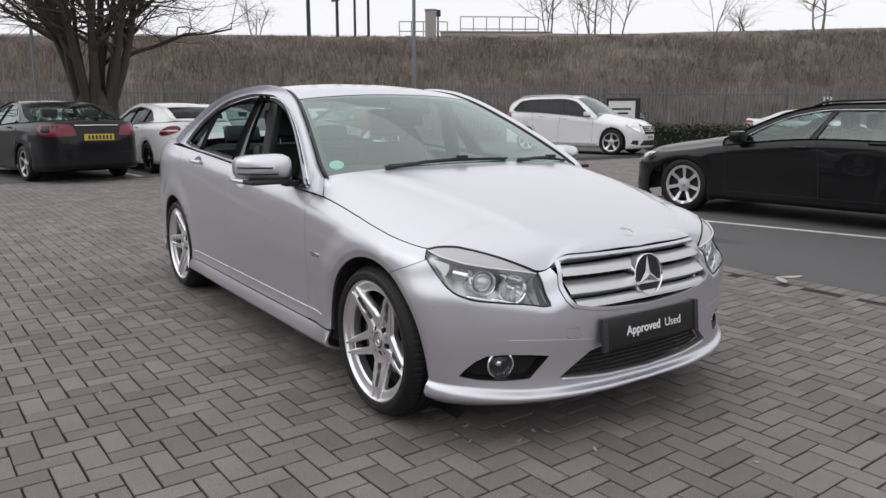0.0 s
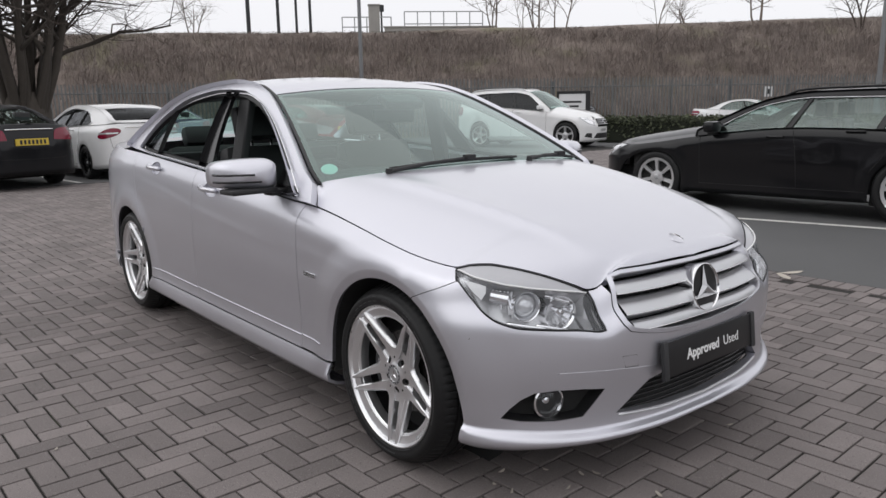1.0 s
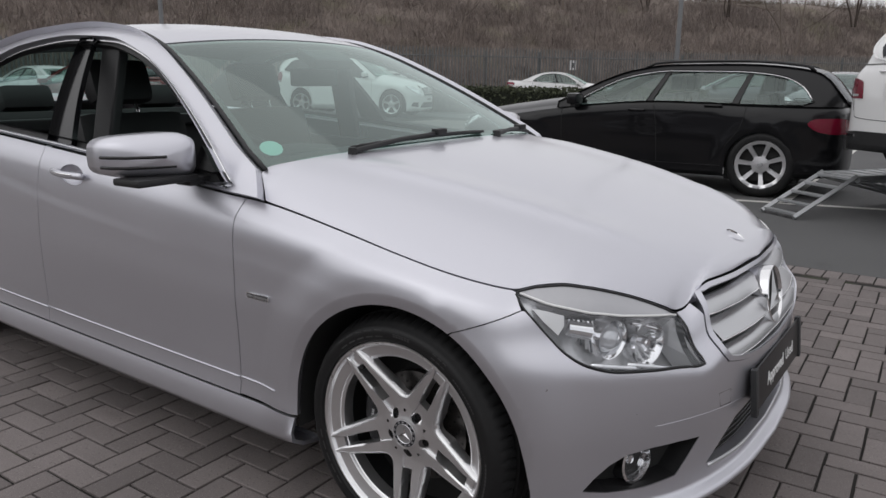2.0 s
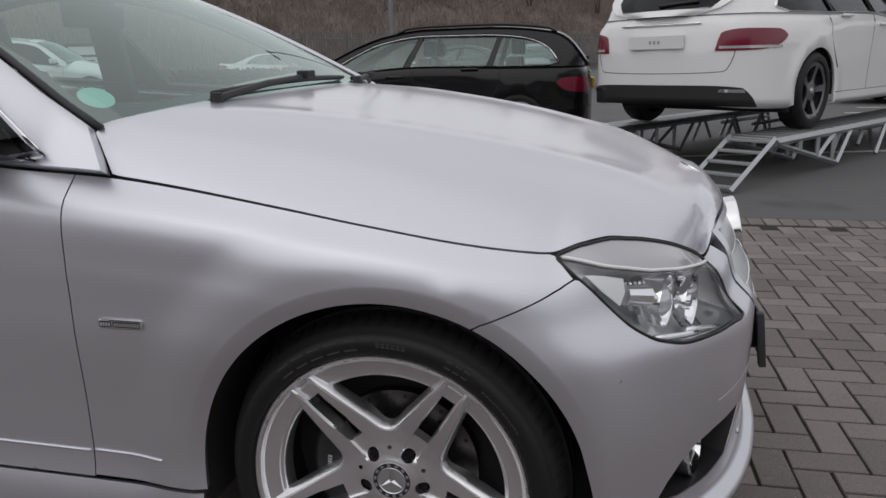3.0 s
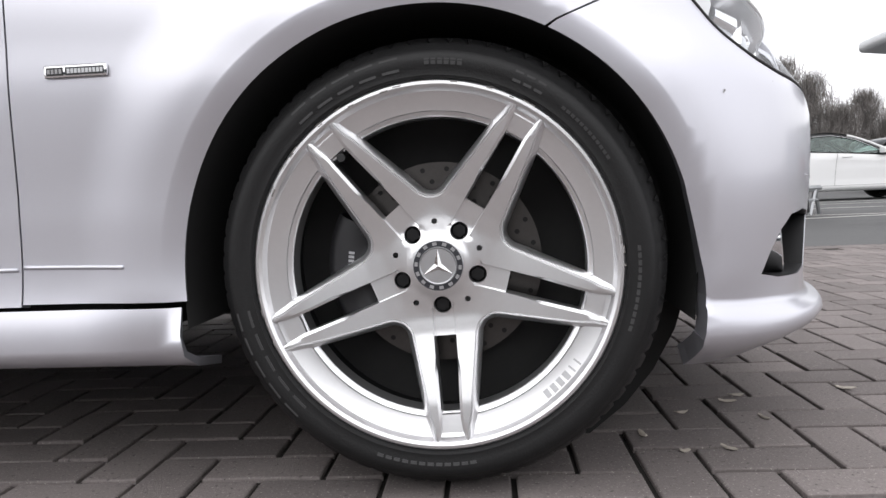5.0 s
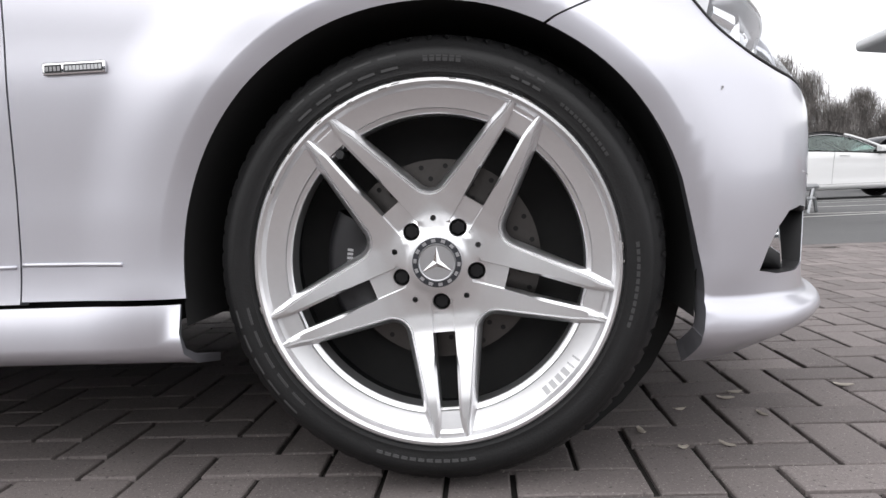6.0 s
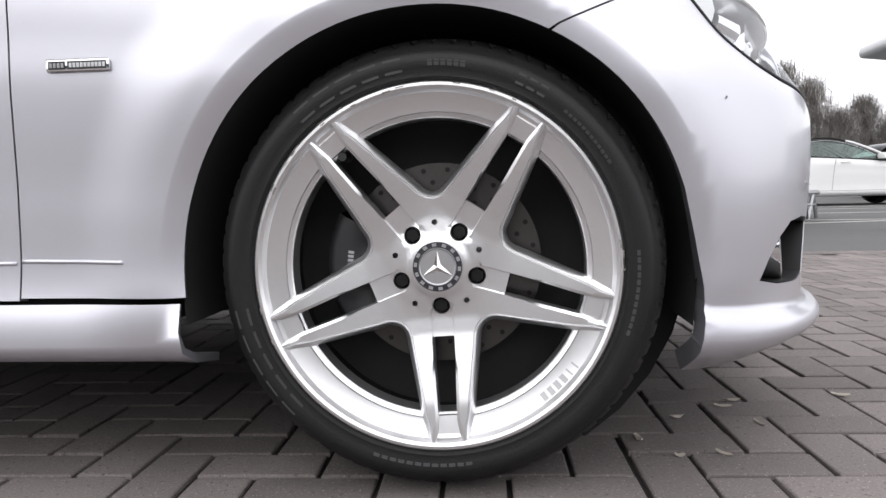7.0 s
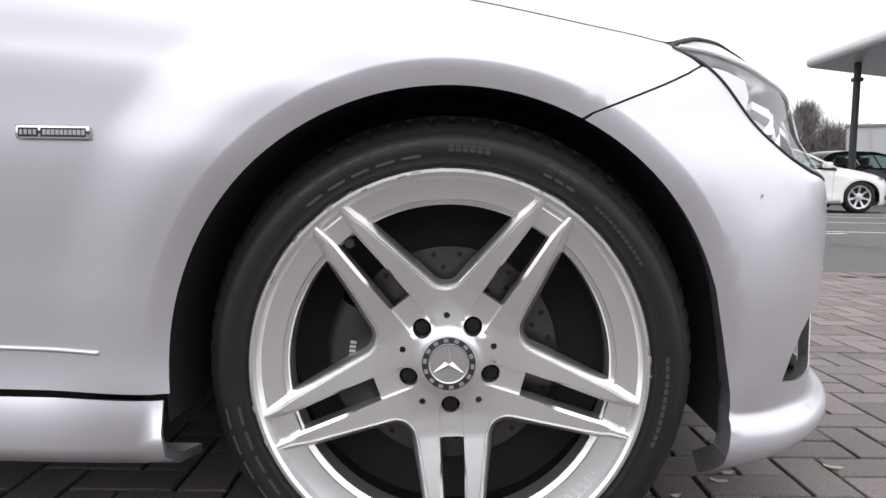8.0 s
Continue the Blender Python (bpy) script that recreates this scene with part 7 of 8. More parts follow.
    for k in range(3 if tail_dark else 7):
        y0, hh = (-0.05 + 0.04 * k, 0.014) if tail_dark else (-0.215 + 0.063 * k, 0.035)
        part("plate_bar", boxed(px[0] - 0.015, px[0] - 0.011, y0, y0 + (0.022 if tail_dark else 0.035), px[2] - hh, px[2] + hh), LETTER_GREY if tail_dark else LETTER_DARK, rp)
    swept("tail_strip", sk(-0.008)(np.stack([np.linspace(cu - 0.37, cu + 0.37, 16), np.full(16, 0.752)], 1)), 0.010, CHROME, body, 6)
    dq = np.stack([np.r_[np.linspace(cu - 0.72, cu + 0.72, 24), np.linspace(cu + 0.86, cu - 0.86, 24)], np.r_[0.395 - 0.03 * np.abs(np.linspace(-1, 1, 24)) ** 6, np.full(24, 0.20)]], 1)
    if detail:
        for q in ([(cu - 0.66, 0.64), (cu - 0.64, 0.56), (cu - 0.58, 0.485), (cu, 0.475), (cu + 0.58, 0.485), (cu + 0.64, 0.56), (cu + 0.66, 0.64)],):
            swept("tailgate_gap", sk(0.0012)(curve(q, 40)), 0.0036, LINER, body, 4)
    if tail_dark:
        sheet("diffuser", sk(-0.006), dq, PLASTIC, body, 0.09, 0.004, flip=True)
        for sg in (-1, 1):
            sheet("exhaust_tip", sk(-0.012), np.array([(cu + sg * 0.64 - 0.10, 0.30), (cu + sg * 0.64 + 0.10, 0.30), (cu + sg * 0.64 + 0.08, 0.345), (cu + sg * 0.64 - 0.09, 0.345)]), CHROME, body, 0.06, 0.01, flip=True)
    if dark_sill:
        for sg in (0, 1):
            sq = np.array([(1.65, 0.18), (3.85, 0.18), (3.85, 0.285), (1.65, 0.285)])
            if sg:
                sq = np.stack([L2 - sq[:, 0], sq[:, 1]], 1)[::-1]
            sheet("running_board", sk(-0.015), sq, PLASTIC if mat is not WHITE_PAINT else SATIN, body, 0.12, 0.02, flip=True)
    # door gaps, handles, mirrors, flap
    for mir in (False, True):
        ymul = np.array([1, -1 if mir else 1, 1])
        for keys in ([(-0.588, 0.29), (-0.575, 0.65), (-0.567, 0.868)], [(-1.70, 0.29), (-1.665, 0.72), (-1.625, 0.957)], [(-2.40, 0.50), (-2.545, 0.74), (-2.585, 1.0)]):
            swept("door_gap", sk(0.0015)(s.xz(curve(keys, 12))) * ymul, 0.0035, LINER, body, 4)
        swept("sill_gap", sk(0.0015)(s.xz(line((-0.588, 0.29), (-2.38, 0.29), 12))) * ymul, 0.0035, LINER, body, 4)
        for hx, hz in ((-1.45, 0.865), (-2.25, 0.925)):
            c = sk(-0.018)(s.xz([(hx - 0.09, hz), (hx, hz), (hx + 0.09, hz)])) * ymul
            swept("door_handle", c, 0.014, mat if mat is not BLACK_PAINT else GLOSS_BLACK, body, 6)
        c = (warp(np.array([[-0.74, -0.93, 0.975]])) * ymul)[0]
        b = boxed(-0.07, 0.06, -0.11, 0.11, -0.06, 0.065, 0.035, m=Matrix.Translation(c))
        part("door_mirror", b, GLOSS_BLACK if tail_dark else mat, body, smooth=True)
        b = boxed(-0.04, 0.03, -0.10, 0.10, -0.09, -0.05, 0.012, m=Matrix.Translation(c + np.array([0, -0.05 * (c[1] / abs(c[1])), 0])))
        part("mirror_foot", b, PLASTIC, body)
    # wheels and dark wells
    kit = wheel_kit(rim)
    for cx in (0.0, -wb):
        for sg in (-1, 1):
            mm = Matrix.Translation((cx, sg * (width / 2 - 0.03), rim[2])) @ Matrix.Rotation(radians(0 if sg < 0 else 180), 4, "Z") @ Matrix.Rotation(radians((cx * 37) % 40), 4, "Y")
            made = {}
            for o in (kit, *kit.children_recursive):
                made[o] = o.copy()
                scene.collection.objects.link(made[o])
                made[o].parent = made.get(o.parent, ob)
            made[kit].matrix_basis = mm
        part("wheel_well", boxed(cx - 0.36, cx + 0.36, -width / 2 + 0.10, width / 2 - 0.10, 0.16, 0.70 * kz, 0.02), LINER, body)
    return ob


def heading(x, y, a, z=0.0, tilt=0.0):
    return Matrix.Translation((x, y, z)) @ Matrix.Rotation(radians(a), 4, "Z") @ Matrix.Rotation(radians(tilt), 4, "Y")


parked("black estate car with chrome window trim and roof rails", heading(-3.54, 6.50, 185), "estate", BLACK_PAINT, fo=1.00, wb=2.76, ro=0.80, height=1.38, rim=(7, "silver", 0.338), rails=True, step=0.06)
parked("white estate car with tinted glass standing on a raised steel ramp", heading(2.89, 8.05, 55, 0.36, 0.0), "estate", WHITE_PAINT, fo=0.82, wb=2.874, ro=1.10, width=1.854, height=1.46, rim=(5, "machined", 0.33), rails=True, step=0.06, glass=DARK_GLASS, rear_plate=PLATE_WHITE, tail_dark=True)
parked("large white off-road car with silver wheels and running boards, parked", heading(-13.3, 15.6, 19), "suv", WHITE_PAINT, fo=0.86, wb=2.915, ro=1.03, width=1.93, height=1.78, rim=(5, "silver", 0.385), rails=True, dark_sill=True, glass=DARK_GLASS, step=0.08)
parked("anthracite saloon car parked nose-in beside a white hatchback", heading(-15.80, -0.617, 193), "saloon", DARK_PAINT, fo=0.84, wb=2.874, ro=1.15, width=1.854, height=1.47, rim=(5, "silver", 0.325), step=0.07)
parked("white hatchback with dark rear glass beside a dark saloon", heading(-16.3, 2.0, 187), "hatch", WHITE_PAINT, fo=0.83, wb=2.70, ro=0.80, width=1.78, height=1.43, rim=(5, "dark", 0.32), glass=DARK_GLASS, step=0.07)
parked("white cabriolet with its black fabric roof raised", heading(8.2, 14.5, 2), "saloon", WHITE_PAINT, fo=0.83, wb=2.76, ro=1.1, width=1.79, height=1.40, rim=(7, "grey", 0.33), roof_mat=LEATHER, step=0.08)
ROW = "cars in the far rows"
for (x, y, a, st, mt, lb) in (
    (-22.5, -4.6, 5, "saloon", GREY_PAINT, "silver-grey saloon car in the far parking row"),
    (-21.8, 1.6, 8, "saloon", DARK_PAINT, "dark saloon car facing the lane in the far row"),
    (-23.0, 5.3, 187, "saloon", BLUE_PAINT, "dark blue saloon car in the far row"),
    (-22.0, -1.6, 6, "hatch", WHITE_PAINT, "white hatchback in the far row, half hidden"),
    (-20.0, 8.6, 187, "hatch", RED_PAINT, "dark red hatchback in the far row"),
    (-24.5, 9.5, 187, "saloon", WHITE_PAINT, "white saloon car parked in front of the fence"),
    (-20.5, 20.0, 187, "hatch", DARK_PAINT, "small dark hatchback near the fence"),
    (-11.8, 26.5, 20, "saloon", WHITE_PAINT, "white coupe parked beside the hedge by the fence"),
    (-6.5, 21.8, 190, "saloon", GREY_PAINT, "dark grey saloon car parked by the fence"),
    (-2.6, 20.5, 260, "saloon", GREY_PAINT, "grey saloon car at the far end of the lane"),
    (0.6, 22.5, 262, "suv", GREY_PAINT, "pale grey van-like car far down the lane"),
    (14.5, 23.0, 15, "suv", BLACK_PAINT, "black car with folded hood behind the white convertible"),
    (17.2, 20.5, 200, "hatch", RED_PAINT, "dark red car at the far edge of the forecourt")):
    parked(lb, heading(x, y, a), st, mt, step=0.14, detail=False, group=ROW, rim=(7, "silver", 0.318) if st != "suv" else (5, "silver", 0.37), height=1.43 if st != "suv" else 1.65, width=1.77)

# ---- street furniture, ramp, plants ----
def az_place(az, d, eye=(2.5, -2.27)):
    a = radians(az)
    return np.array([eye[0] - d * math.sin(a), eye[1] + d * math.cos(a)])


def lamp_post(x, y, h, label, r=0.07, mat=POST_GREY, head=True, z=0.0):
    t = thing("lamp_post", label, "lamp post", Matrix.Translation((x, y, z)))
    bm = bmesh.new()
    tube(bm, (0, 0, 0), (0, 0, 1.1), r * 1.5, r * 1.45, 12)
    part("base", bm, mat, t)
    bm = bmesh.new()
    tube(bm, (0, 0, 1.1), (0, 0, h), r, r * 0.7, 12)
    part("shaft", bm, mat, t)
    if head:
        part("lantern", boxed(-0.12, 0.55, -0.13, 0.13, h - 0.04, h + 0.10, 0.04), mat, t)
    return t


p = az_place(57.3, 31.5)
lamp_post(p[0], p[1], 9.5, "tall grey steel lamp post in front of the fence", 0.085)
lamp_post(-7.0, 21.6, 9.5, "tall grey steel lamp post at the fence line", 0.075)
p = az_place(83.5, 27)
lamp_post(p[0], p[1], 6.5, "slim pale lamp post behind the parked cars", 0.06)
# masts and signal gear on the crest
for az, h, r, lb in ((65.1, 6.5, 0.14, "dark wooden mast"), (63.0, 6.0, 0.11, "signal mast with cross arm"), (61.7, 5.5, 0.09, "slim dark steel mast"), (60.7, 6.5, 0.10, "dark steel mast"), (55.5, 2.1, 0.07, "short dark post with a lamp"), (20.0, 5.5, 0.12, "dark line-side mast")):
    p = az_place(az, 52 if az > 30 else 62)
    t = thing("line_mast", lb + " on the crest of the bank", "mast", Matrix.Translation((p[0], p[1], 5.9)))
    bm = bmesh.new()
    tube(bm, (0, 0, -0.3), (0, 0, h), r, r * 0.85, 10)
    part("shaft", bm, POST_DARK, t)
    if az in (63.0,):
        part("cross_arm", boxed(-0.7, 0.7, -0.06, 0.06, 2.75, 2.9), POST_DARK, t)
        part("head", boxed(-0.25, 0.25, -0.2, 0.2, 3.0, 3.4, 0.05), POST_DARK, t)
    if az == 55.5:
        part("head", boxed(-0.14, 0.14, -0.14, 0.14, h - 0.3, h + 0.15, 0.05), POST_DARK, t)
    if az == 20.0:
        part("bracket", boxed(-0.1, 1.6, -0.05, 0.05, 3.8, 3.92), POST_DARK, t)
# railings, cabinet and concrete parapet on the crest
fa = math.atan2(FT[1], FT[0])


def crest(az, z=6.0, d=51.0):
    p = az_place(az, d)
    return Matrix.Translation((p[0], p[1], z)) @ Matrix.Rotation(fa, 4, "Z")


def railing(az, length, n, h=1.3):
    t = thing("crest_railing", "thin grey steel railing along the crest of the bank", "railing", crest(az))
    for k in range(n + 1):
        bm = bmesh.new()
        tube(bm, (-length / 2 + length * k / n, 0, -0.2), (-length / 2 + length * k / n, 0, h), 0.04, seg=6)
        part("post", bm, GALV, t)
    for z in (h * 0.5, h):
        bm = bmesh.new()
        tube(bm, (-length / 2, 0, z), (length / 2, 0, z), 0.035, seg=6)
        part("rail", bm, GALV, t)


railing(50.9, 5.2, 6, 1.55)
railing(56.6, 3.2, 4, 1.25)
t = thing("relay_cabinet", "weathered concrete-grey relay cabinet on the crest", "cabinet", crest(56.05, 5.9, 50.6))
part("body", boxed(-0.36, 0.36, -0.3, 0.3, 0, 2.0, 0.04), CONCRETE, t)
part("lid", boxed(-0.40, 0.40, -0.34, 0.34, 2.0, 2.08, 0.02), CONCRETE, t)
t = thing("parapet", "low weathered concrete parapet wall on the crest", "wall", crest(51.2, 5.7, 50.2))
part("wall", boxed(-3.6, 3.6, -0.15, 0.15, 0, 0.75, 0.02), CONCRETE, t)
part("coping", boxed(-3.65, 3.65, -0.2, 0.2, 0.75, 0.84, 0.02), CONCRETE, t)

# board by the hedge, notice on the fence
p = az_place(41.6, 28.5)
t = thing("notice_board", "white notice board in a black frame on posts", "sign", Matrix.Translation((p[0], p[1], -0.35)) @ Matrix.Rotation(radians(38), 4, "Z"))
part("panel", boxed(-0.52, 0.45, -0.03, 0.03, 1.05, 2.05, 0.01), PLATE_WHITE, t)
part("frame_side", boxed(0.45, 0.62, -0.05, 0.05, 0.0, 2.15, 0.01), PLASTIC, t, "black frame")
part("frame_top", boxed(-0.56, 0.45, -0.05, 0.05, 2.05, 2.15, 0.01), PLASTIC, t)
part("frame_side", boxed(-0.60, -0.52, -0.05, 0.05, 0.0, 2.15, 0.01), PLASTIC, t)
for k in range(3):
    part("text_bar", boxed(-0.40, 0.3 - 0.1 * k, -0.036, -0.03, 1.72 - 0.16 * k, 1.79 - 0.16 * k), LETTER_DARK, t)
sfn = (33 * 1.0) * math.tan(radians(57 - 25.7))
c = az_place(25.7, 33 / math.cos(radians(57 - 25.9)) - 0.4, (0.68, -2.07))
t = thing("fence_notice", "small white notice with a dark pictogram on the fence", "sign", Matrix.Translation((c[0], c[1], 0)) @ Matrix.Rotation(fa, 4, "Z"))
part("panel", boxed(-0.2, 0.2, -0.012, 0.0, 1.55, 2.02, 0.004), PLATE_WHITE, t)
part("pictogram", boxed(-0.07, 0.07, -0.018, -0.012, 1.67, 1.90, 0.004), LETTER_DARK, t)


def leaves(name, n, place, size, mat, label, category, seed=2):
    """A dense mass of single small leaves."""
    r = np.random.default_rng(seed)
    verts, faces = [], []
    for _ in range(n):
        c = place(r)
        a, b = r.normal(size=3), r.normal(size=3)
        a /= np.linalg.norm(a)
        b -= a * (a @ b)
        b /= np.linalg.norm(b)
        s = size * r.uniform(0.6, 1.4)
        k = len(verts)
        verts += [c - a * s, c + b * s * 0.5, c + a * s, c - b * s * 0.5]
        faces.append((k, k + 1, k + 2, k + 3))
    return tagged(link_mesh(name, verts, faces, mat, smooth=False), label, category, kind="stuff")


hm = np.array([-8.9, 19.6])
hv = np.array([0.80, -0.2])
hd = np.array([math.cos(radians(10)), math.sin(radians(10))])
leaves("low_hedge", 12000, lambda r: np.array([*(hm + hd * r.uniform(-6.0, 3.4) + np.array([-hd[1], hd[0]]) * r.uniform(-0.5, 0.5)), abs(1 - abs(r.normal(0, 0.35))) * 0.84 + r.normal(0, 0.04)]), 0.06, HEDGE, "clipped low dark green hedge by the parking bays", "hedge")
# plain box inside the leaves; its dark green stands for the shade there
core = part("hedge_core", boxed(-5.9, 3.4, -0.42, 0.42, 0, 0.74, 0.1, m=Matrix.Translation((hm[0], hm[1], 0)) @ Matrix.Rotation(radians(10), 4, "Z")), material("hedge_inner", (0.012, 0.015, 0.008), 0.95, var=0.3))
tagged(core, "plain dark core of the low hedge, its inner shade put into the colour", "hedge", kind="stuff")


# bare trees
def bare_tree(name, label, x, y, z, stems, height, spread, r0, mat, twig_mat, levels=4, kids=(4, 4, 3, 3), seed=1, droop=0.0, category="tree", first=0.45, foot=1.8):
    """A leafless tree: tapered limbs that fork into ever thinner twigs."""
    r = np.random.default_rng(seed)
    t = thing(name, label, category, Matrix.Translation((x, y, z)))
    limbs, twigs = ([], []), ([], [])

    def limb(a, d, length, rad, lev):
        store = limbs if lev < 2 else twigs
        n = 5 if lev < 2 else 3
        pts = [a]
        dd_ = d.copy()
        for _ in range(n):
            dd_ = dd_ + r.normal(0, 0.10 + 0.03 * lev, 3) + np.array([0, 0, 0.05 - droop * lev])
            dd_ /= np.linalg.norm(dd_)
            pts.append(pts[-1] + dd_ * length / n)
        k = 6 if lev == 0 else (5 if lev < 2 else 3)
        base = len(store[0])
        for i, p in enumerate(pts):
            q = rad * (1 - 0.62 * i / n)
            e1 = np.cross(dd_, [0.3, 0.5, 0.8])
            e1 /= np.linalg.norm(e1)
            e2 = np.cross(dd_, e1)
            for s in range(k):
                b = 2 * np.pi * s / k
                store[0].append(p + q * (math.cos(b) * e1 + math.sin(b) * e2))
        for i in range(n):
            for s in range(k):
                w = (s + 1) % k
                store[1].append((base + i * k + s, base + i * k + w, base + (i + 1) * k + w, base + (i + 1) * k + s))
        if lev + 1 < levels:
            for c in range(kids[lev]):
                f = first + (1 - first) * (c + r.random()) / kids[lev] if lev == 0 else 0.25 + 0.75 * (c + r.random()) / kids[lev]
                i = min(n - 1, int(f * n))
                p = pts[i] + (pts[i + 1] - pts[i]) * (f * n - i)
                nd = dd_ + r.normal(0, 0.62, 3) * np.array([1, 1, 0.75])
                nd[2] = nd[2] * 0.7 + 0.12
                nd /= np.linalg.norm(nd)
                limb(p, nd, length * r.uniform(0.42, 0.68), rad * (1 - 0.62 * f) * 0.62, lev + 1)

    for s in range(stems):
        a = 2 * np.pi * (s + r.uniform(0, 0.5)) / stems
        out = spread * (0.25 + 0.75 * ((s * 0.618) % 1)) if stems > 1 else 0.0
        d = np.array([math.cos(a) * out, math.sin(a) * out, 1.0])
        d /= np.linalg.norm(d)
        limb(np.array([math.cos(a) * r0 * foot * (stems > 1), math.sin(a) * r0 * foot * (stems > 1), -0.15]), d, height * r.uniform(0.8, 1.1), r0 * r.uniform(0.7, 1.15), 0)
    link_mesh("trunk", limbs[0], limbs[1], mat, t)
    link_mesh("twig_crown", twigs[0], twigs[1], twig_mat, t)
    return t


p = az_place(80.0, 21.5)
big = bare_tree("big_tree", "large multi-stemmed bare tree with dark bark", p[0], p[1], 1.45, 16, 5.2, 0.50, 0.12, BARK, TWIG, 5, (6, 6, 4, 3), seed=11, droop=0.012, first=0.22, foot=3.0)
# the stool from which its stems rise
aa, zz = np.linspace(0, 2 * np.pi, 25), np.linspace(-1.45, 0.35, 9)
rad = lambda a, z: 0.50 + 0.05 * np.sin(5 * a + z) + 0.03 * np.sin(9 * a - 2 * z) + 0.16 * smooth(0.6, 1.45, -z) - 0.16 * smooth(0.0, 0.4, z)
grid_mesh("stool", np.array([[(rad(a, z) * math.cos(a), rad(a, z) * math.sin(a), z) for a in aa] for z in zz]), BARK, big, flip=True)
bare_tree("small_tree", "slim bare tree behind the dark saloon", *az_place(90, 25), 0.0, 3, 5.0, 0.45, 0.10, BARK, TWIG, 4, (5, 5, 4), seed=21)
for az, d, z, h, sd, st, lb in ((47.0, 50, 5.2, 4.2, 3, 3, "pale bare birch at the crest of the bank"), (44.0, 51, 5.2, 4.4, 4, 3, "pale bare birch on the crest"), (42.2, 49, 5.0, 3.4, 5, 2, "thin bare sapling near the crest"),
                                (36.2, 42, 1.8, 6.2, 6, 1, "slim pale birch on the bank"), (28.8, 44, 5.0, 3.0, 7, 2, "thin bare bush on the crest"), (45.5, 43, 2.4, 4.6, 12, 1, "slim bare birch on the slope"),
                                (17.0, 56, 5.4, 3.4, 8, 3, "bare tree on the crest of the bank"), (13.0, 50, 0.4, 9.0, 9, 2, "tall bare tree behind the fence"), (9.0, 62, 5.0, 5.0, 10, 3, "bare tree on the crest"),
                                (4.0, 68, 4.6, 6.0, 13, 4, "bushy bare tree at the end of the bank"), (0.5, 75, 2.0, 8.0, 14, 4, "bushy bare tree beyond the fence"), (22.5, 54, 5.4, 2.6, 15, 3, "thin bare bush on the crest"),
                                (69.0, 52, 5.6, 2.6, 16, 3, "thin bare bush on the crest"), (33.5, 52, 5.6, 2.2, 17, 2, "low bare bush on the crest")):
    p = az_place(az, d)
    bare_tree("bare_tree", lb, p[0], p[1], z, st, h, 0.32, 0.075 if st > 1 else 0.06, BIRCH if d < 53 else TWIG, BIRCH if d < 53 else TWIG, 4, (6, 5, 4), seed=sd)
# far line of trees to the east
crowns = []
r_ = np.random.default_rng(77)
for az, d, h, sd in ((-17.5, 75, 9.5, 31), (-19.5, 70, 12.0, 32), (-21.3, 72, 10.5, 33), (-23.0, 70, 7.0, 34), (-24.5, 74, 8.5, 35), (-26.2, 72, 6.0, 36), (-15.0, 80, 9.0, 37), (-12.0, 80, 9.0, 38), (-9.0, 82, 9.0, 39), (-5.5, 80, 8.0, 40), (-28.0, 75, 6.0, 41)):
    p = az_place(az, d, (0.1, -1.8))
    bare_tree("far_tree", "dense leafless tree beyond the car park", p[0], p[1], 0.0, 6, h * 0.62, 0.45, 0.10, HAZED_TWIG, HAZED_TWIG, 4, (6, 6, 5), seed=sd, first=0.15)
    for _ in range(260):
        f = r_.uniform(0.12, 1.0)
        a, q = r_.uniform(0, 2 * np.pi), abs(r_.normal(0, 0.5)) * (0.15 + 0.85 * math.sin(math.pi * f ** 0.8)) * h * 0.30
        crowns.append((p[0] + q * math.cos(a), p[1] + q * math.sin(a), f * h * 0.85, 1.0))
for _ in range(900):
    p = az_place(r_.uniform(-34, 2), r_.uniform(74, 92), (0.1, -1.8))
    crowns.append((p[0], p[1], 0.0, 2.6))
stems("far_thicket", crowns, HAZED_TWIG, "grey-brown leafless thicket and crowns beyond the car park", "thicket", h=(0.5, 1.7), n=12, spread=0.75, thin=0.022, seed=6)

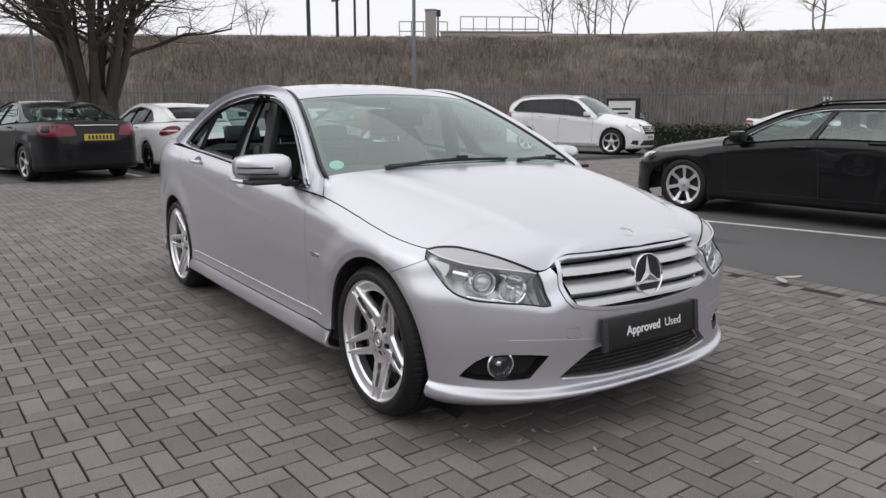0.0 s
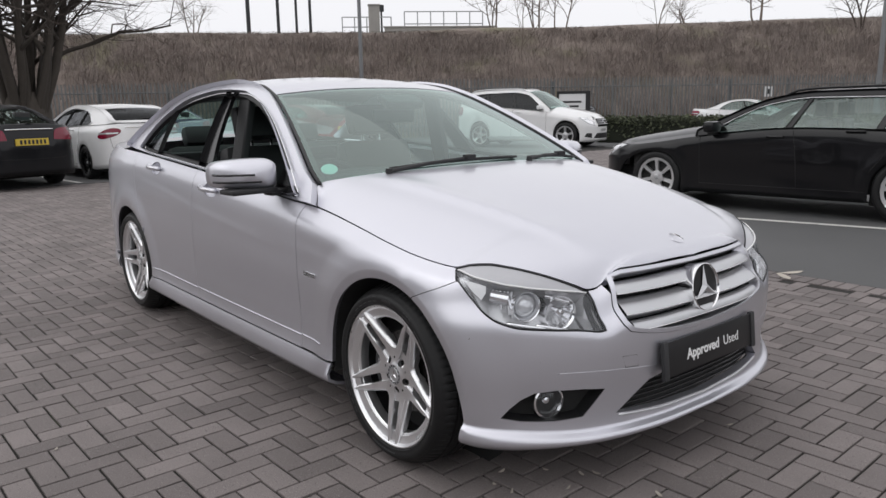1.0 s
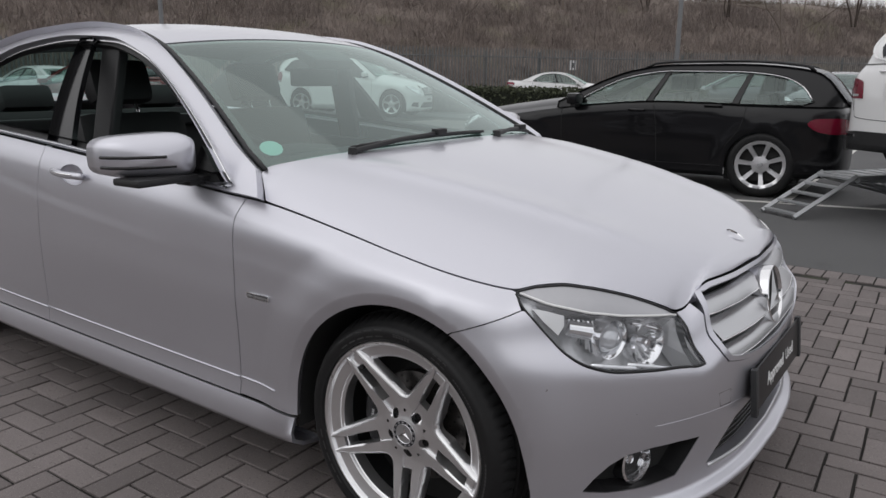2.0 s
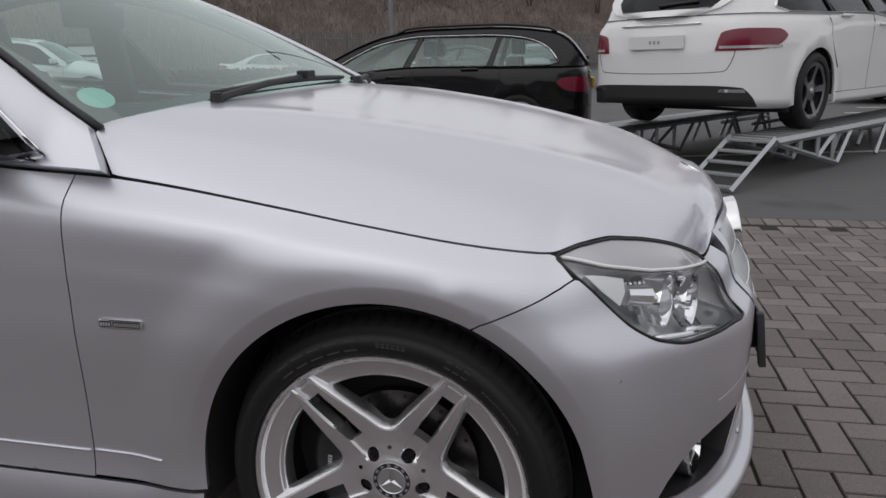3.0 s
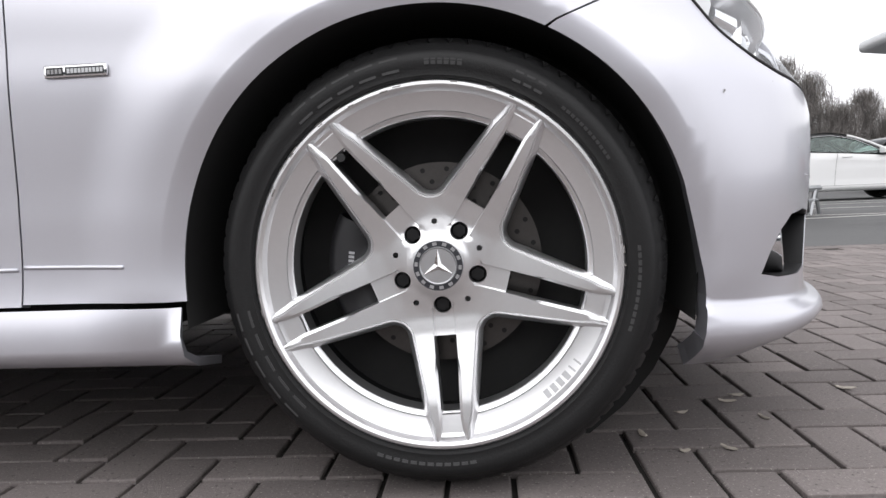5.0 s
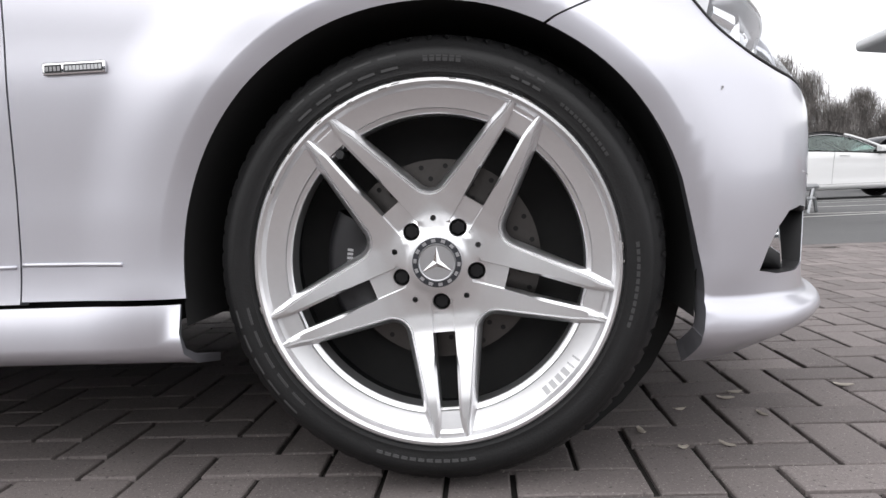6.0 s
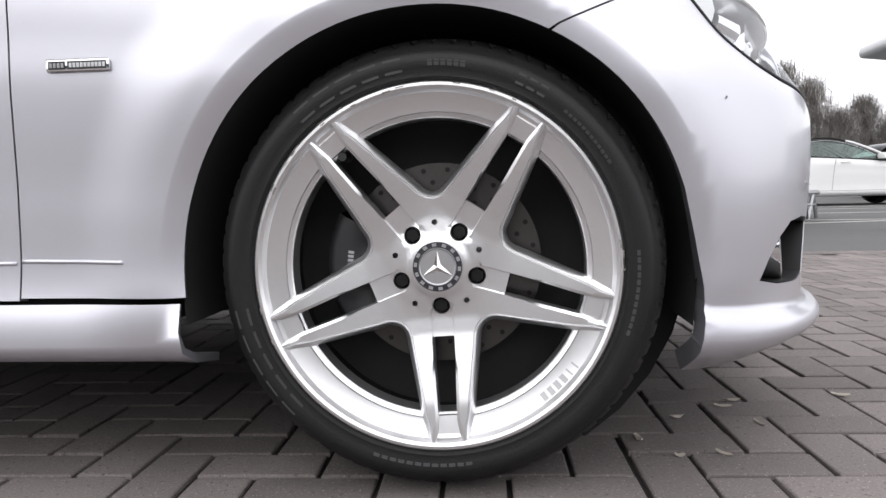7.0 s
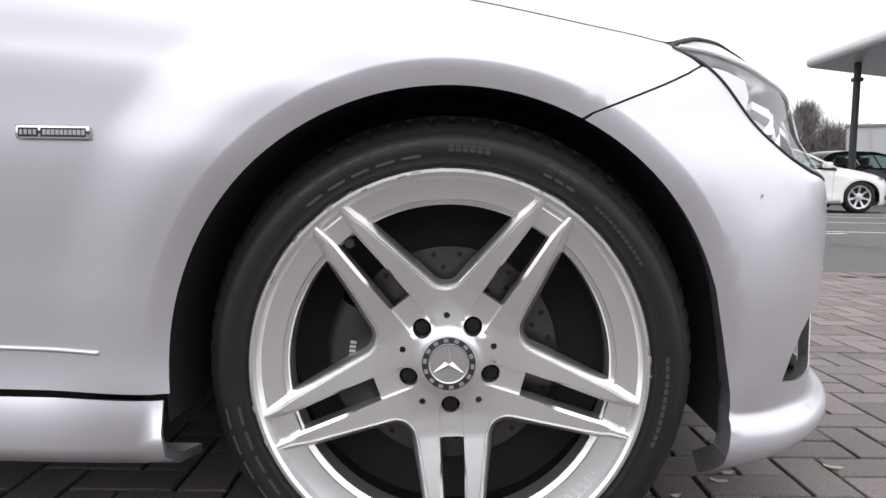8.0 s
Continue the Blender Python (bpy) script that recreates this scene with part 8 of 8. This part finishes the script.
# display ramp under the white estate car
ramp = thing("display_ramp", "galvanised steel display ramp with trestle legs and ladder-like ends", "ramp", Matrix.Translation((2.89, 8.05, 0)) @ Matrix.Rotation(radians(55), 4, "Z"))
ZR0, ZR1 = 0.356, 0.356
for s_ in (-1, 1):
    yc = s_ * 0.80
    ty = lambda x: ZR0 + (ZR1 - ZR0) * (x + 3.6) / 4.2
    for y in (yc - 0.20, yc + 0.20):
        bm = bmesh.new()
        tube(bm, (-3.75, y, ty(-3.75) - 0.03), (0.48, y, ty(0.48) - 0.03), 0.034, seg=4)
        part("runway_beam", bm, ALU, ramp)
        # truss below
        for xa, za, xb, zb in ((-3.7, ty(-3.7) - 0.05, -2.50, 0.03), (-2.50, 0.03, -2.25, ty(-2.25) - 0.05), (-2.62, 0.05, -2.62, ty(-2.6) - 0.05), (-2.95, 0.12, -2.95, ty(-2.9) - 0.05), (-3.3, 0.20, -3.3, ty(-3.3) - 0.05),
                               (-2.95, 0.12, -2.62, ty(-2.6) - 0.05), (-1.55, 0.02, -1.35, ty(-1.3) - 0.05), (-1.15, 0.02, -1.35, ty(-1.3) - 0.05), (0.42, 0.0, 0.28, ty(0.3) - 0.05), (0.0, 0.0, 0.24, ty(0.3) - 0.05), (-0.9, 0.02, -0.7, ty(-0.7) - 0.05), (-0.5, 0.02, -0.7, ty(-0.7) - 0.05), (-0.9, 0.18, 0.35, 0.18)):
            bm = bmesh.new()
            tube(bm, (xa, y, za), (xb, y, zb), 0.022, seg=4)
            part("brace", bm, ALU, ramp)
    for x in np.arange(-3.7, 0.45, 0.17):
        part("runway_tread", boxed(x - 0.05, x + 0.05, yc - 0.20, yc + 0.20, ty(x) - 0.03, ty(x), 0.005), ALU, ramp)
    # climbing ladder at the end
    xa, za, xb, zb = -3.75, ty(-3.75), -4.42, 0.02
    for y in (yc - 0.19, yc + 0.19):
        bm = bmesh.new()
        tube(bm, (xa, y, za), (xb, y, zb), 0.024, seg=4)
        part("ladder_rail", bm, ALU, ramp)
    for k in range(5):
        f = (k + 0.3) / 4.6
        x, z = xa + (xb - xa) * f, za + (zb - za) * f
        part("ladder_rung", boxed(x - 0.03, x + 0.03, yc - 0.19, yc + 0.19, z - 0.012, z + 0.012, 0.004), ALU, ramp)

# forecourt canopy and the grey building beyond
cn = thing("forecourt_canopy", "pale grey forecourt canopy with a rounded edge on dark posts", "canopy")
tip = az_place(-24.3, 25, (0.0, -1.77))
cm = Matrix.Translation((tip[0], tip[1], 0)) @ Matrix.Rotation(radians(-26), 4, "Z")
t0_, pn, pf = (np.array(az_place(a, d, (0.0, -1.77))[:2]) for a, d in ((-24.3, 25.6), (-28.4, 22.0), (-28.5, 28.4)))
plan = [t0_, t0_ + 2.6 * (pn - t0_), t0_ + 2.6 * (pn - t0_) + 3 * (pf - t0_), t0_ + 4 * (pf - t0_)]
bm = bmesh.new()
bm.faces.new([bm.verts.new((*q, 4.15)) for q in plan])
e = bmesh.ops.extrude_face_region(bm, geom=bm.faces[:])
bmesh.ops.translate(bm, vec=(0, 0, 0.34), verts=[v for v in e["geom"] if isinstance(v, bmesh.types.BMVert)])
bmesh.ops.recalc_face_normals(bm, faces=bm.faces)
bmesh.ops.bevel(bm, geom=bm.edges[:], offset=0.13, segments=4, profile=0.5, affect="EDGES")
part("roof_slab", bm, CANOPY_WHITE, cn, smooth=True)
for az, d in ((-27.5, 25.0), (-36, 26), (-44, 27)):
    p = az_place(az, d, (0.0, -1.77))
    bm = bmesh.new()
    tube(bm, (p[0], p[1], 0), (p[0], p[1], 4.15), 0.10, 0.10, 16)
    part("post", bm, POST_DARK, cn, smooth=True)
    part("collar", boxed(p[0] - 0.13, p[0] + 0.13, p[1] - 0.13, p[1] + 0.13, 3.6, 3.72, 0.03), POST_DARK, cn)
bd = thing("grey_building", "flat grey clad commercial building beyond the forecourt", "building")
q0 = az_place(-27.1, 42, (0.0, -1.77))
bmx = Matrix.Translation((q0[0], q0[1], 0)) @ Matrix.Rotation(radians(-29.0), 4, "Z")
part("wall", boxed(0, 26, 0, 14, 0, 3.45, m=bmx), CLADDING, bd)
for k in range(26):
    part("cladding_rib", boxed(k, k + 0.06, -0.05, 0, 0, 3.45, m=bmx), CLADDING, bd)
part("roof_edge", boxed(-0.1, 26.1, -0.1, 14.1, 3.45, 3.6, 0.03, m=bmx), POST_GREY, bd)
part("wall_lamp", boxed(2.4, 2.65, -0.25, 0, 2.2, 2.4, 0.04, m=bmx), PLATE_WHITE, bd)

# unseen wall added behind the camera to dim the cars' flanks and reflections
sr = thing("showroom", "unseen grey wall with dark bays, added to dim the car's side and reflections", "building")
part("wall", boxed(-30, 26, -32.0, -26.0, 0, 5.6), CLADDING, sr)
for k in range(12):
    x = -24.5 + 3.9 * k
    # glossy dark panels, added only for what the paint mirrors
    bay_panel = part("window", boxed(x, x + 3.5, -26.06, -25.98, 0.3, 4.4), material("showroom_glass", (0.03, 0.035, 0.04), 0.05, var=0.1, coat=0.5), sr)
    part("frame", boxed(x - 0.06, x, -26.1, -25.95, 0.3, 4.4), POST_DARK, bay_panel)

# painted lines
def road_line(a, b, w=0.10):
    a, b = np.array(a), np.array(b)
    d = (b - a) / np.linalg.norm(b - a)
    n = np.array([-d[1], d[0]]) * w / 2
    q = [a - n, b - n, b + n, a + n]
    ob = link_mesh("bay_line", [(*p, 0.004) for p in q], [(0, 1, 2, 3)], WHITE_LINE, smooth=False)
    return tagged(ob, "worn white painted bay line on asphalt", "road marking", kind="structure")


for a, b in (((-4.55, 4.62), (4.5, 6.90)), ((-0.42, 5.65), (-0.85, 18.0)), ((-4.4, 9.6), (-0.7, 10.5)), ((-4.4, 14.4), (-0.8, 15.3)), ((3.6, 9.6), (14.0, 9.2)), ((3.9, 11.6), (15.0, 11.1)), ((4.4, 12.8), (16.0, 12.4)), ((3.3, 7.4), (9.0, 6.6)),
             ((-12.75, 1.15), (-18.5, 0.6)), ((-12.75, 3.95), (-18.5, 3.4)), ((-12.75, -1.75), (-18.5, -2.3)), ((-12.75, 6.7), (-18.5, 6.1))):
    road_line(a, b)


# hazy leafless growth along the crest
r_ = np.random.default_rng(78)
spots = []
for _ in range(520):
    s = r_.uniform(40, 105)
    x, y = fence_place(s, r_.uniform(17.5, 24))
    spots.append((x, y, 5.8 * rise(s)))
stems("crest_thicket", spots, BIRCH, "brown leafless thicket along the crest of the bank", "thicket", h=(0.5, 2.2), n=14, spread=1.0, thin=0.03, seed=8)

# ---- block paving, last ----
MOD, PROT = 0.0951, radians(2.0)
PO = np.array([0.46, -0.393])
cr_, sr_ = math.cos(PROT), math.sin(PROT)
pavement = thing("pavement", "grey-brown concrete block paving in herringbone bond", "pavement", kind="structure")
bed = []
for x0, x1, y0, y1 in PAVED:
    bed.append((x0 + 0.004, x1, y0 + 0.004, y1 - 0.0))
vb, fb = [], []
for x0, x1, y0, y1 in bed:
    k = len(vb)
    vb += [(x0, y0, -0.0080), (x1, y0, -0.0080), (x1, y1, -0.0080), (x0, y1, -0.0080)]
    fb.append((k, k + 1, k + 2, k + 3))
link_mesh("joint_sand", vb, fb, JOINT, pavement, smooth=False)


def block(hl, hw, gap=0.0042, ch=0.0026):
    """Chamfered paving block, half length and half width."""
    a, b = hl - gap, hw - gap
    v = [(-a, -b, -0.03), (a, -b, -0.03), (a, b, -0.03), (-a, b, -0.03), (-a, -b, -0.0018), (a, -b, -0.0018), (a, b, -0.0018), (-a, b, -0.0018),
         (-a + ch, -b + ch, 0), (a - ch, -b + ch, 0), (a - ch, b - ch, 0), (-a + ch, b - ch, 0)]
    f = [(0, 1, 5, 4), (1, 2, 6, 5), (2, 3, 7, 6), (3, 0, 4, 7), (4, 5, 9, 8), (5, 6, 10, 9), (6, 7, 11, 10), (7, 4, 8, 11), (8, 9, 10, 11)]
    return v, f


BV, BF = block(MOD, MOD / 2)
BV = np.array(BV)
r_ = np.random.default_rng(12)
block_mesh = bpy.data.meshes.new("paver")
block_mesh.from_pydata([tuple(v) for v in BV], [], BF)
block_mesh.materials.append(PAVER)
NEAR = (-0.95, 1.9, -1.85, 0.02)
far_v, far_f = [], []


def lay(c, ang, hl=None):
    near = NEAR[0] < c[0] < NEAR[1] and NEAR[2] < c[1] < NEAR[3]
    t = r_.normal(0, 0.004, 2)
    z = r_.normal(0, 0.0007)
    ang = ang + r_.normal(0, 0.006)
    c = c + r_.normal(0, 0.0008, 2)
    if near and hl is None:
        ob = new("paver", block_mesh)
        ob.parent = pavement
        ob.matrix_basis = Matrix.Translation((c[0], c[1], z)) @ Matrix.Rotation(ang, 4, "Z") @ Matrix.Rotation(t[0], 4, "X") @ Matrix.Rotation(t[1] * 0.5, 4, "Y")
        return
    v = BV.copy()
    if hl is not None:
        v[:, 0] *= hl
    ca, sa = math.cos(ang), math.sin(ang)
    k = len(far_v)
    for x, y, zz in v:
        far_v.append((c[0] + ca * x - sa * y, c[1] + sa * x + ca * y, zz + z + t[0] * y + t[1] * 0.5 * x))
    far_f.extend(tuple(i + k for i in f) for f in BF)


SOLDIER = EDGE - 2 * MOD
for i in range(-150, 100):
    for j in range(-110, 190):
        k = (i + j) % 4
        if k == 0:
            ctr, ang = np.array([(i + 1) * MOD, (j + 0.5) * MOD]), 0.0
        elif k == 2:
            ctr, ang = np.array([(i + 0.5) * MOD, (j + 1) * MOD]), math.pi / 2
        else:
            continue
        ctr = ctr + np.array([-MOD, 0])
        c = PO + np.array([cr_ * ctr[0] - sr_ * ctr[1], sr_ * ctr[0] + cr_ * ctr[1]])
        if c[1] > SOLDIER - 0.06 and c[0] > -4.75:
            continue
        if not (paved(c[0], c[1], -0.11)):
            if not (c[0] < -4.7 and abs(c[1] - EDGE) < 0.2):
                continue
        if c[0] < -11.5 and c[1] > 12 or c[1] > 15.0 or c[1] < -8:
            continue
        lay(c, ang + PROT)
x = -4.5
while x < 8.9:
    lay(np.array([x, EDGE - MOD]), math.pi / 2)
    x += MOD
ob = link_mesh("paver_field", far_v, far_f, PAVER_FAR, pavement, smooth=False)
tagged(ob, kind="stuff")

# dry leaf scraps and grit on the paving
scr = np.random.default_rng(9)
for k, (x, y) in enumerate([(0.534, -0.536), (0.50, -0.43), (0.53, -0.39), (0.40, -0.50), (0.36, -0.70), (0.43, -0.69), (1.15, 0.05), (-0.45, 2.9), (0.75, -0.35), (0.31, -0.62), (0.62, 0.3), (-0.9, -1.75), (0.2, -2.2), (1.35, -1.2), (-0.47, 3.06)]):
    l, w = (0.10, 0.03) if k in (7, 14) else (scr.uniform(0.008, 0.018), scr.uniform(0.003, 0.007))
    bm = bmesh.new()
    q = [bm.verts.new((l * math.cos(t) * (1 + 0.2 * math.sin(3 * t)), w * math.sin(t), 0.002 + 0.004 * math.cos(t) ** 2)) for t in np.linspace(0, 2 * np.pi, 9, endpoint=False)]
    bm.faces.new(q)
    e = bmesh.ops.extrude_face_region(bm, geom=list(bm.faces))
    bmesh.ops.translate(bm, vec=(0, 0, 0.0012), verts=[v for v in e["geom"] if isinstance(v, bmesh.types.BMVert)])
    bmesh.ops.transform(bm, matrix=Matrix.Translation((x, y, 0.0)) @ Matrix.Rotation(scr.uniform(0, 3.1), 4, "Z"), verts=bm.verts)
    ob = part("leaf_scrap", bm, LEAF_DRY)
    tagged(ob, "pale dry leaf scrap lying on the paving", "leaf", "leaf scraps")
